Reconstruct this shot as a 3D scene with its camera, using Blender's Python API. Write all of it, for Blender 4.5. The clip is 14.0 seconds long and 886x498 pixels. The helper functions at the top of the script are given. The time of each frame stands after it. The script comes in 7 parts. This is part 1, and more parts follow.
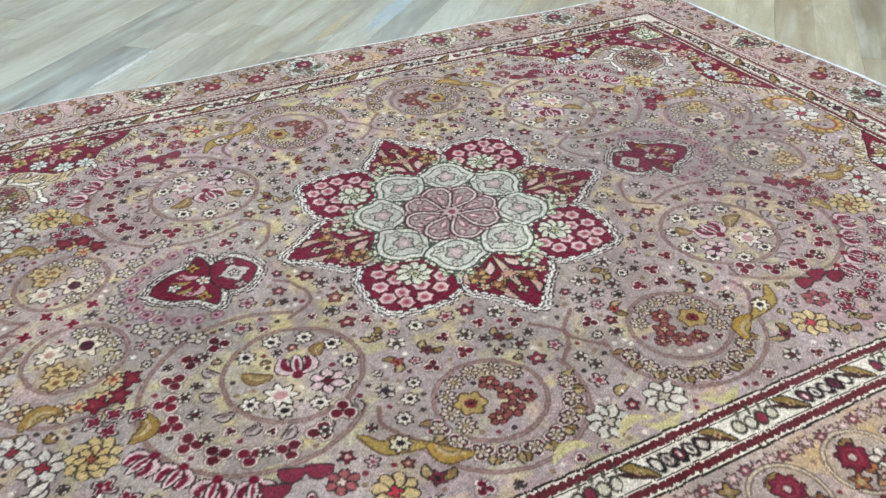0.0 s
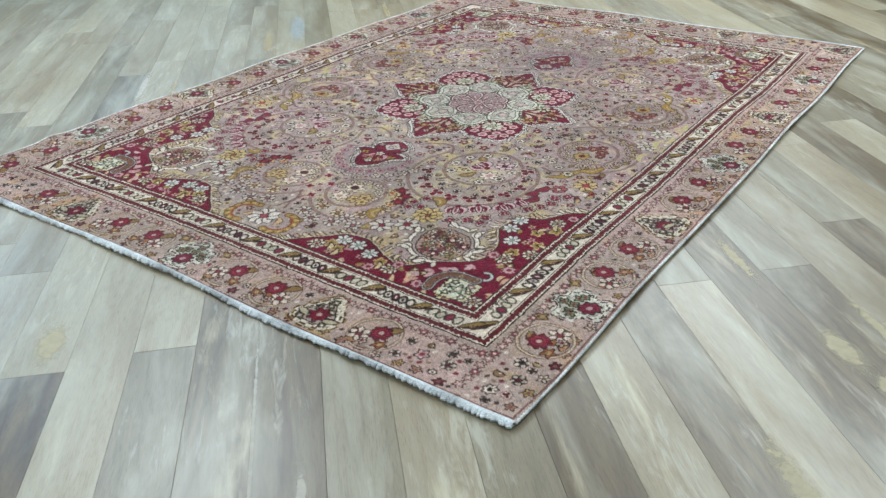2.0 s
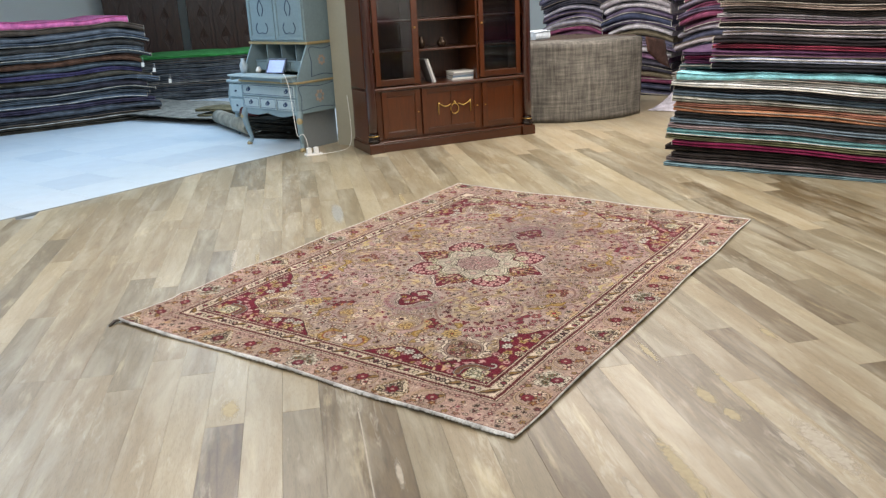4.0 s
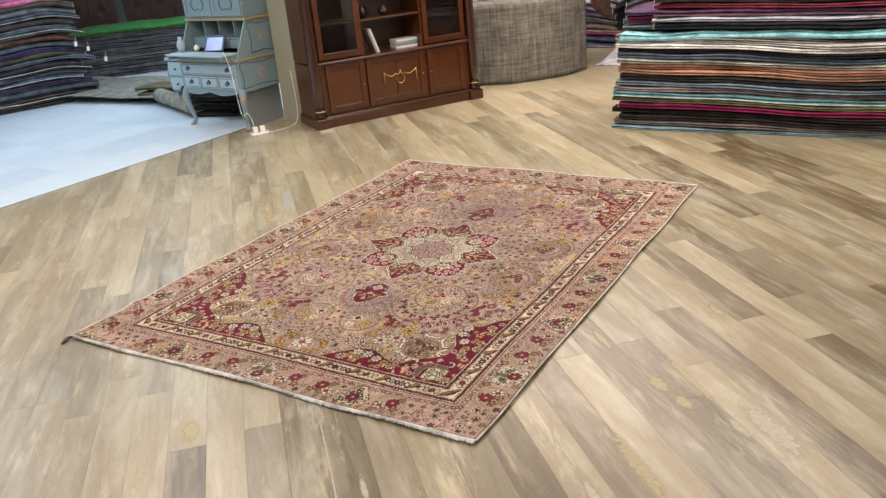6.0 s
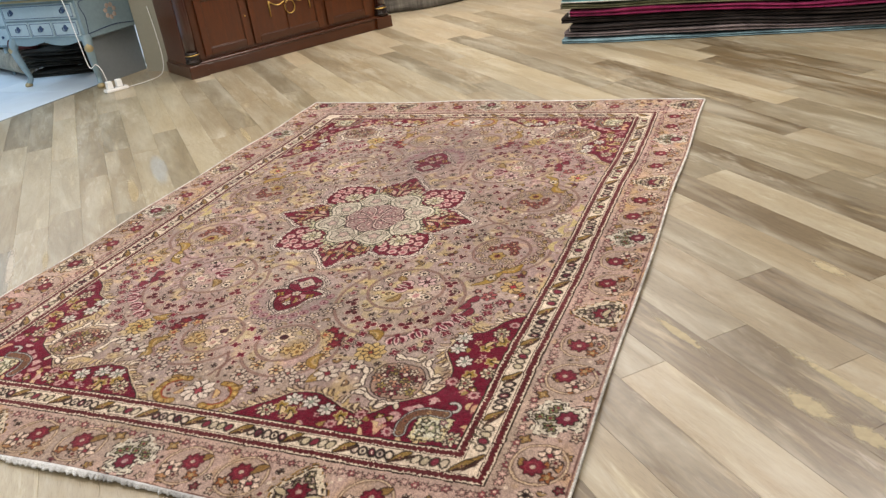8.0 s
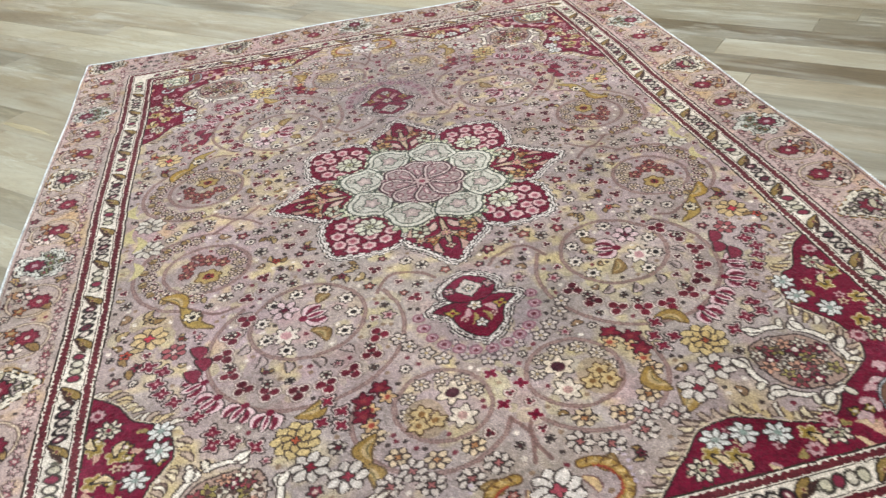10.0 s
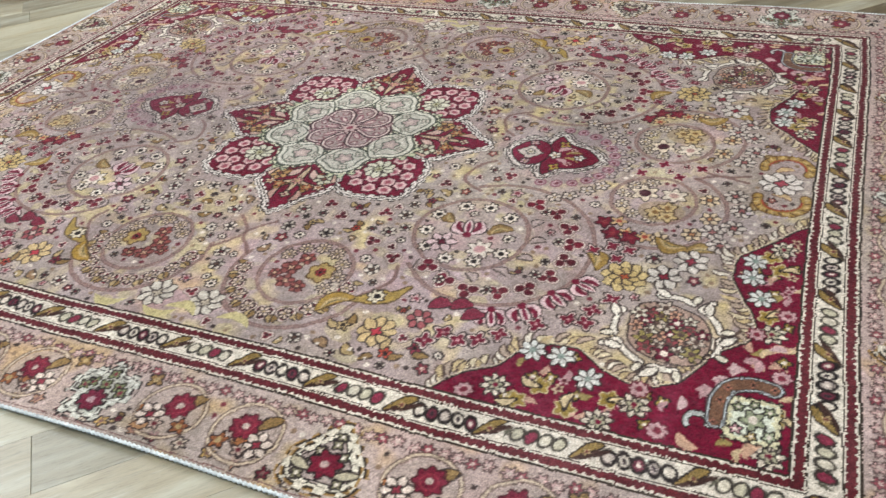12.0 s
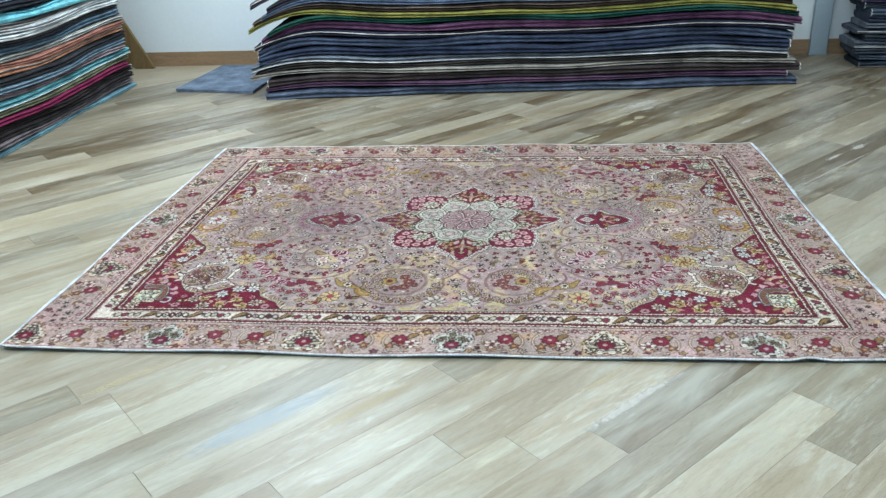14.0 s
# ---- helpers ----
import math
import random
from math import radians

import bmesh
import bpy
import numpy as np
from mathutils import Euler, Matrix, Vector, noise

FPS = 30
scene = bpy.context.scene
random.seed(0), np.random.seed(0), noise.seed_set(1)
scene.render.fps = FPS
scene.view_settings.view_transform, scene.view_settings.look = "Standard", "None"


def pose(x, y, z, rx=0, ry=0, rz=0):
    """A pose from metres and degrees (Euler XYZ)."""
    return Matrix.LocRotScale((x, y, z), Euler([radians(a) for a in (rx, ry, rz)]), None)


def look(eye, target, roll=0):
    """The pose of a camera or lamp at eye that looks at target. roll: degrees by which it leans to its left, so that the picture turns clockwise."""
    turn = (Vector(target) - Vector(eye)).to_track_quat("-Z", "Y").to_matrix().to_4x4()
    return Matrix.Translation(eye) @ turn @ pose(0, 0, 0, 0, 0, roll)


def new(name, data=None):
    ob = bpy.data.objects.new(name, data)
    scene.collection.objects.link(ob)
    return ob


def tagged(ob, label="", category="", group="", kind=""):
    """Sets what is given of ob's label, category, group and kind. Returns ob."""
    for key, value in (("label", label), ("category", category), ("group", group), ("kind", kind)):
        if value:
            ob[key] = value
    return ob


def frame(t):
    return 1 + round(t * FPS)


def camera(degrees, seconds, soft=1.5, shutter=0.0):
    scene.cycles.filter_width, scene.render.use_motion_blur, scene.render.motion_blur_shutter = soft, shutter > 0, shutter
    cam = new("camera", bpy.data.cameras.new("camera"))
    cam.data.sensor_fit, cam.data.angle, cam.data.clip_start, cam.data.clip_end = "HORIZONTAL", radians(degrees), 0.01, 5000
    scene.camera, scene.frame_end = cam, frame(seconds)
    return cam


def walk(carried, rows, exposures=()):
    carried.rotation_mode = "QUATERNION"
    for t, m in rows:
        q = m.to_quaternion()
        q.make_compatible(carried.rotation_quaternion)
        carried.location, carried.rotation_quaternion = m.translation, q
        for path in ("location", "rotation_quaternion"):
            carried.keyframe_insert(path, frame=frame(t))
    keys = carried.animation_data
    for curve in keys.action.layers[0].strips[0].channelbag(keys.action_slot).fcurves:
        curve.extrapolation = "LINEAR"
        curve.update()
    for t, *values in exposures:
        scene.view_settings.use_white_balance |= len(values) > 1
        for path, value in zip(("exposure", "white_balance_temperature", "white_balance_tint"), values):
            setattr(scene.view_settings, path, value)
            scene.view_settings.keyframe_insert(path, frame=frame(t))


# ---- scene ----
cam = camera(57.0, 14.0, 1.35)
PATH = [
    (0, (-0.847, -1.749, 1.263), (-0.139, -0.263, 0.127), -1.2),
    (0.5, (-1.445, -1.686, 1.193), (-0.55, -0.258, 0.117), -2.3),
    (1, (-1.942, -1.792, 1.197), (-0.803, -0.521, 0.155), -1.5),
    (1.5, (-2.418, -1.839, 1.194), (-1.111, -0.718, 0.177), -2.5),
    (2, (-3.0, -2.01, 1.319), (-1.617, -0.962, 0.325), -2.0),
    (2.5, (-3.466, -2.332, 1.454), (-2.019, -1.286, 0.554), -1.3),
    (3, (-3.824, -2.619, 1.567), (-2.328, -1.532, 0.804), -1.5),
    (3.5, (-4.191, -2.719, 1.705), (-2.658, -1.611, 1.054), -2.5),
    (3.7, (-4.289, -2.737, 1.736), (-2.742, -1.63, 1.117), -2.6),
    (5.8, (-4.346, -2.811, 2.115), (-2.779, -1.792, 1.404), -5.5),
    (6, (-4.204, -2.763, 2.041), (-2.643, -1.759, 1.298), -5.5),
    (6.5, (-3.872, -2.632, 1.888), (-2.363, -1.607, 1.068), -5.0),
    (7, (-3.533, -2.385, 1.711), (-2.03, -1.37, 0.869), -5.6),
    (7.2, (-3.406, -2.29, 1.672), (-1.887, -1.295, 0.834), -6.7),
    (9.3, (-2.579, -0.393, 1.271), (-0.875, -0.231, 0.235), -5.3),
    (9.5, (-2.508, -0.179, 1.314), (-0.819, -0.116, 0.244), -5.3),
    (10, (-2.382, 0.371, 1.386), (-0.749, 0.133, 0.257), -7.7),
    (10.5, (-2.19, 0.878, 1.381), (-0.714, 0.272, 0.174), -8.3),
    (11, (-1.917, 1.376, 1.349), (-0.659, 0.428, 0.117), -6.5),
    (11.5, (-1.623, 1.759, 1.326), (-0.648, 0.52, 0.095), -5.4),
    (12, (-1.319, 2.149, 1.309), (-0.594, 0.722, 0.11), -6.3),
    (12.5, (-1.078, 2.649, 1.373), (-0.544, 1.096, 0.232), -5.2),
    (13, (-0.785, 3.06, 1.414), (-0.385, 1.43, 0.326), -3.4),
    (13.5, (-0.501, 3.49, 1.523), (-0.208, 1.772, 0.542), -2.7),
    (14, (-0.275, 4.1, 1.693), (-0.072, 2.293, 0.86), -2.4),
]
EXPOSURES = [(0.0, 0.05, 5250, 2), (2.4, -0.05, 5350, 2), (3.5, 0.02, 6250, 11), (5.8, 0.02, 7200, 18), (7.2, -0.08, 7300, 20), (9.5, 0.12, 5550, 7), (12.0, 0.0, 5600, 6), (12.5, -0.02, 5500, 5), (13.0, -0.04, 5200, 1), (14.0, 0.07, 5080, 2)]
walk(cam, [(t, look(eye, target, roll)) for t, eye, target, roll in PATH], EXPOSURES)

# ---- world and lamps: a closed showroom under ceiling panels out of view, cool unseen lamps added over the tiled bay ----
world = bpy.data.worlds.new("world")
scene.world = world
world.use_nodes = True
world.node_tree.nodes["Background"].inputs[0].default_value = (0.8, 0.9, 1.0, 1)
world.node_tree.nodes["Background"].inputs[1].default_value = 0.15


def panel_lamp(x, y, z, sx, sy, watts, colour, turn=0):
    data = bpy.data.lights.new("ceiling_panel_light", "AREA")
    data.shape, data.size, data.size_y, data.energy, data.color = "RECTANGLE", sx, sy, watts, colour
    ob = new("ceiling_panel_light", data)
    ob.matrix_world = pose(x, y, z, 0, 0, turn)
    return ob


CEIL = 3.6
# places, sizes and watts are set by how bright each area must be
LAMPS = [(-4.6, -1.2, 1.7, 1.7, 48), (-4.6, 2.6, 1.7, 1.7, 105), (-1.4, -2.4, 1.7, 1.7, 46), (1.8, -2.3, 1.9, 1.9, 120), (-0.4, 2.4, 1.7, 1.7, 125), (4.2, 0.6, 3.0, 3.0, 205), (5.6, 4.0, 1.7, 1.7, 110)]
for x, y, sx, sy, w in LAMPS:
    panel_lamp(x, y, CEIL - 0.06, sx, sy, w, (1.0, 0.965, 0.90))
# added cool lamps without fixtures, which tint the tiles blue
for x, y, sx, sy, w in [(-0.5, 6.6, 2.4, 0.6, 95), (3.0, 6.6, 2.4, 0.6, 90), (6.8, 7.6, 1.2, 1.2, 80)]:
    panel_lamp(x, y, CEIL - 0.06, sx, sy, w, (0.50, 0.76, 1.0))


# ---- materials ----
PLANK_TURN, PLANK_W = radians(45.3), 0.168               # the skew and the width of the floor boards


def material(name, rough=0.6, metal=0.0):
    m = bpy.data.materials.new(name)
    m.use_nodes = True
    b = m.node_tree.nodes["Principled BSDF"]
    b.inputs["Roughness"].default_value, b.inputs["Metallic"].default_value = rough, metal
    return m, m.node_tree.nodes, m.node_tree.links, b


def node(nodes, kind, **values):
    n = nodes.new(kind)
    for k, v in values.items():
        n.inputs[k.replace("_", " ")].default_value = v
    return n


def ramp(nodes, stops):
    n = nodes.new("ShaderNodeValToRGB")
    while len(n.color_ramp.elements) < len(stops):
        n.color_ramp.elements.new(0.5)
    for e, (p, c) in zip(n.color_ramp.elements, stops):
        e.position, e.color = p, (*c, 1)
    return n


def mixed(nodes, links, kind, fac, a, b):
    n = nodes.new("ShaderNodeMix")
    n.data_type, n.blend_type = "RGBA", kind
    for slot, v in ((0, fac), (6, a), (7, b)):
        if isinstance(v, bpy.types.NodeSocket):
            links.new(v, n.inputs[slot])
        else:
            n.inputs[slot].default_value = v if slot == 0 else (*v, 1)
    return n.outputs[2]


def bumped(nodes, links, b, height, strength, distance=0.01):
    n = node(nodes, "ShaderNodeBump", Strength=strength, Distance=distance)
    links.new(height, n.inputs["Height"])
    links.new(n.outputs[0], b.inputs["Normal"])


def lin(h):
    c = [int(h[i:i + 2], 16) / 255 for i in (0, 2, 4)]
    return tuple(x / 12.92 if x <= 0.04045 else ((x + 0.055) / 1.055) ** 2.4 for x in c)


def plain(name, hexcolour, rough=0.6, metal=0.0, grain=60.0, depth=0.12, bump=0.15):
    """Paint, plaster or metal: a colour with two scales of unevenness."""
    m, nodes, links, b = material(name, rough, metal)
    c = lin(hexcolour)
    co = nodes.new("ShaderNodeTexCoord")
    fine = node(nodes, "ShaderNodeTexNoise", Scale=grain, Detail=4.0)
    wide = node(nodes, "ShaderNodeTexNoise", Scale=grain / 18, Detail=3.0)
    for n in (fine, wide):
        links.new(co.outputs["Object"], n.inputs["Vector"])
    col = mixed(nodes, links, "MIX", fine.outputs[0], tuple(x * (1 - depth) for x in c), tuple(min(x * (1 + depth), 1) for x in c))
    dark = ramp(nodes, [(0.3, (1 - depth,) * 3), (0.7, (1, 1, 1))])
    links.new(wide.outputs[0], dark.inputs[0])
    links.new(mixed(nodes, links, "MULTIPLY", 1.0, col, dark.outputs[0]), b.inputs["Base Color"])
    bumped(nodes, links, b, fine.outputs[0], bump, 0.004)
    return m


def timber(name, light, dark, rough=0.4, along=(14.0, 1.2, 14.0), spread=0.5, coat=0.0, boards="", figure=0.0):
    """Wood whose grain runs along the object's y. boards: "each" for boards that are objects, "joined" for boards in one mesh, laid on the skew."""
    m, nodes, links, b = material(name, rough)
    co, info = nodes.new("ShaderNodeTexCoord"), nodes.new("ShaderNodeObjectInfo")
    chance = info.outputs["Random"]
    source = co.outputs["Object"]
    if boards == "joined":
        chance = nodes.new("ShaderNodeNewGeometry").outputs["Random Per Island"]
        turn = nodes.new("ShaderNodeMapping")
        turn.inputs["Rotation"].default_value = (0, 0, math.pi / 2 - PLANK_TURN)
        links.new(source, turn.inputs[0])
        source = turn.outputs[0]
    mp = nodes.new("ShaderNodeMapping")
    mp.inputs["Scale"].default_value = along
    links.new(source, mp.inputs[0])
    shift = nodes.new("ShaderNodeVectorMath")
    shift.operation = "SCALE"
    shift.inputs[0].default_value = (37, 91, 53)
    links.new(chance, shift.inputs["Scale"])
    links.new(shift.outputs[0], mp.inputs["Location"])
    grain = node(nodes, "ShaderNodeTexNoise", Scale=3.0, Detail=7.0, Roughness=0.62, Distortion=0.6)
    fine = node(nodes, "ShaderNodeTexNoise", Scale=22.0, Detail=4.0, Roughness=0.7)
    links.new(mp.outputs[0], grain.inputs["Vector"])
    links.new(mp.outputs[0], fine.inputs["Vector"])
    r = ramp(nodes, [(0.5 - spread / 2, lin(dark)), (0.5 + spread / 2, lin(light))])
    links.new(grain.outputs[0], r.inputs[0])
    pores = ramp(nodes, [(0.36, (0.62, 0.6, 0.58)), (0.5, (1, 1, 1))])
    links.new(fine.outputs[0], pores.inputs[0])
    col = mixed(nodes, links, "MULTIPLY", 0.6 if boards else 0.8, r.outputs[0], pores.outputs[0])
    if boards:
        # cathedral figure: stretched, warped rings
        fm = nodes.new("ShaderNodeMapping")
        fm.inputs["Scale"].default_value = (5.0, 0.55, 1.0)
        links.new(source, fm.inputs[0])
        links.new(shift.outputs[0], fm.inputs["Location"])
        hill = node(nodes, "ShaderNodeTexNoise", Scale=1.0, Detail=1.5, Roughness=0.35)
        links.new(fm.outputs[0], hill.inputs["Vector"])
        many = nodes.new("ShaderNodeMath")
        many.operation = "MULTIPLY"
        many.inputs[1].default_value = 26.0
        links.new(hill.outputs[0], many.inputs[0])
        rings = nodes.new("ShaderNodeMath")
        rings.operation = "PINGPONG"
        rings.inputs[1].default_value = 1.0
        links.new(many.outputs[0], rings.inputs[0])
        rr = ramp(nodes, [(0.0, (0.60, 0.56, 0.52)), (0.30, (0.92, 0.91, 0.90)), (0.6, (1, 1, 1))])
        links.new(rings.outputs[0], rr.inputs[0])
        col = mixed(nodes, links, "MULTIPLY", figure, col, rr.outputs[0])
        tone = ramp(nodes, [(0.0, (0.90, 0.89, 0.88)), (0.5, (1.0, 0.99, 0.97)), (1.0, (1.08, 1.06, 1.02))])
        if boards == "joined":
            tone = ramp(nodes, [(0.0, (0.90, 0.88, 0.86)), (0.25, (0.95, 0.94, 0.92)), (0.5, (1.0, 0.98, 0.95)), (0.75, (0.96, 0.94, 0.90)), (1.0, (1.07, 1.05, 1.02))])
        links.new(chance, tone.inputs[0])
        col = mixed(nodes, links, "MULTIPLY", 1.0, col, tone.outputs[0])
        # chalky streaks of lime and pale filler along the grain
        sm = nodes.new("ShaderNodeMapping")
        sm.inputs["Scale"].default_value = (6.0, 0.8, 1.0)
        links.new(source, sm.inputs[0])
        links.new(shift.outputs[0], sm.inputs["Location"])
        chalk = node(nodes, "ShaderNodeTexNoise", Scale=1.6, Detail=6.0, Roughness=0.65, Distortion=0.35)
        links.new(sm.outputs[0], chalk.inputs["Vector"])
        cr = ramp(nodes, [(0.60, (0, 0, 0)), (0.74, (1, 1, 1))])
        links.new(chalk.outputs[0], cr.inputs[0])
        half = nodes.new("ShaderNodeMath")
        half.operation = "MULTIPLY"
        half.inputs[1].default_value = 0.48
        links.new(cr.outputs[0], half.inputs[0])
        col = mixed(nodes, links, "MIX", half.outputs[0], col, lin("cdc3a2"))
        # soft blotches of stain, and scuffs where the floor has been walked pale, running on from board to board
        place = nodes.new("ShaderNodeNewGeometry")
        lie = nodes.new("ShaderNodeMapping")
        lie.inputs["Rotation"].default_value = (0, 0, -PLANK_TURN)
        links.new(place.outputs["Position"], lie.inputs[0])
        drawn = nodes.new("ShaderNodeMapping")
        drawn.inputs["Scale"].default_value = (0.7, 2.4, 1.0)
        links.new(lie.outputs[0], drawn.inputs[0])
        stain = node(nodes, "ShaderNodeTexNoise", Scale=1.5, Detail=4.0, Roughness=0.6)
        scuff = node(nodes, "ShaderNodeTexNoise", Scale=1.7, Detail=5.0, Roughness=0.6, Distortion=0.5)
        links.new(drawn.outputs[0], stain.inputs["Vector"])
        rubbed = nodes.new("ShaderNodeMapping")
        rubbed.inputs["Scale"].default_value = (4.5, 0.75, 1.0)
        links.new(source, rubbed.inputs[0])
        links.new(shift.outputs[0], rubbed.inputs["Location"])
        links.new(rubbed.outputs[0], scuff.inputs["Vector"])
        sr = ramp(nodes, [(0.34, (0.90, 0.88, 0.85)), (0.5, (0.98, 0.97, 0.96)), (0.66, (1.06, 1.06, 1.05))])
        links.new(stain.outputs[0], sr.inputs[0])
        col = mixed(nodes, links, "MULTIPLY", 1.0, col, sr.outputs[0])
        fr = ramp(nodes, [(0.45, (0, 0, 0)), (0.72, (0.46, 0.46, 0.46))])
        links.new(scuff.outputs[0], fr.inputs[0])
        col = mixed(nodes, links, "MIX", fr.outputs[0], col, lin("bbb8a6"))
        fleck = node(nodes, "ShaderNodeTexNoise", Scale=7.5, Detail=6.0, Roughness=0.7, Distortion=0.8)
        links.new(rubbed.outputs[0], fleck.inputs["Vector"])
        some = nodes.new("ShaderNodeMath")
        some.operation = "MULTIPLY"
        links.new(fleck.outputs[0], some.inputs[0])
        links.new(stain.outputs[0], some.inputs[1])
        kr = ramp(nodes, [(0.30, (0, 0, 0)), (0.40, (0.34, 0.34, 0.34))])
        links.new(some.outputs[0], kr.inputs[0])
        col = mixed(nodes, links, "MIX", kr.outputs[0], col, lin("c4c1b2"))
        wide = node(nodes, "ShaderNodeTexNoise", Scale=0.9, Detail=3.0)
        links.new(lie.outputs[0], wide.inputs["Vector"])
        gloss = nodes.new("ShaderNodeMapRange")
        gloss.inputs["To Min"].default_value, gloss.inputs["To Max"].default_value = rough - 0.08, rough + 0.08
        links.new(wide.outputs[0], gloss.inputs[0])
        links.new(gloss.outputs[0], b.inputs["Roughness"])
        b.inputs["Specular IOR Level"].default_value = 0.7
    links.new(col, b.inputs["Base Color"])
    if coat:
        b.inputs["Coat Weight"].default_value, b.inputs["Coat Roughness"].default_value = coat, 0.12
    bumped(nodes, links, b, fine.outputs[0], 0.12, 0.002)
    return m


def wool(name, hexcolour, weave=220.0):
    """Rug seen from its folded side: fibres, ribs and stains."""
    m, nodes, links, b = material(name, 0.95)
    co = nodes.new("ShaderNodeTexCoord")
    fine = node(nodes, "ShaderNodeTexNoise", Scale=weave, Detail=3.0)
    wide = node(nodes, "ShaderNodeTexNoise", Scale=7.0, Detail=5.0, Roughness=0.65)
    for n in (fine, wide):
        links.new(co.outputs["Object"], n.inputs["Vector"])
    c = lin(hexcolour)
    r = ramp(nodes, [(0.3, tuple(x * 0.55 for x in c)), (0.5, tuple(x * 1.1 for x in c)), (0.70, tuple(min(1, x * 1.55 + 0.008) for x in c))])
    links.new(wide.outputs[0], r.inputs[0])
    k = ramp(nodes, [(0.3, (0.72, 0.72, 0.72)), (0.7, (1.28, 1.28, 1.28))])
    links.new(fine.outputs[0], k.inputs[0])
    links.new(mixed(nodes, links, "MULTIPLY", 1.0, r.outputs[0], k.outputs[0]), b.inputs["Base Color"])
    b.inputs["Sheen Weight"].default_value, b.inputs["Specular IOR Level"].default_value = 0.04, 0.1
    bumped(nodes, links, b, fine.outputs[0], 0.5, 0.006)
    return m


WOOLS = {}


def wool_of(h):
    if h not in WOOLS:
        WOOLS[h] = wool("wool_" + h, h)
    return WOOLS[h]


GRAIN = (16, 1.3, 16)
OAKS = {"p": timber("pale_limed_oak", "a49a81", "958b72", 0.36, GRAIN, 0.6, 0.0, "each", 0.2), "b": timber("beige_oak", "958971", "857a61", 0.36, GRAIN, 0.6, 0.0, "each", 0.25),
        "g": timber("grey_oak", "867d67", "776e59", 0.36, GRAIN, 0.6, 0.0, "each", 0.35), "n": timber("brown_oak", "716349", "5a4e38", 0.36, GRAIN, 0.45, 0.0, "each", 0.6),
        "d": timber("dark_figured_oak", "72634a", "524737", 0.37, (11, 1.8, 11), 0.4, 0.0, "each", 0.9)}
# far boards: paler oak, with the distant floor's glare put into its colour
OAK_FAR_GLARE = timber("limed_oak_far_glare", "b4a88f", "a4987f", 0.36, GRAIN, 0.6, 0.0, "joined", 0.2)
MAHOGANY = timber("mahogany", "592a0a", "3c1a05", 0.28, (10, 10, 0.9), 0.7, 0.3)
MAHOGANY_COLUMN = timber("mahogany_column", "3d1b10", "280f08", 0.2, (10, 10, 0.9), 0.7, 0.7)
MAHOGANY_SIDE = timber("mahogany_rail", "4c2309", "311504", 0.3, (1.0, 10, 10), 0.7, 0.3)
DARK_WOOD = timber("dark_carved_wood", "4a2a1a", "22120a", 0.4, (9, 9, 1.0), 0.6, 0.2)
PANEL_WOOD = timber("brown_board", "8a744a", "6a5632", 0.6, (9, 9, 1.0), 0.6)
SKIRTING = timber("oak_skirting", "a08563", "80684a", 0.5, (1.0, 9, 9), 0.5)
PLASTER = plain("white_plaster", "dfe3e0", 0.9, 0, 30, 0.04, 0.1)
CREAM_PAINT = plain("cream_paint", "979688", 0.7, 0, 30, 0.06, 0.1)
GREY_PAINT = plain("grey_paint", "9fabb0", 0.7, 0, 30, 0.06, 0.1)
CEILING = plain("ceiling_paint", "e6e6e2", 0.9, 0, 30, 0.03, 0.05)
GREY_SIDE = plain("grey_board", "878f93", 0.7, 0, 30, 0.1, 0.1)
TILE = plain("pale_blue_tile", "cfdbe4", 0.35, 0, 5, 0.09, 0.02)
tn, tl = TILE.node_tree.nodes, TILE.node_tree.links
each = ramp(tn, [(0.0, (0.87, 0.90, 0.93)), (0.25, (0.93, 0.95, 0.97)), (0.6, (1, 1, 1)), (1.0, (0.98, 1, 1))])
tl.new(tn.new("ShaderNodeObjectInfo").outputs["Random"], each.inputs[0])
base = tn["Principled BSDF"].inputs["Base Color"]
tl.new(mixed(tn, tl, "MULTIPLY", 1.0, base.links[0].from_socket, each.outputs[0]), base)
GROUT = plain("grout", "b6c0c6", 0.9)
BRASS = plain("brass", "c9a860", 0.3, 1.0, 80, 0.15, 0.1)
BLUE_PAINT = plain("distressed_blue_paint", "7e969f", 0.55, 0, 40, 0.16, 0.2)
PALE_BLUE = plain("pale_blue_panel", "a2b7be", 0.5, 0, 40, 0.14, 0.15)
NAVY = plain("navy_paint", "2f4668", 0.5, 0, 60, 0.2)
GOLD_PAINT = plain("old_gold_paint", "aa9a72", 0.5, 0.2, 60, 0.2)
CORAL_PAINT = plain("faded_coral_paint", "a89a90", 0.6, 0, 60, 0.2)
WHITE_PLASTIC = plain("white_plastic", "e9ebea", 0.35, 0, 60, 0.03, 0.0)
PAPER = plain("paper_cover", "d8d6cf", 0.6, 0, 60, 0.05)
GLASS, gn, gl, gb = material("cabinet_glass", 0.03)
gb.inputs["Transmission Weight"].default_value, gb.inputs["IOR"].default_value = 1.0, 1.45

PILE, pn, pl, pb = material("knotted_pile", 0.95)
pb.inputs["Specular IOR Level"].default_value = 0.12
pb.inputs["Sheen Weight"].default_value, pb.inputs["Sheen Roughness"].default_value = 0.10, 0.4
pb.inputs["Sheen Tint"].default_value = (1.0, 0.86, 0.82, 1)
att = pn.new("ShaderNodeAttribute")
att.attribute_name = "dye"
tuft = node(pn, "ShaderNodeTexNoise", Scale=420.0, Detail=2.0)
sheen = node(pn, "ShaderNodeTexNoise", Scale=2.2, Detail=3.0)
pco = pn.new("ShaderNodeTexCoord")
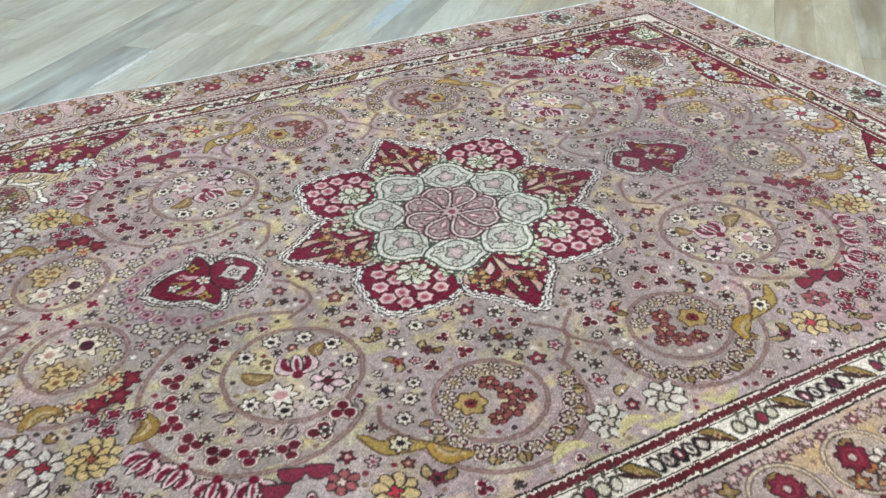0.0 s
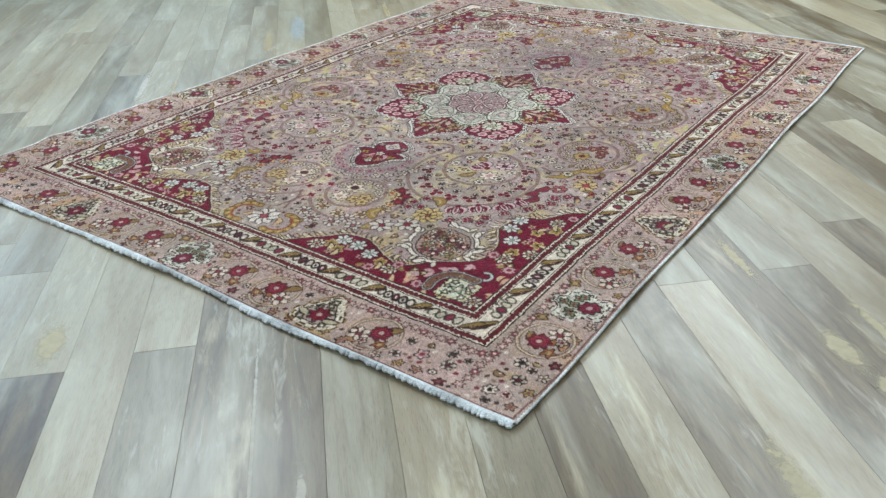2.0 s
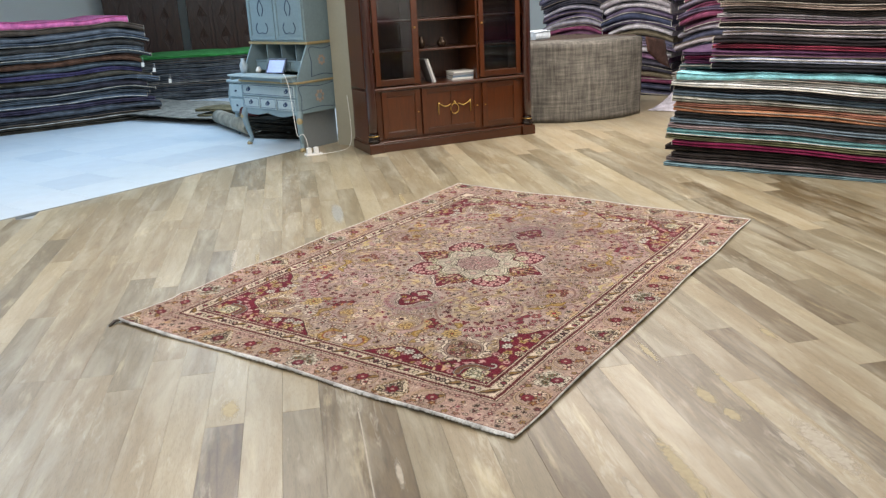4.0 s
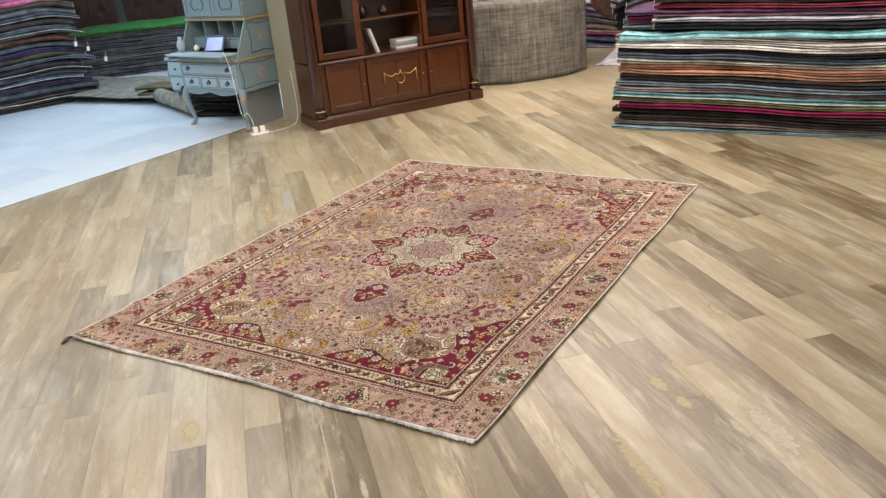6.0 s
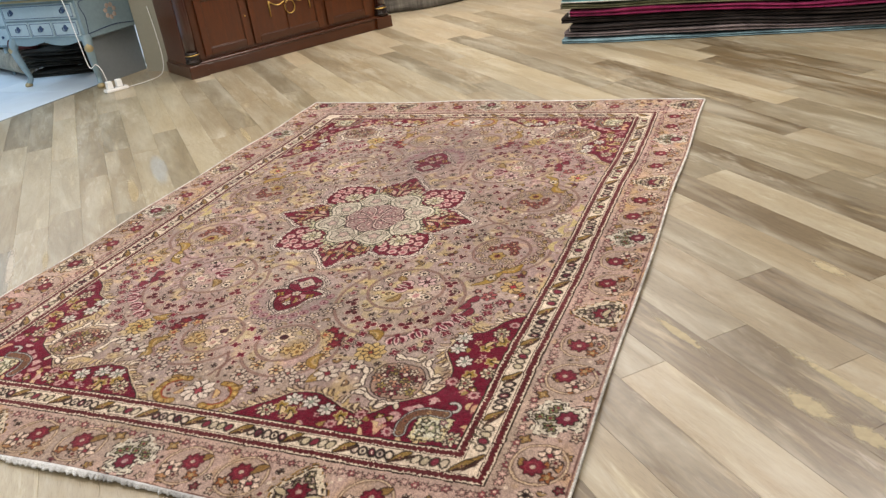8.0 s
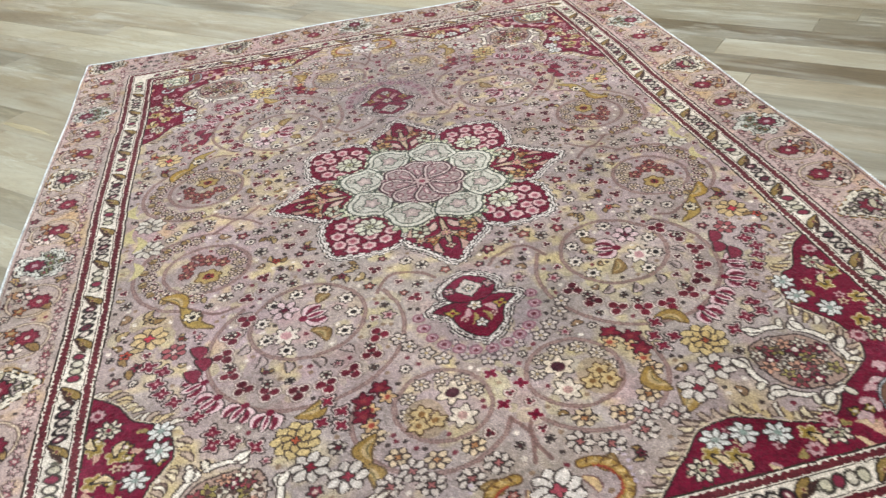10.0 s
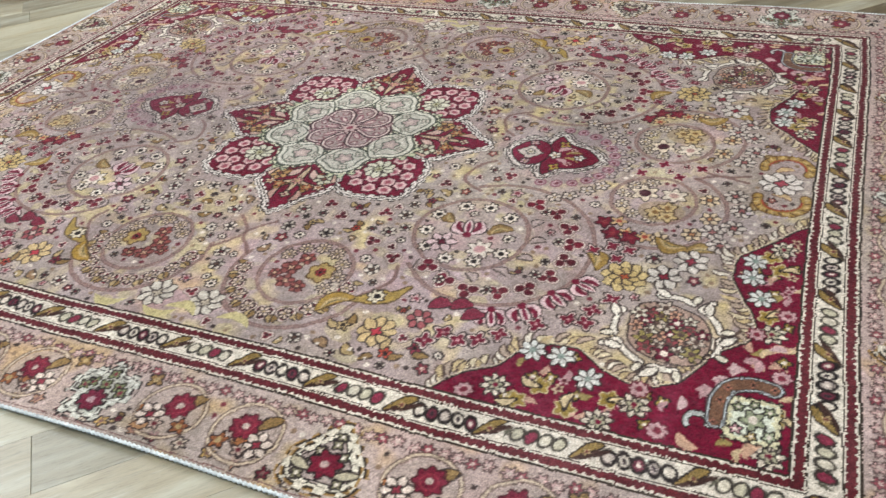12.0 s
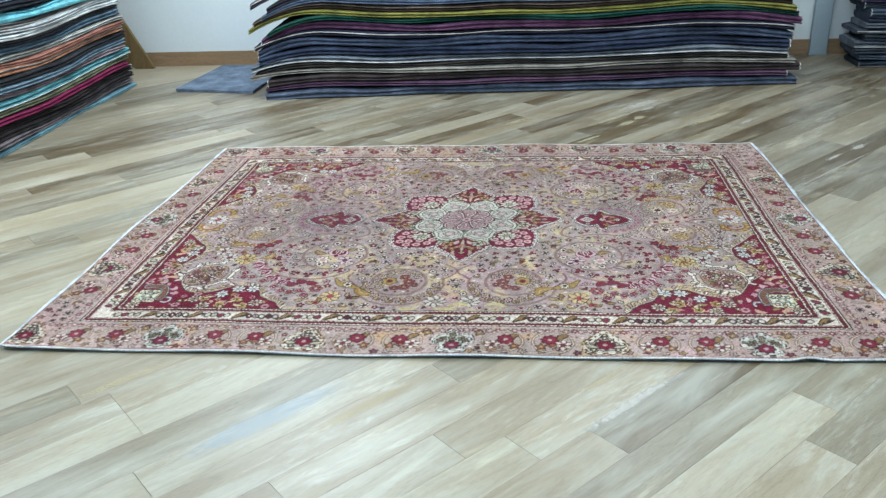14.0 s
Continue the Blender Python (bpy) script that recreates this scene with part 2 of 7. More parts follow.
for n in (tuft, sheen):
    pl.new(pco.outputs["Object"], n.inputs["Vector"])
# the sheen noise is multiplied into the pile's colour in broad patches
k1, k2 = ramp(pn, [(0.3, (0.72, 0.72, 0.72)), (0.7, (1.12, 1.12, 1.12))]), ramp(pn, [(0.35, (0.90, 0.90, 0.91)), (0.65, (1.06, 1.05, 1.04))])
pl.new(tuft.outputs[0], k1.inputs[0])
pl.new(sheen.outputs[0], k2.inputs[0])
pl.new(mixed(pn, pl, "MULTIPLY", 1.0, mixed(pn, pl, "MULTIPLY", 1.0, att.outputs["Color"], k1.outputs[0]), k2.outputs[0]), pb.inputs["Base Color"])
bumped(pn, pl, pb, tuft.outputs[0], 0.5, 0.004)


# ---- mesh helpers ----
def part(name, bm, mat, parent=None, label="", smooth=False):
    """Links a bmesh as one mesh object."""
    me = bpy.data.meshes.new(name)
    bm.to_mesh(me)
    bm.free()
    if smooth:
        me.shade_smooth()
    me.materials.append(mat)
    ob = new(name, me)
    if parent:
        ob.parent = parent
    if label:
        ob["label"] = label
    return ob


def thing(name, label, category, m=None, group="", kind=""):
    ob = new(name)
    ob.empty_display_size = 0.1
    if m is not None:
        ob.matrix_basis = m
    return tagged(ob, label, category, group, kind)


def box(x0, x1, y0, y1, z0, z1, bevel=0.004, bm=None):
    bm = bm or bmesh.new()
    made = bmesh.ops.create_cube(bm, size=1, matrix=Matrix.Translation(((x0 + x1) / 2, (y0 + y1) / 2, (z0 + z1) / 2)) @ Matrix.Diagonal((x1 - x0, y1 - y0, z1 - z0, 1)))
    if bevel:
        edges = list({e for v in made["verts"] for e in v.link_edges})
        bmesh.ops.bevel(bm, geom=edges, offset=bevel, segments=2, affect="EDGES", profile=0.5)
    return bm


def turned(profile, n=20, bm=None, at=(0, 0, 0)):
    """A body turned round z from (radius, height) pairs."""
    bm = bm or bmesh.new()
    rows = []
    for r, z in profile:
        rows.append([bm.verts.new((at[0] + r * math.cos(6.28318 * k / n), at[1] + r * math.sin(6.28318 * k / n), at[2] + z)) for k in range(n)])
    for a, b in zip(rows[:-1], rows[1:]):
        for k in range(n):
            bm.faces.new((a[k], a[(k + 1) % n], b[(k + 1) % n], b[k]))
    bm.faces.new(rows[0][::-1])
    bm.faces.new(rows[-1])
    return bm


def tube(points, radius, n=8, bm=None):
    """A round bar along points; radius may be a list."""
    bm = bm or bmesh.new()
    pts = [Vector(p) for p in points]
    rs = radius if isinstance(radius, (list, tuple)) else [radius] * len(pts)
    rows = []
    for i, p in enumerate(pts):
        d = (pts[min(i + 1, len(pts) - 1)] - pts[max(i - 1, 0)]).normalized()
        a = d.orthogonal().normalized() if not rows else (last - d * last.dot(d)).normalized()
        last = a
        b = d.cross(a)
        rows.append([bm.verts.new(p + rs[i] * (a * math.cos(6.28318 * k / n) + b * math.sin(6.28318 * k / n))) for k in range(n)])
    for a, b in zip(rows[:-1], rows[1:]):
        for k in range(n):
            bm.faces.new((a[k], a[(k + 1) % n], b[(k + 1) % n], b[k]))
    bm.faces.new(rows[0][::-1])
    bm.faces.new(rows[-1])
    return bm


def arc_points(pts, steps=6):
    p = [Vector(a) for a in pts]
    out = []
    for i in range(len(p) - 1):
        a, b, c, d = p[max(i - 1, 0)], p[i], p[i + 1], p[min(i + 2, len(p) - 1)]
        for k in range(steps):
            t = k / steps
            out.append(0.5 * (2 * b + (c - a) * t + (2 * a - 5 * b + 4 * c - d) * t * t + (3 * b - a - 3 * c + d) * t ** 3))
    return out + [p[-1]]


# ---- the setting: walls, ceiling, tiled bay ----
X0, X1, Y0, Y1 = -8.0, 12.5, -4.12, 13.5
TILE_EDGE = 4.23


def wall(name, x0, x1, y0, y1, mat=PLASTER, z1=CEIL):
    tagged(part(name, box(x0, x1, y0, y1, -0.12, z1, 0), mat), "plain painted showroom wall", "wall", kind="structure")


wall("wall_south", X0, X1, Y0 - 0.2, Y0)
wall("wall_north", X0, X1, Y1, Y1 + 0.2)
wall("wall_west", X0 - 0.2, X0, Y0 - 0.2, Y1 + 0.2)
wall("wall_east", X1, X1 + 0.2, Y0 - 0.2, Y1 + 0.2)
tagged(part("ceiling", box(X0 - 0.2, X1 + 0.2, Y0 - 0.2, Y1 + 0.2, CEIL, CEIL + 0.15, 0), CEILING), "white painted showroom ceiling", "ceiling", kind="structure")
tagged(part("baseboard", box(X0, X1, Y0, Y0 + 0.018, -0.01, 0.135, 0.004), SKIRTING), "brown oak skirting board along the white wall", "baseboard", kind="structure")
tagged(part("subfloor", box(X0 - 0.2, X1 + 0.2, Y0 - 0.2, Y1 + 0.2, -0.16, -0.034, 0), GROUT), "concrete slab under the floors", "floor", kind="structure")

tile_floor = thing("tile_floor", "pale blue-white polished floor tiles", "floor", pose(2.4, 4.235, 0, 0, 0, -4.0) @ pose(-2.4, -TILE_EDGE, 0), kind="structure")
part("bed", box(X0, X1, TILE_EDGE, Y1, -0.034, -0.006, 0), GROUT, tile_floor)
part("edge_strip", box(X0, 3.3, TILE_EDGE - 0.012, TILE_EDGE, -0.03, -0.003, 0.001), plain("steel_strip", "8f9698", 0.4, 0.6), tile_floor, "thin metal edge strip")


# ---- the oak floor: boards laid on the skew ----
floor_wood = thing("floor", "limed oak boards laid on the skew, worn and streaked", "floor", kind="structure")


# ---- the rug: a knotted pile whose colours are drawn motif by motif ----
RU, RV, KNOT = 1.815, 1.335, 0.003          # half length, half width, size of a knot
FU, FV = 1.465, 0.985                     # half size of the field inside the guard band
NU, NV = int(2 * RU / KNOT) + 1, int(2 * RV / KNOT) + 1
GU, GV = np.meshgrid(np.linspace(-RU, RU, NU), np.linspace(-RV, RV, NV), indexing="ij")
dye = np.zeros((NU, NV, 3), np.float32)
rng = np.random.default_rng(7)


def rgb(h):
    return np.array([int(h[i:i + 2], 16) / 255 for i in (0, 2, 4)], np.float32)


MAUVE, CRIMSON, WINE, CREAM = rgb("9a8f8c"), rgb("5d0822"), rgb("4f161e"), rgb("d4cdbf")
OCHRE, GOLD, PINK, ROSE, DARK = rgb("7d6434"), rgb("a39060"), rgb("ad8f91"), rgb("66202f"), rgb("191312")
LIME, STEM, OLIVE, PEACH = rgb("bcb67c"), rgb("6a504b"), rgb("57522a"), rgb("b88f76")
EDGE, FLAKE = rgb("2b2220"), rgb("c2bbb0")


def cloud(cell, seed):
    """Smooth noise over the rug, -1 to 1, with patches of about that many metres."""
    r = np.random.default_rng(seed)
    a, b = int(2 * RU / cell) + 3, int(2 * RV / cell) + 3
    g = r.uniform(-1, 1, (a, b))
    x, y = np.linspace(0, a - 1.001, NU), np.linspace(0, b - 1.001, NV)
    i, j = x.astype(int), y.astype(int)
    fx, fy = x - i, y - j
    fx, fy = (fx * fx * (3 - 2 * fx))[:, None], (fy * fy * (3 - 2 * fy))[None, :]
    i2, j2 = np.minimum(i + 1, a - 1), np.minimum(j + 1, b - 1)
    return (g[np.ix_(i, j)] * (1 - fx) + g[np.ix_(i2, j)] * fx) * (1 - fy) + (g[np.ix_(i, j2)] * (1 - fx) + g[np.ix_(i2, j2)] * fx) * fy


def window(u, v, r):
    a, b = max(0, int((u - r + RU) / KNOT)), min(NU, int((u + r + RU) / KNOT) + 2)
    c, d = max(0, int((v - r + RV) / KNOT)), min(NV, int((v + r + RV) / KNOT) + 2)
    return slice(a, b), slice(c, d)


def lay(s, far, colour, a=1.0):
    """Dyes the knots where the distance is below nought."""
    k = (np.clip(0.5 - far / KNOT, 0, 1) * a)[..., None]
    dye[s] = dye[s] * (1 - k) + colour * k


def disc(u, v, r, colour, a=1.0, squash=1.0, turn=0.0):
    s = window(u, v, r * max(1, squash) + 0.006)
    x, y = GU[s] - u, GV[s] - v
    p, q = x * math.cos(turn) + y * math.sin(turn), y * math.cos(turn) - x * math.sin(turn)
    lay(s, np.hypot(p / squash, q) - r, colour, a)


def ring(u, v, r, thick, colour, a=1.0, start=0.0, sweep=7.0):
    s = window(u, v, r + thick)
    x, y = GU[s] - u, GV[s] - v
    far = np.abs(np.hypot(x, y) - r) - thick / 2
    if sweep < 6.28:
        far = np.where((np.arctan2(y, x) - start) % (2 * math.pi) < sweep, far, 1)
    lay(s, far, colour, a)


def bloom(u, v, r, n, petal, heart, edge=None, turn=0.0, deep=0.26, core=0.36):
    """A flower of n petals with a heart, and a dark outline where one is given."""
    s = window(u, v, r + 0.01)
    x, y = GU[s] - u, GV[s] - v
    d, w = np.hypot(x, y), np.arctan2(y, x) + turn
    rim = r * (1 - deep + deep * np.cos(n * w))
    if edge is not None:
        lay(s, d - rim - 0.0050, edge)
    lay(s, d - rim, petal)
    lay(s, d - r * core, heart)


def leaf(u, v, length, wide, turn, colour, edge=None, bend=0.0):
    """A pointed leaf from (u, v) along turn."""
    s = window(u + length / 2 * math.cos(turn), v + length / 2 * math.sin(turn), length * 0.62 + wide)
    x, y = GU[s] - u, GV[s] - v
    p, q = x * math.cos(turn) + y * math.sin(turn), y * math.cos(turn) - x * math.sin(turn)
    k = p / length
    q = q - bend * length * k * (1 - k) * 4
    body = np.where((k > 0) & (k < 1), np.abs(q) - wide * np.clip(4 * k * (1 - k), 0, 1) ** 0.8, 1)
    if edge is not None:
        lay(s, body - 0.0046, edge)
    lay(s, body, colour)


def smooth_line(points, steps=10, closed=False):
    """A curve through the points."""
    p = [np.array(a, float) for a in points]
    n, out = len(p), []
    for i in range(n if closed else n - 1):
        a, b, c, d = (p[(i - 1) % n], p[i], p[(i + 1) % n], p[(i + 2) % n]) if closed else (p[max(i - 1, 0)], p[i], p[i + 1], p[min(i + 2, n - 1)])
        for t in np.linspace(0, 1, steps, endpoint=False):
            out.append(0.5 * (2 * b + (c - a) * t + (2 * a - 5 * b + 4 * c - d) * t * t + (3 * b - a - 3 * c + d) * t ** 3))
    return np.array(out if closed else out + [p[-1]])


def within(s, line):
    """Distance to a closed line, below nought inside it."""
    x, y = GU[s], GV[s]
    inside, best = np.zeros(x.shape, bool), np.full(x.shape, 9.0)
    for (ax, ay), (bx, by) in zip(line, np.roll(line, -1, 0)):
        cross = (ay > y) != (by > y)
        inside ^= cross & (x < (bx - ax) * (y - ay) / (by - ay + 1e-12) + ax)
        k = np.clip(((x - ax) * (bx - ax) + (y - ay) * (by - ay)) / ((bx - ax) ** 2 + (by - ay) ** 2 + 1e-12), 0, 1)
        best = np.minimum(best, (x - ax - k * (bx - ax)) ** 2 + (y - ay - k * (by - ay)) ** 2)
    best = np.sqrt(best)
    return np.where(inside, -best, best)


def shape(points, layers, steps=8, jag=0.0):
    """A smooth closed shape in nested colours: (how far outside its line, colour)."""
    line = smooth_line(points, steps, True)
    c, r = line.mean(0), np.abs(line - line.mean(0)).max() + 0.04
    s = window(c[0], c[1], r)
    far = within(s, line)
    if jag:                                               # stepped outline, as knots draw a slant
        far = far + jag * np.sign(np.sin(GU[s] / 0.0058)) * np.sign(np.sin(GV[s] / 0.0058)) * (far > 0.0)
    for grow, colour in layers:
        lay(s, far - grow, colour)


def thread(points, thick, colour, a=1.0):
    line = smooth_line(points, 8)
    c, r = (line.max(0) + line.min(0)) / 2, np.abs(line - (line.max(0) + line.min(0)) / 2).max() + 0.02
    s = window(c[0], c[1], r)
    best = np.full(GU[s].shape, 9.0)
    for (ax, ay), (bx, by) in zip(line[:-1], line[1:]):
        x, y = GU[s], GV[s]
        k = np.clip(((x - ax) * (bx - ax) + (y - ay) * (by - ay)) / ((bx - ax) ** 2 + (by - ay) ** 2 + 1e-12), 0, 1)
        best = np.minimum(best, np.hypot(x - ax - k * (bx - ax), y - ay - k * (by - ay)))
    lay(s, best - thick / 2, colour, a)


def wob(a=0.004):
    return rng.uniform(-a, a)


# grounds: the faded grey-mauve field and the taupe border, with the streaks of uneven dye
dye[:] = MAUVE
pinkish, yellowish = cloud(0.5, 1) * 0.6 + cloud(0.16, 2) * 0.4, cloud(0.35, 3) * 0.5 + cloud(0.09, 4) * 0.5
dye += pinkish[..., None] * np.array([0.028, 0.0, 0.016], np.float32) + np.clip(yellowish, 0, 1)[..., None] * np.array([0.05, 0.05, 0.02], np.float32)
smear = np.clip(cloud(0.04, 5) * 0.75 + cloud(0.18, 6) * 0.6 - 0.25, 0, 1)[..., None]
dye += smear * np.array([0.20, 0.19, -0.04], np.float32)
smear = np.clip(cloud(0.05, 8) * 0.6 + cloud(0.25, 9) * 0.7 - 0.35, 0, 1)[..., None]
dye += smear * np.array([0.06, -0.02, 0.0], np.float32)
bleached = np.clip(cloud(0.045, 14) * 0.6 + cloud(0.14, 15) * 0.6 + cloud(0.015, 16) * 0.25, -1, 1)[..., None]
dye += bleached * np.array([0.055, 0.055, 0.065], np.float32)
outside = np.maximum(np.abs(GU) - FU, np.abs(GV) - FV)
border = outside > 0.12
dye[border] = rgb("a89a93") + bleached[border] * np.array([0.05, 0.04, 0.045], np.float32) + (pinkish[border][:, None] * np.array([0.06, 0.02, 0.03], np.float32)) + np.clip(yellowish[border], 0, 1)[:, None] * np.array([0.04, 0.03, 0.0], np.float32)

rusty = np.clip(cloud(0.05, 17) * 0.7 + cloud(0.17, 18) * 0.6 - 0.22, 0, 1)[..., None] * border[..., None]
dye += rusty * np.array([0.06, 0.01, -0.16], np.float32)

# scrolls of the field: centre and radius of the inner turn, centre and radius of the outer turn
BIG, GOLDEN, RED = ((0.62, 0.447), 0.158, (0.70, 0.465), 0.243), ((1.06, 0.165), 0.118, (1.075, 0.195), 0.188), ((0.262, 0.725), 0.125, (0.245, 0.735), 0.186)
CORNER = [(-0.735, 1.0), (-0.789, 0.930), (-0.862, 0.885), (-0.890, 0.832), (-0.939, 0.797), (-1.002, 0.785), (-1.045, 0.808), (-1.090, 0.838), (-1.165, 0.855), (-1.235, 0.828), (-1.276, 0.770),
          (-1.309, 0.715), (-1.362, 0.668), (-1.382, 0.620), (-1.365, 0.556), (-1.332, 0.491), (-1.312, 0.432), (-1.324, 0.357), (-1.375, 0.302), (-1.430, 0.236), (-1.49, 0.17)]
corner_line = smooth_line(CORNER, 7)


def in_corner(u, v, grow=0.0):
    p = np.array((-abs(u), abs(v)))
    i = np.argmin(((corner_line - p) ** 2).sum(1))
    a, b = corner_line[max(i - 1, 0)], corner_line[min(i + 1, len(corner_line) - 1)]
    inside = (b[0] - a[0]) * (p[1] - a[1]) - (b[1] - a[1]) * (p[0] - a[0]) < 0
    near = ((corner_line[i] - p) ** 2).sum() < grow * grow
    return (inside and not near) if grow < 0 else (inside or near)


QUARTERS = [(su, sv) for su in (-1, 1) for sv in (-1, 1)]


def heading(su, sv, t):
    """A direction of the first quarter, mirrored into another."""
    return math.atan2(sv * math.sin(t), su * math.cos(t))


def arc(su, sv, c, r, a0, a1, thick, colour, a=1.0, grow=0.0):
    """A curved stem round c from angle a0 to a1, its radius growing on the way."""
    pts = [(su * (c[0] + (r + grow * k) * math.cos(a0 + (a1 - a0) * k)), sv * (c[1] + (r + grow * k) * math.sin(a0 + (a1 - a0) * k))) for k in np.linspace(0, 1, 14)]
    thread(pts, thick, colour, a)


def stem(su, sv, c, r, a0, a1, grow=0.0):
    arc(su, sv, c, r, a0, a1, 0.0125, STEM, 0.8, grow)
    arc(su, sv, c, r, a0, a1, 0.0050, rgb("8b7770"), 0.9, grow)


# the small flowers that everything is strewn with
def bud(u, v, t, colour=None, size=0.0105):
    """Three crimson dots on a short stalk, outlined in cream and black."""
    c = colour if colour is not None else (rgb("5a1020"), rgb("541420"), rgb("46101a"))[int(rng.integers(3))]
    spots = [(u + 1.25 * size * math.cos(t + 2.094 * k), v + 1.25 * size * math.sin(t + 2.094 * k)) for k in range(3)]
    for a, b in spots:
        disc(a, b, size + 0.0070, rgb("5a4d48"), 0.8)
    for a, b in spots:
        disc(a, b, size + 0.0042, rgb("c6bcb2"))
    for a, b in spots:
        disc(a, b, size, c * rng.uniform(0.85, 1.1))
    disc(u, v, 0.004, EDGE)


def eye(u, v, r, petal=None):
    """A round cream flower with a black heart."""
    bloom(u, v, r, 7, CREAM * rng.uniform(0.95, 1.05) if petal is None else petal, DARK, EDGE, rng.uniform(0, 6), 0.16, 0.40)


def flake(u, v, r, colour=FLAKE, n=6):
    """A flower of loose pale petals with no heart."""
    t = rng.uniform(0, 6.28)
    bloom(u, v, r * 0.86, n, colour, colour, EDGE, t, 0.17, 0.2)
    for k in range(n):
        w = t + 6.2832 * (k + 0.5) / n
        thread([(u + r * 0.20 * math.cos(-w), v + r * 0.20 * math.sin(-w)), (u + r * 0.62 * math.cos(-w), v + r * 0.62 * math.sin(-w))], 0.0034, EDGE, 0.9)
    disc(u, v, r * 0.17, GOLD)


def petals(u, v, r, n, colour, heart, t=None, edge=EDGE):
    """A star of separate pointed petals round a heart."""
    t = rng.uniform(0, 6.28) if t is None else t
    for k in range(n):
        w = t + 6.2832 * k / n
        leaf(u + r * 0.18 * math.cos(w), v + r * 0.18 * math.sin(w), r * 0.84, r * 0.27, w, colour, edge)
    bloom(u, v, r * 0.30, 4, heart, heart, edge, t)


def star(u, v, r, colour):
    """A small four-pointed crimson blossom with a pale rim."""
    bloom(u, v, r + 0.004, 4, rgb("b7a9a4"), colour, None, u * 40, 0.22, 0.3)
    bloom(u, v, r, 4, colour, colour * 0.8, None, u * 40, 0.24, 0.3)


def tulip(u, v, r, t):
    """A crimson striped palmette on a pale rose cup, dark-edged."""
    for k in (-1, 1):
        leaf(u - r * 0.6 * math.cos(t), v - r * 0.6 * math.sin(t), r * 1.9, r * 0.62, t + 0.55 * k, rgb("c4aeb0"), EDGE, 0.15 * k)
        leaf(u - r * 0.4 * math.cos(t), v - r * 0.4 * math.sin(t), r * 1.6, r * 0.40, t + 0.55 * k, rgb("5c1026"), None, 0.12 * k)
        leaf(u - r * 0.2 * math.cos(t), v - r * 0.2 * math.sin(t), r * 1.2, r * 0.13, t + 0.50 * k, rgb("c9b4b2"), None, 0.1 * k)
    leaf(u - r * 0.7 * math.cos(t), v - r * 0.7 * math.sin(t), r * 2.0, r * 0.34, t, rgb("c9b8b6"), EDGE)
    leaf(u - r * 0.5 * math.cos(t), v - r * 0.5 * math.sin(t), r * 1.5, r * 0.16, t, rgb("661430"))
    disc(u - r * 0.7 * math.cos(t), v - r * 0.7 * math.sin(t), r * 0.34, rgb("5c0a22"))


def cup(u, v, r, t):
    """An ochre calyx with two curling leaves."""
    for k in (-1, 1):
        leaf(u, v, r * 1.9, r * 0.38, t + 0.8 * k, GOLD if k > 0 else OCHRE, EDGE, 0.2 * k)
    bloom(u, v, r * 0.7, 5, (rgb("9a3a2a"), GOLD, ROSE)[int(rng.integers(3))], DARK, EDGE, t)


def gold_leaf(u, v, length, wide, t, colour, bend=0.2):
    """A large curling leaf in ochre with a lighter middle and a dark rim."""
    leaf(u, v, length, wide + 0.003, t, colour, rgb("4a3a1e"), bend)
    leaf(u + 0.12 * length * math.cos(t), v + 0.12 * length * math.sin(t), length * 0.72, wide * 0.50, t, GOLD * 1.06, None, bend)
    leaf(u + 0.2 * length * math.cos(t), v + 0.2 * length * math.sin(t), length * 0.55, wide * 0.12, t, OLIVE, None, bend)


def sprig(u, v, r, k):
    """One of the scattered flowers, about r in radius."""
    t = rng.uniform(0, 6.28)
    if k < 0.34:
        petals(u, v, r, 5 if r > 0.02 else 4, CREAM * rng.uniform(0.78, 0.96), (rgb("5a1a26"), WINE, rgb("4a3428"), DARK)[int(rng.integers(4))], t)
    elif k < 0.55:
        bud(u, v, t, None, r * 0.40)
    elif k < 0.66:
        eye(u, v, r * 0.80)
    elif k < 0.77:
        bloom(u, v, r * 0.86, 5, (rgb("6a2630"), rgb("7a4038"), rgb("5a1222"))[int(rng.integers(3))], rgb("bba79a"), EDGE, t, 0.22, 0.36)
    elif k < 0.88:
        leaf(u - r * 0.9 * math.cos(t), v - r * 0.9 * math.sin(t), r * 2.0, r * 0.46, t, (OCHRE, rgb("80684a"), GOLD * 0.95)[int(rng.integers(3))], EDGE, 0.18)
        disc(u, v, r * 0.22, CREAM)
    elif k < 0.95:
        bloom(u, v, r * 0.86, 5, rgb("b39a98"), rgb("6d2a38"), EDGE, t, 0.24, 0.4)
    else:
        cup(u, v, r * 0.85, t)


def untouched(u, v, r):
    s = window(u, v, r)
    near = np.hypot(GU[s] - u, GV[s] - v) < r
    return not (near & (np.abs(dye[s] - plain_ground[s]).max(-1) > 0.02)).any()


# washes of lime and straw where the dye has run
for su, sv in QUARTERS:
    for cu, cv, wide, n in ((0.66, 0.46, 0.27, 46), (0.30, 0.72, 0.20, 14), (1.04, 0.10, 0.17, 14), (0.62, 0.84, 0.22, 14), (0.92, 0.02, 0.12, 6), (0.10, 0.92, 0.12, 5)):
        for k in range(n):
            t, q = rng.uniform(0, 6.28), wide * math.sqrt(rng.uniform(0.02, 1))
            disc(su * cu + q * math.cos(t), sv * cv + q * math.sin(t), rng.uniform(0.009, 0.022), LIME if k % 3 else rgb("c2be9e"), rng.uniform(0.22, 0.5), rng.uniform(1, 2.2), rng.uniform(-0.5, 0.5))

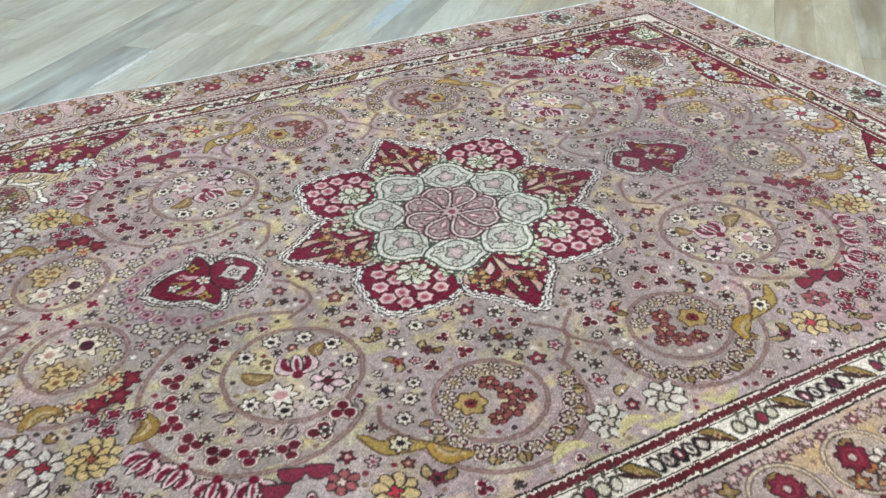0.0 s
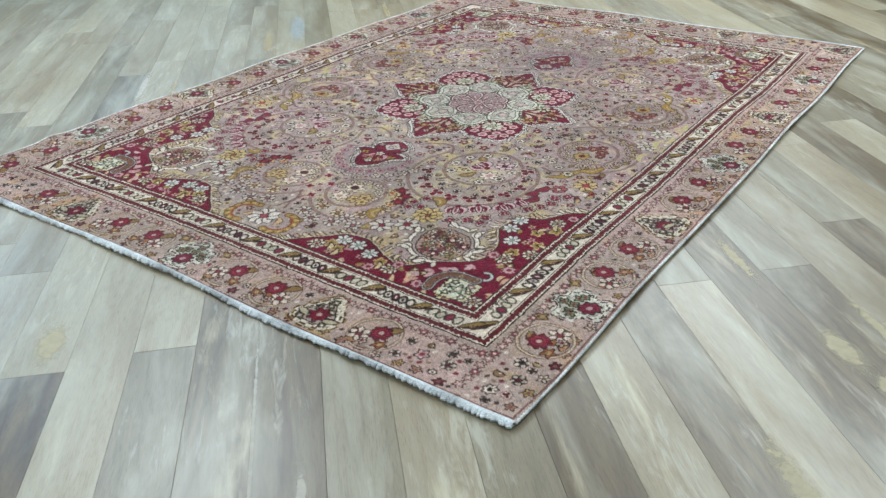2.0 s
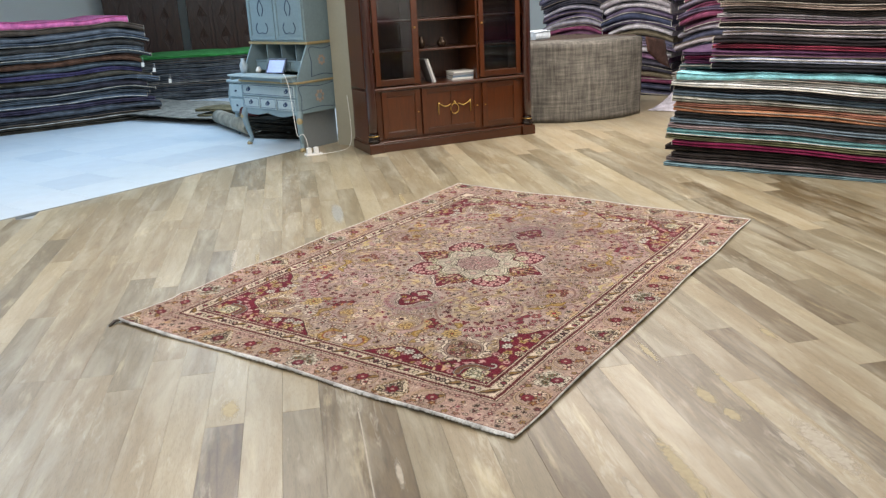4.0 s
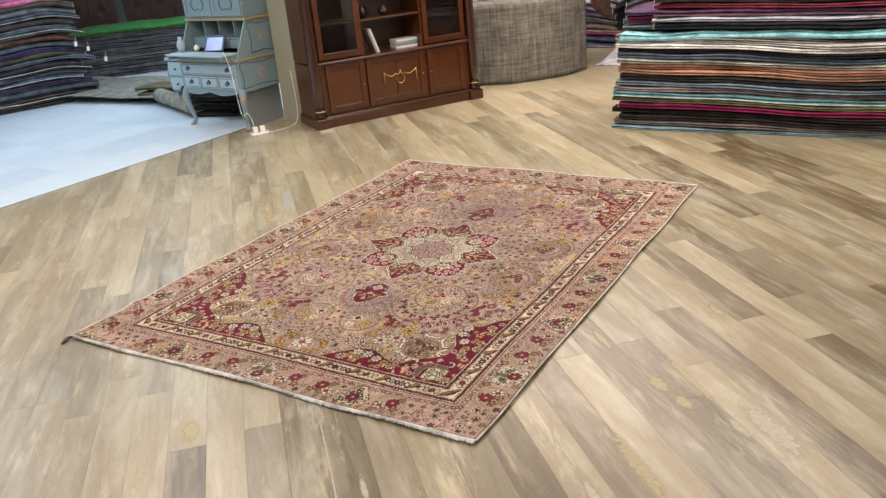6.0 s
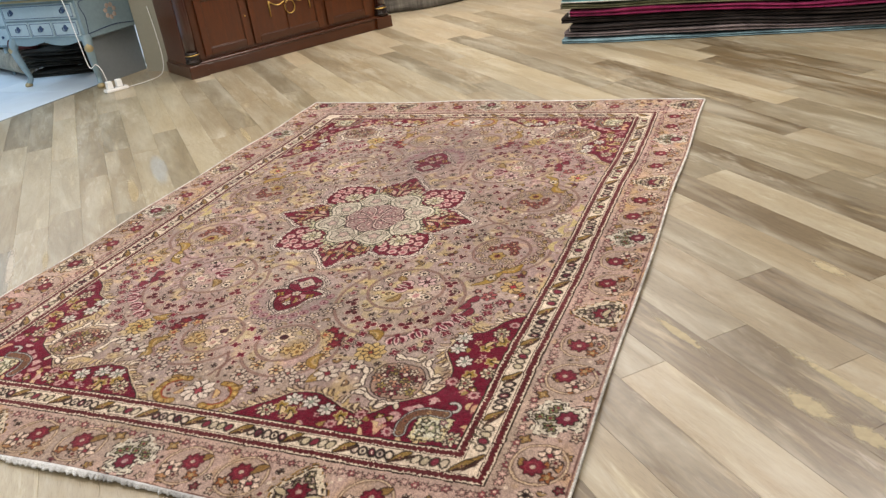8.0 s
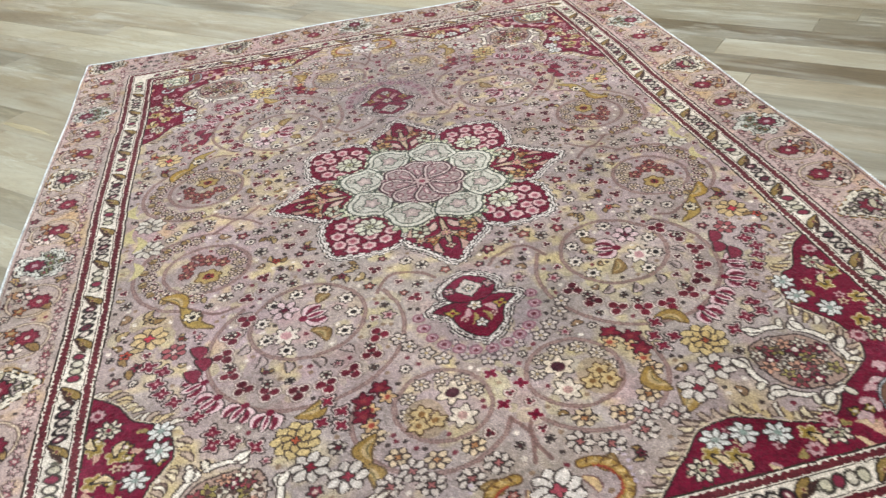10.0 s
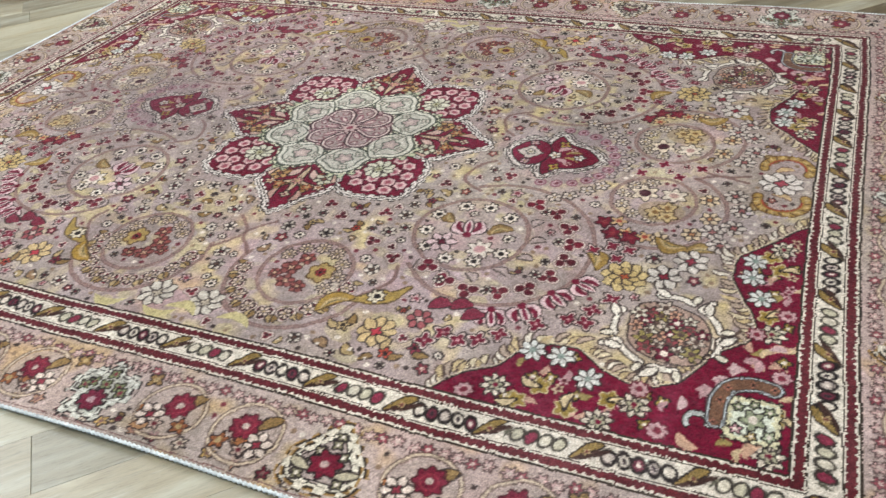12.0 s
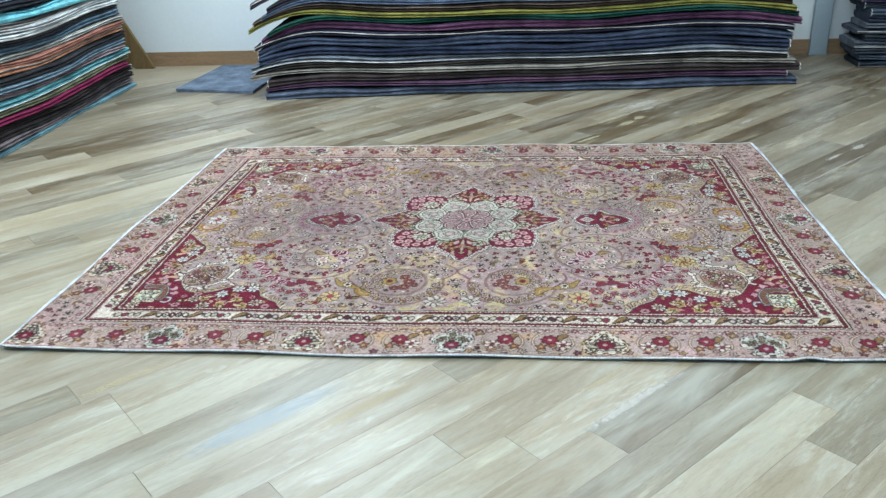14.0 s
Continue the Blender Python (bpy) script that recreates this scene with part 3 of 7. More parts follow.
plain_ground = dye.copy()
for su, sv in QUARTERS:
    hd = lambda t: heading(su, sv, t)
    # the stems, turn within turn, and those that lead from scroll to scroll
    stem(su, sv, BIG[0], BIG[1], 2.1, 2.1 + 6.1)
    stem(su, sv, BIG[2], BIG[3], 2.45, -2.1, 0.03)
    stem(su, sv, GOLDEN[0], GOLDEN[1], 0.0, 6.28)
    stem(su, sv, GOLDEN[2], GOLDEN[3], 2.2, -1.1)
    stem(su, sv, RED[0], RED[1], 0.6, 0.6 + 5.9)
    stem(su, sv, RED[2], RED[3], 3.4, 0.25, 0.03)
    for pts in (((0.49, 0.64), (0.50, 0.70), (0.44, 0.78)), ((1.155, 0.03), (1.22, 0.0), (1.30, 0.02)), ((0.57, 0.25), (0.50, 0.20), (0.52, 0.12), (0.56, 0.08)), ((0.06, 0.70), (0.0, 0.62), (0.06, 0.55))):
        thread([(su * x, sv * y) for x, y in pts], 0.011, STEM, 0.75)

    # large scroll: eyes round a tulip, red triplets between the turns, a comb of small grey leaves
    a, b = BIG[0]
    for k in range(9):
        t = hd(0.5 + 0.62 * k)
        eye(su * a + 0.128 * math.cos(t) + wob(), sv * b + 0.128 * math.sin(t) + wob(), 0.0215)
    tulip(su * (a - 0.012), sv * (b - 0.012), 0.036, hd(-1.8))
    petals(su * (a - 0.062), sv * (b + 0.062), 0.042, 6, rgb("c6b0b2"), rgb("4f1224"), 0.3)
    bloom(su * (a + 0.048), sv * (b + 0.062), 0.038, 7, CREAM, rgb("b38a8c"), EDGE, 0.3, 0.2, 0.42)
    gold_leaf(su * (a + 0.045), sv * (b - 0.005), 0.075, 0.014, hd(-0.55), OCHRE)
    gold_leaf(su * (a - 0.065), sv * (b - 0.03), 0.05, 0.012, hd(-2.2), OCHRE)
    for k in range(7):
        t = 2.1 - 0.42 * k
        leaf(su * (a + 0.168 * math.cos(t)), sv * (b + 0.168 * math.sin(t)), 0.044, 0.0105, hd(t - 0.5), rgb("a59894"), EDGE, 0.2)
        leaf(su * (a + 0.176 * math.cos(t)), sv * (b + 0.176 * math.sin(t)), 0.028, 0.004, hd(t - 0.5), rgb("5d5450"))
    for k in range(11):
        t = 2.3 - 0.36 * k
        u, v = su * (BIG[2][0] + 0.203 * math.cos(t)), sv * (BIG[2][1] + 0.203 * math.sin(t))
        bud(u + wob(), v + wob(), hd(t), None, 0.0125)
        if k % 2:
            petals(u - su * 0.02 * math.cos(t) + 0.02, v, 0.016, 5, CREAM * 0.95, WINE)

    # golden scroll: an arc of small wheels round a dark-hearted, a gold and a cream flower
    a, b = GOLDEN[0]
    for k in range(6):
        t = 1.5 + 0.60 * k
        flake(su * (a + 0.090 * math.cos(t)), sv * (b + 0.090 * math.sin(t)), 0.023, rgb("c9c0ae"), 7)
    disc(su * (a + 0.03), sv * (b + 0.05), 0.050, rgb("8f7c50"), 0.45, 1.3)
    bloom(su * (a - 0.030), sv * (b - 0.030), 0.040, 6, rgb("cfc4ac"), rgb("32121a"), EDGE, 0.3, 0.2, 0.45)
    for x, y in ((0.045, 0.03), (0.015, 0.058), (0.05, 0.072)):
        bloom(su * (a + x), sv * (b + y), 0.027, 5, rgb("b9a56c"), rgb("6a4a1e"), rgb("3e2a16"), x * 90, 0.2, 0.32)
    bloom(su * (a + 0.052), sv * (b - 0.035), 0.036, 6, rgb("d0c8b6"), rgb("a98a82"), EDGE, 0.5, 0.2, 0.34)
    for t, r in ((0.15, 0.150), (0.75, 0.152), (1.35, 0.150), (-0.45, 0.150)):
        petals(su * (GOLDEN[2][0] + r * math.cos(t)), sv * (GOLDEN[2][1] + r * math.sin(t)), 0.030, 6, rgb("c6b592"), rgb("9a6a3a"))
    for x, y in ((0.955, 0.300), (0.985, 0.345), (1.035, 0.352)):
        bloom(su * x, sv * y, 0.027, 5, rgb("5f1222"), rgb("74262c"), rgb("2a0c12"), x * 60, 0.22, 0.3)
        bloom(su * (x + 0.034), sv * (y - 0.012), 0.022, 5, rgb("b89a6a"), rgb("8a3a2a"), EDGE, x * 40)
    gold_leaf(su * 1.10, sv * 0.335, 0.095, 0.018, hd(0.25), rgb("8c7028"), -0.25)
    gold_leaf(su * 1.185, sv * 0.375, 0.085, 0.015, hd(-0.25), rgb("8c7028"))
    gold_leaf(su * 0.935, sv * 0.430, 0.090, 0.017, hd(0.95), rgb("8c7028"), 0.25)
    for x, y in ((0.955, 0.425), (1.0, 0.400), (1.045, 0.405), (1.02, 0.445)):
        bloom(su * x, sv * y, 0.023, 4, rgb("bcaea8"), rgb("bcaea8"), EDGE, x * 70, 0.25, 0.3)
        bloom(su * x, sv * y, 0.0175, 4, rgb("5a0e22"), rgb("6d1a2c"), None, x * 70, 0.25, 0.3)

    # red scroll by the long side: rose blossoms, a gold ring, pale rosettes and ochre buds
    a, b = RED[0]
    for k in range(7):
        t = -2.6 + 0.52 * k
        flake(su * (a + 0.096 * math.cos(t)), sv * (b + 0.096 * math.sin(t)), 0.024, rgb("c0b09c"), 8)
    for x, y, r in ((-0.045, 0.0, 0.030), (-0.02, -0.045, 0.025), (-0.03, 0.050, 0.028), (0.012, 0.060, 0.024), (-0.075, 0.03, 0.02)):
        petals(su * (a + x), sv * (b + y), r, 5, rgb("7d4540"), rgb("c0a284"), x * 90, rgb("3a1c1a"))
    bloom(su * (a + 0.045), sv * (b - 0.005), 0.036, 6, rgb("a08a48"), rgb("3a1a16"), rgb("4a3418"), 0.3, 0.12, 0.42)
    bloom(su * (a + 0.045), sv * (b - 0.005), 0.016, 6, rgb("7d2a2c"), DARK, None)
    for k in range(9):
        t = 3.0 - 0.36 * k
        u, v = su * (RED[2][0] + 0.158 * math.cos(t)), sv * (RED[2][1] + 0.158 * math.sin(t))
        (cup(u, v, 0.022, hd(t)), bud(u, v, hd(t)), flake(u, v, 0.021, rgb("bdae9e"), 6))[k % 3]

    # between the red scroll, the large one and the edge
    shape([(su * x, sv * y) for x, y in ((0.425, 0.792), (0.455, 0.768), (0.490, 0.735), (0.522, 0.735), (0.560, 0.700), (0.535, 0.762), (0.500, 0.782), (0.460, 0.790))], ((0.004, rgb("4a3a1e")), (0, rgb("9c8436"))))
    eye(su * 0.490, sv * 0.758, 0.023, rgb("cfc9b0"))
    gold_leaf(su * 0.365, sv * 0.850, 0.105, 0.017, hd(-0.75), rgb("9a7a22"), 0.2)
    petals(su * 0.548, sv * 0.868, 0.050, 8, rgb("c3ad76"), rgb("a0303c"), 0.2)
    petals(su * 0.630, sv * 0.800, 0.034, 6, rgb("8a4a4e"), rgb("c0aca2"), 0.1)
    for x, y in ((0.46, 0.875), (0.60, 0.925), (0.66, 0.89)):
        cup(su * x, sv * y, 0.024, hd(x * 9))
    petals(su * 0.075, sv * 0.905, 0.050, 8, rgb("c0bdb0"), rgb("a8a08e"), 0.0)
    for w in (0.14, -0.02):
        leaf(su * w, sv * 0.945, 0.10, 0.014, hd(0.1), LIME, None, 0.25 * sv)
    # a curve of striped palmettes and crimson buds towards the corner
    for x, y in ((0.789, 0.738), (0.858, 0.702), (0.916, 0.632), (0.965, 0.568)):
        tulip(su * x, sv * y, 0.031, hd(math.atan2(y - 0.465, x - 0.70)))
    for x, y in ((0.702, 0.742), (0.741, 0.768), (0.650, 0.755)):
        leaf(su * (x - 0.02), sv * y, 0.060, 0.018, hd(-0.4), rgb("6a2032"), EDGE, 0.2)
    for x, y in ((0.701, 0.825), (0.744, 0.838), (0.787, 0.822), (0.967, 0.695), (1.011, 0.650), (1.005, 0.697), (1.045, 0.598), (0.83, 0.79), (0.67, 0.86), (0.90, 0.735)):
        bloom(su * x, sv * y, 0.027, 4, rgb("bcaea8"), rgb("bcaea8"), EDGE, x * 70, 0.26, 0.3)
        bloom(su * x, sv * y, 0.021, 4, rgb("5a0e22"), rgb("6d1a2c"), None, x * 70, 0.26, 0.3)
        disc(su * x, sv * y, 0.004, PINK)
    # gold and white stars beside the corner vase
    petals(su * 1.056, sv * 0.507, 0.058, 9, rgb("c3b070"), rgb("8f4a1e"), 0.0)
    petals(su * 1.056, sv * 0.507, 0.036, 7, rgb("b8a25e"), rgb("8f3f1e"), 0.3)
    for x, y, t in ((1.149, 0.485, 0.5), (1.203, 0.412, 0.1)):
        petals(su * x, sv * y, 0.046, 7, rgb("c6c2b8"), rgb("7a2030"), t)
    for x, y in ((1.262, 0.330), (1.235, 0.275), (1.285, 0.245), (1.30, 0.16), (1.275, 0.095)):
        petals(su * x, sv * y, 0.033, 7, rgb("bdb6ac"), rgb("8f5a58"))
    gold_leaf(su * 1.325, sv * 0.150, 0.055, 0.013, hd(-0.9), OCHRE)
    # golden hooks at the ends of the field
    for thick, colour in ((0.032, rgb("4f381e")), (0.024, rgb("94762a")), (0.008, rgb("ad9350"))):
        arc(su, sv, (1.392, 0.085), 0.062, 3.3, -0.35, thick, colour)
    for k in range(14):
        w = 3.2 - 0.26 * k
        leaf(su * (1.392 + 0.056 * math.cos(w)), sv * (0.085 + 0.056 * math.sin(w)), 0.022, 0.0035, hd(w - 0.5), (rgb("5a3f1a"), rgb("c2aa66"))[k % 2])
    arc(su, sv, (1.392, 0.085), 0.050, 2.9, 0.0, 0.006, rgb("8a3a28"))
    leaf(su * 1.365, sv * 0.060, 0.055, 0.010, hd(0.4), rgb("c0a878"), STEM, 0.2)
    for k in range(6):
        disc(su * (1.318 + 0.018 * k), sv * (0.168 + 0.006 * math.sin(k)), 0.005, rgb("b5aab4"))
    # white flowers in rows beyond the wreath
    for x, y in ((0.865, 0.095), (0.905, 0.130), (0.87, 0.165), (0.83, 0.205), (0.91, 0.065), (0.945, 0.02), (0.79, 0.225)):
        flake(su * x, sv * y, 0.025, rgb("bcb4aa"), 5)
for su in (-1, 1):
    # the wreath of rose rings round each pendant's end, a pale daisy at the end of the field
    disc(su * 0.80, 0.0, 0.150, rgb("857682"), 0.30, 1.0)
    for k in range(13):
        t = -1.62 + 0.27 * k
        u, v = su * (0.735 + 0.172 * math.cos(t)), 0.158 * math.sin(t)
        disc(u, v, 0.0185, rgb("7d5562"))
        ring(u, v, 0.0105, 0.0045, rgb("a78f94"))
        disc(u, v, 0.005, WINE)
    petals(su * 1.385, 0.0, 0.060, 9, rgb("d3d0c8"), rgb("96404e"), 0.1)
    for k in range(4):
        star(su * (1.0 + 0.055 * k), 0.03 * (-1) ** k, 0.019, rgb("640a24"))

# corners: crimson spandrels with a fringe of pale flame leaves
for su in (-1, 1):
    for sv in (-1, 1):
        at = lambda a, b: (su * a, sv * b)
        flip = np.array((-su, sv))
        line = np.vstack([corner_line * flip, np.array([(-1.52, 1.03)]) * flip])
        s = window(su * 1.09, sv * 0.60, 0.50)
        far = within(s, line)
        outer = corner_line * flip
        step = np.diff(outer, axis=0)
        run = np.concatenate([[0], np.cumsum(np.hypot(step[:, 0], step[:, 1]))])
        for d in np.arange(0.01, run[-1], 0.0135):
            i = min(np.searchsorted(run, d), len(outer) - 1)
            a, b = outer[i - 1], outer[i]
            p = a + (b - a) * ((d - run[i - 1]) / (run[i] - run[i - 1] + 1e-9))
            nrm = np.array((b[1] - a[1], a[0] - b[0])) * (-1 if su * sv > 0 else 1)
            t = math.atan2(nrm[1], nrm[0]) + math.pi
            c = (rgb("cdc4a2"), rgb("d3cfbf"), rgb("b8a878"), rgb("a99a88"))[int(rng.integers(4))]
            o = rng.uniform(0, 0.016)
            leaf(p[0] + o * math.cos(t), p[1] + o * math.sin(t), rng.uniform(0.028, 0.047), 0.0066, t + 0.65 * su * sv + wob(0.35), c, rgb("43352e") if rng.random() < 0.85 else None, 0.15)
        lay(s, far - 0.008, rgb("c9c0a6"))
        lay(s, far - 0.0045, DARK)
        lay(s, far - 0.0005, CRIMSON)
        # small leaves and buds strewn all over the crimson
        for i in range(26):
            for j in range(26):
                u, v = 0.72 + i * 0.036 + wob(0.010), 0.16 + j * 0.036 + wob(0.010)
                if u > 1.452 or v > 0.972 or not in_corner(u, v, -0.02) or (1.25 < u < 1.46 and 0.74 < v < 0.96) or rng.random() < 0.25:
                    continue
                k = int(rng.integers(6))
                if k < 3:
                    leaf(su * u, sv * v, 0.034, 0.0085, rng.uniform(0, 6.28), (rgb("b0907c"), rgb("a08084"), rgb("867a3c"))[k], None, 0.2)
                elif k < 5:
                    bloom(su * u, sv * v, 0.0150, 5, (PINK, rgb("b0a484"))[k - 3], WINE, None, u * 50)
                else:
                    bloom(su * u, sv * v, 0.014, 4, rgb("7d6a1e"), CREAM, DARK, v * 60)
        # larger flowers: white, pale and ochre
        spots = ((0.857, 0.802, 0), (0.923, 0.803, 0), (0.991, 0.851, 0), (0.807, 0.924, 1), (0.903, 0.899, 2), (1.052, 0.894, 2), (1.10, 0.894, 1), (1.292, 0.358, 0), (1.292, 0.422, 0), (1.328, 0.495, 0),
                 (1.352, 0.336, 2), (1.387, 0.384, 2), (1.364, 0.559, 2), (1.381, 0.615, 1), (1.40, 0.30, 1), (0.86, 0.95, 2), (0.97, 0.945, 2), (1.04, 0.955, 1), (1.16, 0.945, 4), (1.41, 0.66, 3), (1.43, 0.55, 4),
                 (1.43, 0.45, 3), (0.75, 0.955, 4), (1.22, 0.965, 3), (1.43, 0.75, 4), (1.435, 0.86, 2), (1.41, 0.955, 1), (1.30, 0.965, 3), (1.33, 0.62, 4), (1.34, 0.68, 3), (1.10, 0.85, 4), (1.42, 0.80, 3))
        for u, v, k in spots:
            near = min(1.0, max(0.0, (1.45 - u) / 0.15))
            u, v = su * (u + 0.064 * near) + wob(), sv * (v + 0.012 * near)
            if k == 0:
                flake(u, v, 0.036, rgb("cbd0cb"), 7)
                disc(u, v, 0.008, rgb("7f9088"))
            elif k == 1:
                flake(u, v, 0.036, rgb("cfc8b4"), 8)
                bloom(u, v, 0.017, 5, rgb("9a9a80"), CRIMSON, DARK, u * 30)
            elif k == 2:
                bloom(u, v, 0.022, 5, rgb("85701e"), DARK, rgb("b5ab80"), u * 30, 0.2, 0.3)
                leaf(u, v, 0.045, 0.008, u * 20, rgb("c9b98c"), DARK, 0.2)
            elif k == 3:
                leaf(u - 0.02, v, 0.055, 0.012, u * 20, rgb("b8987e"), None, 0.2)
                leaf(u - 0.01, v + 0.014, 0.04, 0.008, u * 20 + 0.5, rgb("bfae86"), None, 0.2)
            else:
                bloom(u, v, 0.021, 8, PINK, ROSE, rgb("4c0a1c"), 0.0, 0.12, 0.4)
        # pink sprays at the notch
        for k in range(10):
            leaf(su * (1.255 + 0.016 * k) + wob(0.012), sv * (0.845 - 0.018 * k) + wob(0.012), 0.042, 0.010, math.atan2(sv, su) + (0.8 if k % 2 else -0.8), PINK if k % 3 else rgb("b7a0a0"), None, 0.15)
        # stepped pale square with a rosette, and its scrolling brown neck edged in ice blue
        for grow, colour in ((0.010, DARK), (0.006, rgb("cfcfa8")), (-0.004, rgb("c9d2c0"))):
            sq = window(su * 1.395, sv * 0.88, 0.11)
            x, y = GU[sq] - su * 1.395, GV[sq] - sv * 0.880
            teeth = np.abs(((x + y) / 0.02) % 1 - 0.5) * 0.012
            lay(sq, np.maximum(np.abs(x) - 0.048, np.abs(y) - 0.052) - grow + teeth, colour)
        for a, b, rr, col in ((1.335, 0.862, 0.025, "8a9478"), (1.305, 0.89, 0.012, "a8848a"), (1.365, 0.835, 0.012, "7f8a68"), (1.368, 0.895, 0.013, "98a488"), (1.305, 0.832, 0.011, "747f5e"), (1.335, 0.902, 0.010, "a8985e"), (1.335, 0.822, 0.010, "747f5e")):
            bloom(su * (a + 0.060), sv * (b + 0.018), rr, 5, rgb(col), CREAM, DARK, a * 30)
        neck = [at(*q) for q in ((1.430, 0.790), (1.385, 0.785), (1.345, 0.802), (1.325, 0.845), (1.326, 0.900))]
        ring(su * 1.292, sv * 0.912, 0.022, 0.016, DARK, 1, 0.6 if su > 0 else 2.6, 4.6)
        ring(su * 1.292, sv * 0.912, 0.022, 0.010, rgb("b3bab8"), 1, 0.7 if su > 0 else 2.7, 4.4)
        for thick, colour in ((0.044, DARK), (0.037, rgb("a3adb0")), (0.029, DARK), (0.026, rgb("644835"))):
            thread(neck, thick, colour)
        for q in neck:
            bloom(q[0] + wob(0.006), q[1] + wob(0.006), 0.0095, 4, (rgb("a08460"), rgb("8a5a48"))[int(rng.integers(2))], DARK, None)
        # the vase-shaped palmette in the bay: white wings, a tan body crowded with blossoms
        c, t = np.array((su * 1.190, sv * 0.672)), math.atan2(sv * 1.1, su)
        ax, ay = np.array((math.cos(t), math.sin(t))), np.array((-math.sin(t), math.cos(t)))
        spot = lambda a, b: tuple(c + ax * a + ay * b)
        for w in (-1, 1):
            for lo, hi in ((0.45, 1.15), (1.35, 2.05), (2.25, 2.7)):
                arcs = [spot(-0.124 * math.cos(g), w * 0.116 * math.sin(g)) for g in np.linspace(lo, hi, 4)]
                tip = spot(-0.140 * math.cos(lo), w * 0.152 * math.sin(lo))
                thread([tip] + arcs, 0.0220, EDGE)
                thread([tip] + arcs, 0.0135, rgb("dad7ca"))
                leaf(*arcs[1], 0.045, 0.010, t + w * (3.9 - lo), rgb("dad7ca"), EDGE)
                leaf(*arcs[-1], 0.032, 0.008, t + w * (3.14 - hi), rgb("cbc8b6"), EDGE)
        shape([spot(a, b) for a, b in ((-0.104, 0), (-0.068, 0.054), (0.0, 0.090), (0.070, 0.064), (0.112, 0.0), (0.070, -0.064), (0.0, -0.090), (-0.068, -0.054))], ((0.006, EDGE), (0.002, rgb("9a8578")), (-0.022, rgb("8d8372"))))
        thread([spot(-0.10, 0.0), spot(0.0, 0.01), spot(0.11, 0.0)], 0.006, OLIVE)
        for k in range(26):
            q = 1.0 * math.sqrt((k + 0.5) / 26)
            a, b = 0.003 + 0.092 * q * math.cos(2.4 * k), 0.074 * q * math.sin(2.4 * k)
            bloom(*spot(a, b), rng.uniform(0.016, 0.024), 5, (rgb("5a1428"), rgb("c9c6b4"), PEACH, rgb("8c8440"), rgb("b9b0a2"), rgb("7d3a40"))[k % 6], rgb("4a3a34") if k % 6 else CREAM, EDGE, k, 0.3)

# pendants at both ends of the medallion: a quatrefoil body and a three-cornered end
for su in (-1, 1):
    V0 = 0.0
    at = lambda a, b: (su * a, V0 + b)
    both = lambda pts: [at(a, b) for a, b in pts] + [at(a, -b) for a, b in pts[::-1] if b]
    body = both([(0.585, 0.0), (0.602, 0.034), (0.635, 0.072), (0.672, 0.066), (0.700, 0.034)])
    end = both([(0.692, 0.026), (0.698, 0.080), (0.716, 0.116), (0.746, 0.078), (0.785, 0.062), (0.815, 0.050), (0.862, 0.0)])
    for q in (body, end):
        shape(q, ((0.028, DARK), (0.0235, rgb("c6c3bb")), (0.0180, DARK), (0.0140, MAUVE), (0.0105, rgb("ccc9c1"))), 2, 0.004)
    for q in (end, body):
        shape(q, ((0.0045, DARK), (0, CRIMSON)), 2)
    sq = window(*at(0.642, 0), 0.08)
    x, y = GU[sq] - su * 0.642, GV[sq] - V0
    for grow, colour in ((0.004, DARK), (0, rgb("b3aaa2")), (-0.014, rgb("8f948c"))):
        lay(sq, np.maximum(np.abs(x + y), np.abs(x - y)) * 0.9 - 0.037 - grow + np.abs(((x * 1.0) / 0.016) % 1 - 0.5) * 0.008, colour)
    bloom(*at(0.642, 0), 0.013, 5, CREAM, OLIVE, DARK)
    for w in (-1, 1):
        flake(*at(0.640, 0.056 * w), 0.016, PINK, 4)
        bloom(*at(0.737, 0.068 * w), 0.019, 4, rgb("9a8226"), CRIMSON, EDGE, 0.4)
        leaf(*at(0.728, 0.02 * w), 0.05, 0.009, math.atan2(w * 0.8, su), PINK, None, 0.2)
        leaf(*at(0.752, 0.012 * w), 0.05, 0.007, math.atan2(w * 0.3, su), rgb("8f8040"), None, 0.2)
        bloom(*at(0.772, 0.040 * w), 0.012, 4, rgb("b59a92"), WINE, None)
    flake(*at(0.722, 0), 0.022, CREAM, 5)
    flake(*at(0.800, 0), 0.02, rgb("c9c9c0"), 5)

# the medallion: eight petals, alternately pointed and round, round a ring of white lobes and a rose heart
M0 = (0.0, 0.0)
for layer in range(4):
    for k in range(8):
        t = k * math.pi / 4
        at = lambda p, q: (M0[0] + p * math.cos(t) - q * math.sin(t), M0[1] + p * math.sin(t) + q * math.cos(t))
        if k % 2:
            half = [(0.20, 0.06), (0.24, 0.112), (0.31, 0.132), (0.375, 0.122), (0.415, 0.090), (0.446, 0.050), (0.474, 0.0)]
        else:
            half = [(0.20, 0.07), (0.25, 0.105), (0.31, 0.122), (0.365, 0.108), (0.41, 0.066), (0.45, 0.034), (0.495, 0.0)]
        q = [at(a, b) for a, b in half] + [at(a, -b) for a, b in half[-2::-1]]
        shape(q, (((0.030, DARK), (0.0255, rgb("d2cfc8"))), ((0.0185, DARK), (0.0145, rgb("d6d3cc"))), ((0.0065, DARK),), ((0.0015, CRIMSON),))[layer], 6, 0.004)
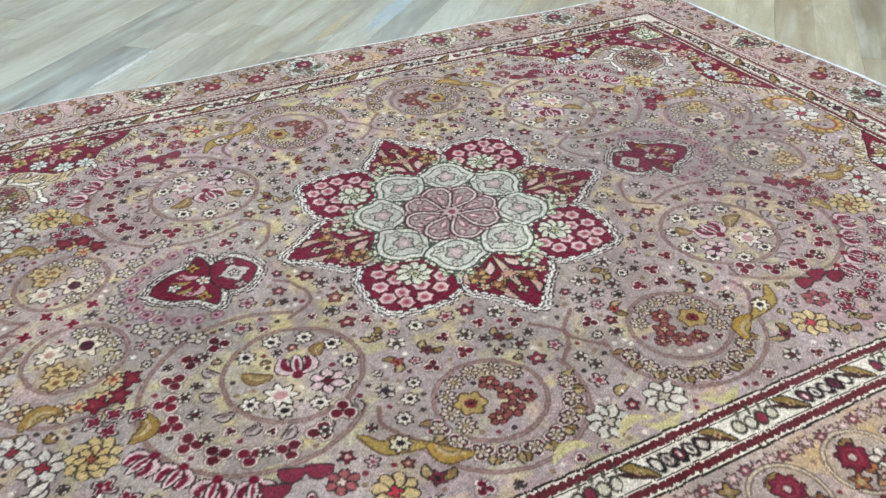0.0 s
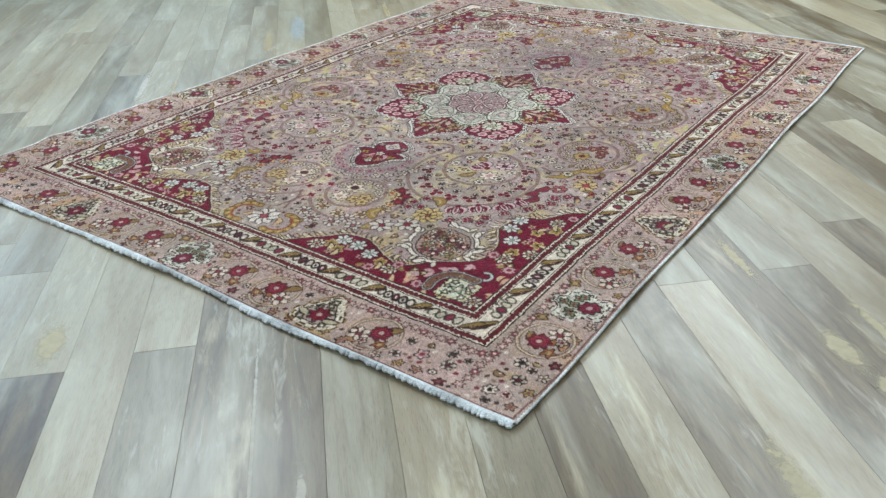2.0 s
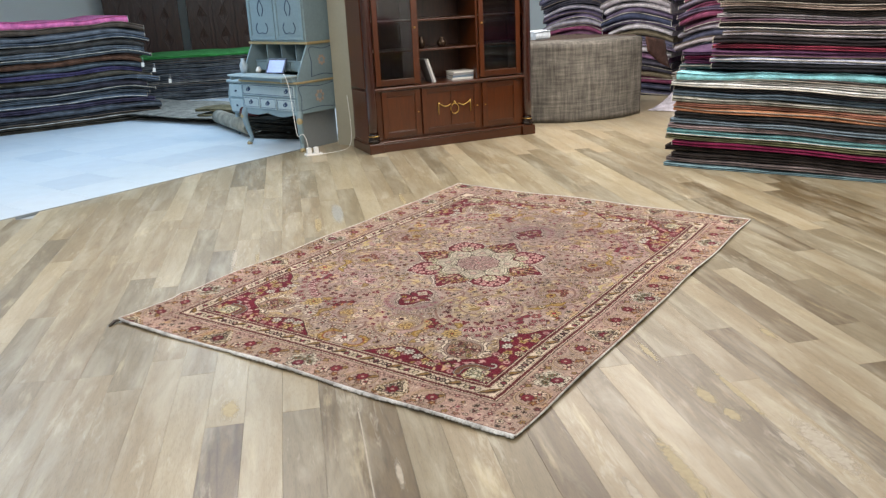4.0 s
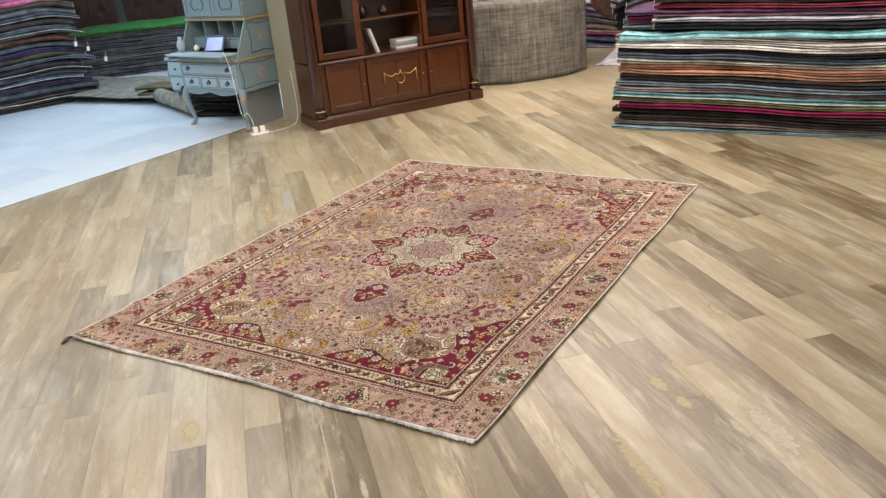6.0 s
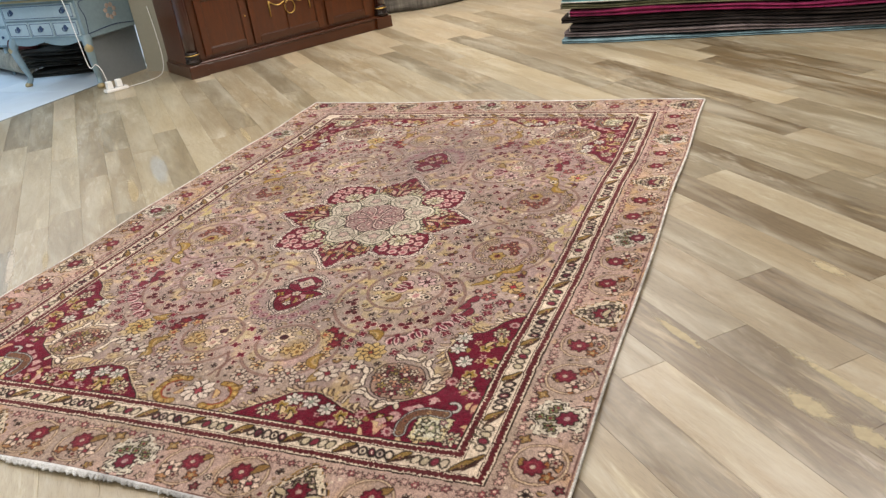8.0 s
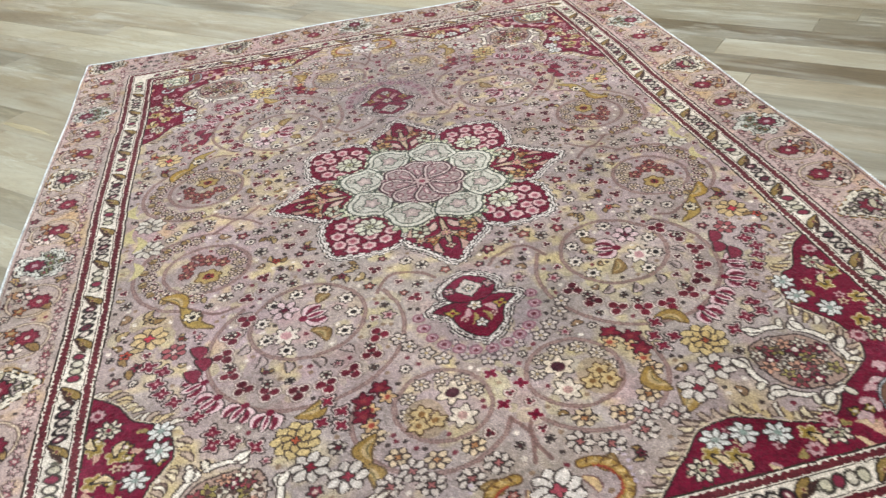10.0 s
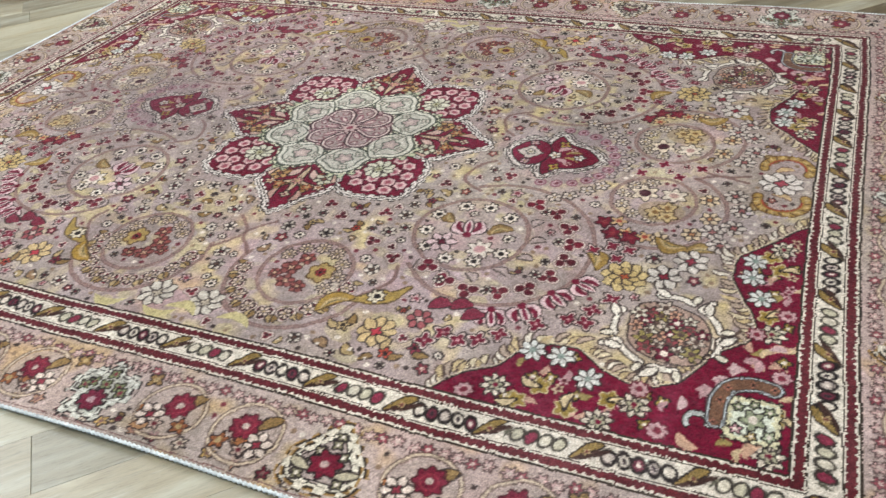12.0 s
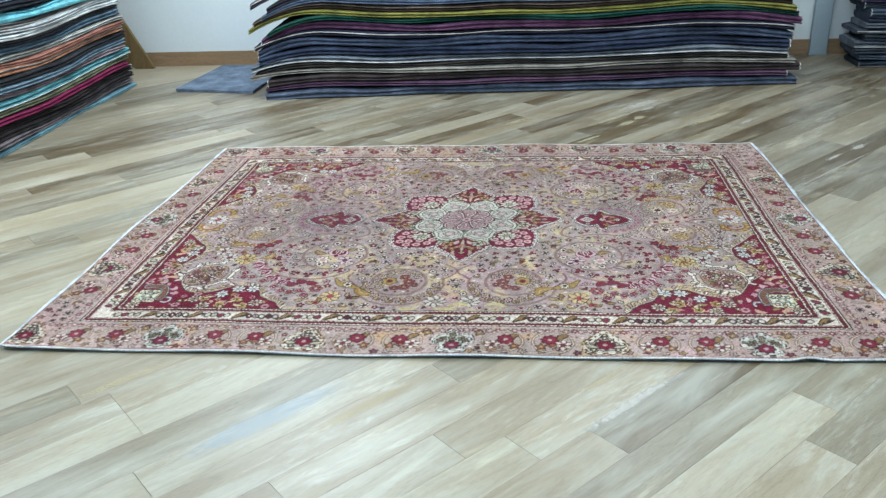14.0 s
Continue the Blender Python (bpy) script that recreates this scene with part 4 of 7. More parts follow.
for k in range(8):
    t = k * math.pi / 4
    at = lambda p, q: (M0[0] + p * math.cos(t) - q * math.sin(t), M0[1] + p * math.sin(t) + q * math.cos(t))
    if k % 2:
        for p, q in ((0.30, 0.075), (0.30, -0.075), (0.345, 0.088), (0.345, -0.088), (0.352, 0.036), (0.352, -0.036), (0.395, 0.062), (0.395, -0.062), (0.398, 0.0), (0.432, 0.026), (0.432, -0.026)):
            bloom(*at(p, q), 0.0240, 6, rgb("b08a8e"), rgb("8a4654"), rgb("3a0a18"), p * 40, 0.16, 0.36)
            ring(*at(p, q), 0.0165, 0.0055, rgb("ccb6b2"))
        petals(*at(0.312, 0.0), 0.050, 9, rgb("c3c6b2"), rgb("6a7058"), t)
        bloom(*at(0.312, 0.0), 0.018, 8, rgb("a9ad90"), OLIVE, DARK, t)
    else:
        leaf(*at(0.26, 0.0), 0.16, 0.010, t, rgb("b0a084"), DARK)
        for w in (-1, 1):
            leaf(*at(0.335, 0.0), 0.075, 0.011, t + 1.25 * w, rgb("b0a084"), DARK, -0.2 * w)
            leaf(*at(0.275, 0.02 * w), 0.07, 0.013, t + 0.9 * w, rgb("bba49a"), DARK, -0.2 * w)
            leaf(*at(0.36, 0.02 * w), 0.06, 0.010, t + 0.35 * w, rgb("8f7030"), DARK, 0.25 * w)
            bloom(*at(0.372, 0.050 * w), 0.019, 5, rgb("8c4f2c"), GOLD, DARK, t)
            bloom(*at(0.305, 0.072 * w), 0.025, 6, (rgb("a9b098"), rgb("9a5a30"))[k // 2 % 2], rgb("7a3a28"), DARK, t)
            bloom(*at(0.268, 0.055 * w), 0.014, 4, rgb("b8a890"), WINE, DARK, t)
            bloom(*at(0.340, 0.085 * w), 0.012, 4, rgb("a89a48"), WINE, DARK, t)
        bloom(*at(0.345, 0.0), 0.019, 6, rgb("b3847c"), GOLD, DARK, t)
        bloom(*at(0.42, 0.0), 0.015, 4, rgb("b5a890"), WINE, DARK, t)
        for w in (-1, 1):
            petals(*at(0.318, 0.078 * w), 0.032, 6, (rgb("b9bda6"), rgb("a8844a"))[(k // 2 + (w > 0)) % 2], rgb("6a3a28"), t)
            leaf(*at(0.285, 0.100 * w), 0.050, 0.010, t + 0.2 * w, rgb("b39a8a"), DARK, 0.2 * w)
            leaf(*at(0.395, 0.035 * w), 0.055, 0.010, t - 0.1 * w, rgb("a98c80"), DARK, 0.2 * w)
            bloom(*at(0.365, 0.085 * w), 0.016, 5, rgb("bda890"), rgb("7a4a2a"), DARK, t)
GREEN_EDGE = rgb("39443a")
for k in range(8):                                        # pale outlines run inwards between the petals
    t = k * math.pi / 4 + math.pi / 8
    for thick, colour in ((0.022, DARK), (0.014, rgb("c9c7c0")), (0.005, rgb("6f6864"))):
        thread([(M0[0] + p * math.cos(t), M0[1] + p * math.sin(t)) for p in (0.24, 0.29, 0.338)], thick, colour)
LOBE = [(0.128, 0.0), (0.142, 0.036), (0.180, 0.076), (0.214, 0.090), (0.242, 0.066), (0.266, 0.052), (0.286, 0.024), (0.290, 0.0)]
for layer in range(2):
    for k in range(8):                                    # a ring of white, three-lobed blossoms with green rims
        t = k * math.pi / 4 + math.pi / 8
        at = lambda p, q: (M0[0] + p * math.cos(t) - q * math.sin(t), M0[1] + p * math.sin(t) + q * math.cos(t))
        line = [at(a, b) for a, b in LOBE] + [at(a, -b) for a, b in LOBE[-2:0:-1]]
        if layer == 0:
            for w in (-1, 0, 1):
                leaf(*at(0.272, 0.008 * w), 0.050, 0.011, t + 0.75 * w, rgb("b3bd9c"), GREEN_EDGE)
            shape(line, ((0.012, GREEN_EDGE * 0.7), (0.007, rgb("ccceb6"))), 5, 0.004)
        else:
            shape(line, ((0.0025, GREEN_EDGE * 0.7), (-0.003, rgb("c3c5b8")), (-0.017, rgb("3f463d")), (-0.0215, rgb("b3b4a9"))), 5)
            for a, b in ((0.188, 0.048), (0.188, -0.048), (0.255, 0.0)):
                bloom(*at(a, b), 0.015, 4, rgb("b4b0a6"), rgb("5d6458"), rgb("5d6458"), t, 0.2, 0.3)
            bloom(*at(0.205, 0.0), 0.030, 5, rgb("a0938f"), rgb("b9aba4"), GREEN_EDGE, t, 0.16, 0.42)
HEART = [(0.026, 0.0), (0.052, 0.024), (0.090, 0.044), (0.124, 0.040), (0.142, 0.016), (0.146, 0.0)]
bloom(*M0, 0.150, 8, rgb("a08c8c"), rgb("a08c8c"), rgb("5a4448"), 0.0, 0.05, 0.1)
for k in range(8):                                        # the rose heart: eight outlined petals, each with three curls
    t = k * math.pi / 4
    at = lambda p, q: (M0[0] + p * math.cos(t) - q * math.sin(t), M0[1] + p * math.sin(t) + q * math.cos(t))
    shape([at(a, b) for a, b in HEART] + [at(a, -b) for a, b in HEART[-2:0:-1]], ((0.0060, rgb("2e1c20")), (0.0, rgb("c6bab4")), (-0.0070, rgb("4a2c34")), (-0.0115, rgb("938684"))), 5)
    for a, b in ((0.082, 0.0), (0.110, 0.019), (0.110, -0.019)):
        ring(*at(a, b), 0.0110, 0.0045, rgb("6a4048"), 1, t, 4.6)
        disc(*at(a, b), 0.005, rgb("c0b0ac"))
    leaf(*at(0.05, 0), 0.04, 0.006, t, rgb("bfb0aa"), rgb("7a4a58"))
    bloom(*[M0[i] + 0.130 * (math.cos, math.sin)[i](t + math.pi / 8) for i in (0, 1)], 0.013, 4, rgb("b5a6a2"), rgb("6d4450"), rgb("5a3a42"), k)
bloom(*M0, 0.034, 8, rgb("b3a29e"), rgb("7a3a4a"), rgb("4f2f38"), 0.0, 0.2, 0.34)

# guard band: two toothed wine stripes with a cream stripe of buds between them
long_side = np.abs(GV) - FV > np.abs(GU) - FU
band = (outside > 0) & (outside < 0.13)
along = np.where(long_side, GU, GV)
tooth = np.abs(((along / 0.0185) % 1) * 2 - 1)
mirror = np.where(outside < 0.065, outside, 0.13 - outside)
dye[band] = rgb("d2cebf") + 0.03 * yellowish[band][:, None]
dye[band & (mirror < 0.0052)] = rgb("2a221a")
wine = band & (mirror > 0.0085 + 0.0060 * tooth) & (mirror < 0.0285 + 0.003 * tooth)
dye[wine] = rgb("501a20") + 0.04 * pinkish[wine][:, None]
dye[band & (mirror > 0.0335) & (mirror < 0.0375)] = rgb("2a221a")
for side in range(4):
    is_long = side < 2
    sgn = 1 if side % 2 else -1
    half = (FU if is_long else FV) + 0.04
    n = int(2 * half / 0.198)
    n += 1 - n % 2
    for k in range(n):
        a = -half + (k + 0.5) * 2 * half / n
        d = (FV if is_long else FU) + 0.065
        put = lambda p, q: (p, sgn * (d + q)) if is_long else (sgn * (d + q), p)
        turn0 = 0.0 if is_long else math.pi / 2
        sl = 0.55 * (sgn if is_long else -sgn)
        # divider: an ochre wedge between two dark slanting leaves
        w = -half / n
        shape([put(a + w - 0.028, -0.024), put(a + w + 0.0, -0.022), put(a + w + 0.030, 0.022), put(a + w + 0.010, 0.012)], ((0.004, DARK), (0, rgb("7c6628"))), 4)
        leaf(*put(a + w - 0.046, -0.018), 0.085, 0.008, turn0 + sl, rgb("33201a"), None)
        bloom(*put(a + w, 0.0), 0.010, 4, GOLD, WINE, None, k)
        m_all = 5 if k % 2 else 4
        for m in range(m_all):
            b = a + (m - (m_all - 1) / 2) * 0.029
            if k % 2:
                tilt = turn0 + math.pi / 2 + 0.3
                disc(*put(b, wob(0.002)), 0.0150, DARK, 1, 1.5, tilt)
                disc(*put(b, 0), 0.0098, (rgb("5a2030"), rgb("cdc9ba"), rgb("b0a79e"))[(m + k) % 3], 1, 1.35, tilt)
                disc(*put(b, 0), 0.004, (CREAM, rgb("2a2024"))[m % 2], 1, 1.9, tilt)
            else:
                tilt = turn0 + math.pi / 2 - 0.3
                disc(*put(b, wob(0.002)), 0.0150, rgb("2a2620"), 1, 1.4, tilt)
                disc(*put(b, 0), 0.0105, (rgb("c3c0ae"), rgb("6f2438"), rgb("b5b49c"))[(m + k) % 3], 1, 1.4, tilt)
                leaf(*put(b + 0.014, -0.016), 0.03, 0.004, turn0 + 1.2, rgb("4a4a3c"), None)

# outer border: palmettes and encircled flowers
for side in range(4):
    is_long = side < 2
    sgn = 1 if side % 2 else -1
    half, deep = (RU, RV) if is_long else (RV, RU)
    inner = (FV if is_long else FU) + 0.13
    mid = (inner + deep) / 2
    put = lambda p, q: (p, sgn * (mid + q)) if is_long else (sgn * (mid + q), p)
    turn0 = (math.pi / 2 if sgn > 0 else -math.pi / 2) if is_long else (0 if sgn > 0 else math.pi)
    period = 0.598 if is_long else 0.612
    along0 = (-0.085 if sgn < 0 else -0.030) if is_long else 0.0
    reach = 3 if is_long else 2
    limit = half - (0.02 if is_long else 0.20)
    for k in range(int(2 * half / 0.033)):                # small rosettes and buds along both edges
        p = -half + 0.017 + 0.033 * k
        if abs(p) > limit:
            continue
        bloom(*put(p + wob(0.006), -0.080 + wob(0.004)), 0.0135, 6, rgb("b09490") if k % 3 else rgb("7a3a44"), rgb("c2b2a8"), rgb("4a3a38"), k)
        if k % 2:
            bloom(*put(p + wob(0.01), 0.078 + wob(0.006)), 0.0155, 5, (PEACH * 0.85, rgb("a5894a"), rgb("b9b0a0"), ROSE * 0.9)[k // 2 % 4], STEM, EDGE, k)
    for j in range(-reach, reach + 1):
        p = along0 + j * period
        if abs(p) > limit + 0.03:
            continue
        for w in (-1, 1):                                 # the encircled flowers on both sides of a palmette
            u = p + w * period * 0.335
            if abs(u) > limit:
                continue
            disc(*put(u, 0.006), 0.070, rgb("a2968d"), 0.75)
            ring(*put(u, 0.005), 0.078, 0.0125, rgb("4a3a34"), 0.8)
            ring(*put(u, 0.005), 0.078, 0.0062, rgb("bdb098"))
            leaf(*put(u - 0.02, -0.01), 0.058, 0.013, turn0 + 2.4, OCHRE, EDGE, 0.1)
            leaf(*put(u + 0.02, 0.03), 0.055, 0.013, turn0 + 0.9 * w, rgb("a07a52"), EDGE, 0.2)
            leaf(*put(u - 0.03 * w, 0.03), 0.05, 0.012, turn0 - 2.0, rgb("8f5a2e"), EDGE, 0.2)
            bloom(*put(u + w * 0.012, -0.012 + wob()), 0.034, 8, rgb("651a2c"), rgb("b3a79c"), rgb("3c1a1e"), w, 0.12, 0.24)
            ring(*put(u + w * 0.012, -0.012), 0.018, 0.005, rgb("7a2a38"))
            petals(*put(u - w * 0.040, 0.026), 0.034, 6, rgb("cfc3b6"), rgb("7a2a38"), 0.4)
            bloom(*put(u + w * 0.046, 0.038), 0.021, 5, rgb("7f4c2a"), GOLD, EDGE, 0.2)
            bloom(*put(u - w * 0.010, 0.048), 0.016, 5, rgb("a8988c"), WINE, EDGE, 0.2)
        # palmettes: crenellated white shields and four-armed ones by turns
        def crenel(points, layers):
            line = smooth_line([put(p + a, b) for a, b in points], 6, True)
            s = window(*put(p, 0), 0.13)
            far = within(s, line)
            x, y = GU[s], GV[s]
            far = far + 0.006 * np.sign(np.sin(x / 0.0075)) * np.sign(np.sin(y / 0.0075)) * (far > -0.012)
            for grow, colour in layers:
                lay(s, far - grow, colour)
        if j % 2:
            crenel([(-0.063, 0.066), (-0.072, 0.018), (-0.042, -0.026), (0, -0.076), (0.042, -0.026), (0.072, 0.018), (0.063, 0.066), (0, 0.076)],
                   ((0.016, rgb("8a6a2c")), (0.011, DARK), (0.006, rgb("c9c6b4")), (-0.011, DARK), (-0.0155, rgb("9a8f88"))))
            for a, b in ((-0.045, 0.03), (0.045, 0.03), (0, -0.032), (-0.026, -0.008), (0.026, -0.008), (0, -0.054), (-0.045, 0.056), (0.045, 0.056)):
                bloom(*put(p + a, b), 0.012, 4, rgb("6f6d54"), CREAM, DARK, 0.5)
            bloom(*put(p, 0.02), 0.036, 7, rgb("5c1022"), rgb("a5928c"), DARK, 0.2, 0.16, 0.26)
            for w in (-1, 1):
                leaf(*put(p + w * 0.03, 0.04), 0.05, 0.010, turn0 - w * 1.9, rgb("a9a58b"), DARK)
        else:
            crenel([(-0.043, 0.076), (-0.034, 0.027), (-0.073, 0.018), (-0.064, -0.040), (-0.03, -0.045), (0, -0.076), (0.03, -0.045), (0.064, -0.040), (0.073, 0.018), (0.034, 0.027), (0.043, 0.076)],
                   ((0.012, DARK), (0.007, rgb("c3c7bc")), (-0.008, DARK), (-0.012, rgb("a9ada2"))))
            bloom(*put(p, 0.036), 0.033, 8, rgb("5f1a2e"), rgb("a08a8e"), DARK, 0.1, 0.12, 0.3)
            for a, b in ((-0.036, -0.012), (0.036, -0.012), (0, -0.045), (-0.05, 0.0), (0.05, 0.0), (0, -0.012)):
                bloom(*put(p + a, b), 0.015, 4, rgb("6a7650"), ROSE, DARK, 0.5)
            for w in (-1, 1):
                bloom(*put(p + w * 0.105, -0.06), 0.020, 4, OCHRE, GOLD, EDGE, 0.4)
# whatever ground is left is strewn with flowers, the larger ones first, then specks
for step, r in ((0.047, 0.0250), (0.036, 0.0200), (0.030, 0.0145), (0.020, 0.0075)):
    for i in range(int(2 * RU / step)):
        for j in range(int(2 * RV / step)):
            u, v = -RU + (i + 0.5 + 0.5 * (j % 2)) * step + wob(step * 0.22), -RV + (j + 0.5) * step + wob(step * 0.22)
            if abs(u) > RU - 0.02 or abs(v) > RV - 0.02 or not untouched(u, v, r + 0.004):
                continue
            if r > 0.01:
                sprig(u, v, r * 0.92, rng.random())
            elif rng.random() < 0.5:
                disc(u, v, r * 0.9, (rgb("5a1a26"), EDGE, CREAM, rgb("7a6650"))[int(rng.integers(4))], 0.9)
edge_line = np.minimum(RU - np.abs(GU), RV - np.abs(GV))
dye[(edge_line < 0.012) & (edge_line > 0.006)] = rgb("6f5450")
# the drawing wanders by a few knots, as hand-knotted work does
gi, gj = np.meshgrid(np.arange(NU), np.arange(NV), indexing="ij")
wi = np.clip(gi + np.rint(cloud(0.03, 31) * 0.7 + cloud(0.30, 32) * 1.0 + rng.normal(0, 0.15, (NU, NV))).astype(int), 0, NU - 1)
off_middle = np.clip(1 - (GV / FV) ** 2, 0, 1) * 0.024 / KNOT
wj = np.clip(gj + np.rint(off_middle + cloud(0.03, 33) * 0.7 + cloud(0.30, 34) * 1.0 + rng.normal(0, 0.15, (NU, NV))).astype(int), 0, NV - 1)
dye = dye[wi, wj]
# the yellows have faded most
yellow = np.clip((np.minimum(dye[..., 0], dye[..., 1]) - dye[..., 2] - 0.05) / 0.2, 0, 1)[..., None] * 0.2
dye = dye * (1 - yellow) + (rgb("93857c") * 0.75 + dye.mean(-1, keepdims=True) * 0.25) * yellow
# wear: pale, abraded knots; one greyed patch by the far pendant, part stain, part painted shade
worn = np.clip(cloud(0.012, 11) * 0.5 + cloud(0.22, 12) * 0.9 - 0.1, 0, 1)[..., None] * 0.14
dye = dye * (1 - worn) + rgb("a19895") * worn
# stained patch, widened and deepened to hold the far pile's darker shading too
grey = np.clip(1.3 - 1.3 * np.hypot((GU - 0.80) / 0.62, (GV + 0.12) / 0.55), 0, 1)[..., None] * 0.62
dye = dye * (1 - grey) + (dye * 0.5 + rgb("6f6264") * 0.42) * grey
dark_ground = np.clip(0.62 - dye.mean(-1) * 1.6, 0, 1)[..., None]
dye = dye * (1 + dark_ground * (cloud(0.02, 41) * 0.22 + cloud(0.007, 42) * 0.2)[..., None])
streak = cloud(0.05, 22)[:, :1] * 0.018 + cloud(0.3, 23) * 0.02          # uneven dye lots run across the rug
dye = dye * 0.95 + rgb("9a8a86") * 0.05
dye = np.clip((dye * np.array([0.950, 0.900, 0.868]) + streak[..., None]) * (1 + rng.normal(0, 0.075, dye.shape[:2]) + cloud(0.008, 21) * 0.09)[..., None], 0.02, 0.9)

fringe_rng = random.Random(17)
RUG_CORNERS = [Vector(c) for c in ((-1.745, -1.250), (-1.778, 1.398), (1.872, 1.416), (1.822, -1.240))]   # the rug is no true rectangle


def on_rug(u, v):
    """Design place to floor place, with the slight wander of hand-woven edges."""
    a, b = (u / RU + 1) / 2, (v / RV + 1) / 2
    p = [sum(w * c[i] for w, c in zip(((1 - a) * (1 - b), (1 - a) * b, a * b, a * (1 - b)), RUG_CORNERS)) for i in (0, 1)]
    x = p[0] + 0.008 * np.sin(3.1 * v + 1.0) * (u / RU) ** 2
    y = p[1] + 0.014 * np.clip(1 - (u / RU) ** 2, 0, 1) * np.clip(v / RV, 0, 2) ** 2 + 0.004 * np.sin(5.0 * u)
    return x, y


def rug_lift(u, v):
    z = 0.0002 + 0.0012 * np.sin(2.3 * u + 1) * np.sin(3.1 * v) + 0.0012
    edge = np.clip((np.abs(v / RV) - 0.93) / 0.07, 0, 1)
    z = z + edge * 0.004 * (1 + np.sin(7.3 * u + 2 * np.sign(v)))
    z = z + 0.012 * np.exp(-((u + 1.36) / 0.05) ** 2) * np.clip((v / RV - 0.95) / 0.05, 0, 1)
    end = np.clip((np.abs(u / RU) - 0.95) / 0.05, 0, 1)
    return z + end * 0.004 * (1 + np.sin(6.0 * v + 1))


area_rug = thing("area_rug", "faded antique hand-knotted rug, mauve field with crimson medallion", "rug")
px, py = on_rug(GU, GV)
pz = rug_lift(GU, GV) + 0.003 + np.clip(rng.normal(0, 0.0008, GU.shape), -0.0016, 0.0016)      # knots cut unevenly
top = np.stack([px, py, pz], -1).reshape(-1, 3)
idx = np.arange(NU * NV).reshape(NU, NV)
quads = np.stack([idx[:-1, :-1], idx[1:, :-1], idx[1:, 1:], idx[:-1, 1:]], -1).reshape(-1, 4)
rim = np.concatenate([idx[:-1, 0], idx[-1, :-1], idx[:0:-1, -1], idx[0, :0:-1]])
low = top[rim].copy()
low[:, 2] = np.maximum(low[:, 2] - 0.009, -0.0075)
n0, nr = len(top), len(rim)
k = np.arange(nr)
skirt = np.stack([rim[k], n0 + k, n0 + (k + 1) % nr, rim[(k + 1) % nr]], -1)
verts, faces = np.vstack([top, low]), np.vstack([quads, skirt])
me = bpy.data.meshes.new("pile_surface")
me.vertices.add(len(verts))
me.vertices.foreach_set("co", verts.astype(np.float32).ravel())
me.loops.add(faces.size)
me.loops.foreach_set("vertex_index", faces.astype(np.int32).ravel())
me.polygons.add(len(faces))
me.polygons.foreach_set("loop_start", np.arange(0, faces.size, 4, dtype=np.int32))
me.polygons.foreach_set("loop_total", np.full(len(faces), 4, np.int32))
me.update(calc_edges=True)
# the skirt's lower edge takes 0.6 of the rim's dye
flat = np.vstack([dye.reshape(-1, 3), dye.reshape(-1, 3)[rim] * 0.6])
flat = np.where(flat <= 0.04045, flat / 12.92, ((flat + 0.055) / 1.055) ** 2.4)
layer = me.attributes.new("dye", "FLOAT_COLOR", "POINT")
layer.data.foreach_set("color", np.hstack([flat, np.ones((len(flat), 1))]).astype(np.float32).ravel())
me.shade_smooth()
me.materials.append(PILE)
pile = new("pile_surface", me)
pile.parent = area_rug

WHITE_YARN = wool("white_yarn", "b7babb", 300)
CORD_YARN = wool("cord_yarn", "b4b3ae", 120)
GREY_YARN = wool("grey_yarn", "5a5654", 300)
for sv in (-1, 1):                                    # overcast cords along both long sides
    bm = bmesh.new()
    us = np.linspace(-RU, RU, 900)
    pts, rad = [], []
    for i, u in enumerate(us):
        x, y = on_rug(u, sv * (RV + 0.003))
        pts.append((x, y, float(rug_lift(u, sv * RV)) + 0.001))
        rad.append(0.0042 + 0.0018 * math.sin(i * 2.1))
    part("side_cord", tube(pts, rad, 7), CORD_YARN, area_rug, "white overcast cord along the long edge", True)
for su in (-1, 1):                                    # flat-woven ends with a cut white fringe
    rows = []
    bm = bmesh.new()
    vs = np.linspace(-RV, RV, 500)
    for v in vs:
        w = 0.013 + 0.004 * math.sin(v * 9) + fringe_rng.uniform(-0.006, 0.006)
        x0, y0 = on_rug(su * (RU - 0.004), v)
        x1, y1 = on_rug(su * (RU + w), v)
        z = float(rug_lift(su * RU, v))
        rows.append([bm.verts.new(c) for c in ((x0, y0, z + 0.0042), ((x0 + x1) / 2, (y0 + y1) / 2, z + 0.005), (x1, y1, z - 0.001), (x1, y1, max(z - 0.006, -0.0075)), (x0, y0, max(z - 0.006, -0.0075)))])
    for a, b in zip(rows[:-1], rows[1:]):
        for i in range(5):
            bm.faces.new((a[i], a[(i + 1) % 5], b[(i + 1) % 5], b[i]))
    bmesh.ops.recalc_face_normals(bm, faces=bm.faces[:])
    part("end_fringe", bm, WHITE_YARN, area_rug, "short cut white fringe")
bm = tube([(*on_rug(-RU + 0.01, RV - 0.004), 0.004), (*on_rug(-RU - 0.03, RV + 0.004), 0.006), (*on_rug(-RU - 0.075, RV - 0.012), -0.002)], [0.006, 0.010, 0.008], 8)
part("corner_tassel", bm, GREY_YARN, area_rug, "grey loose end of the corner cord", True)




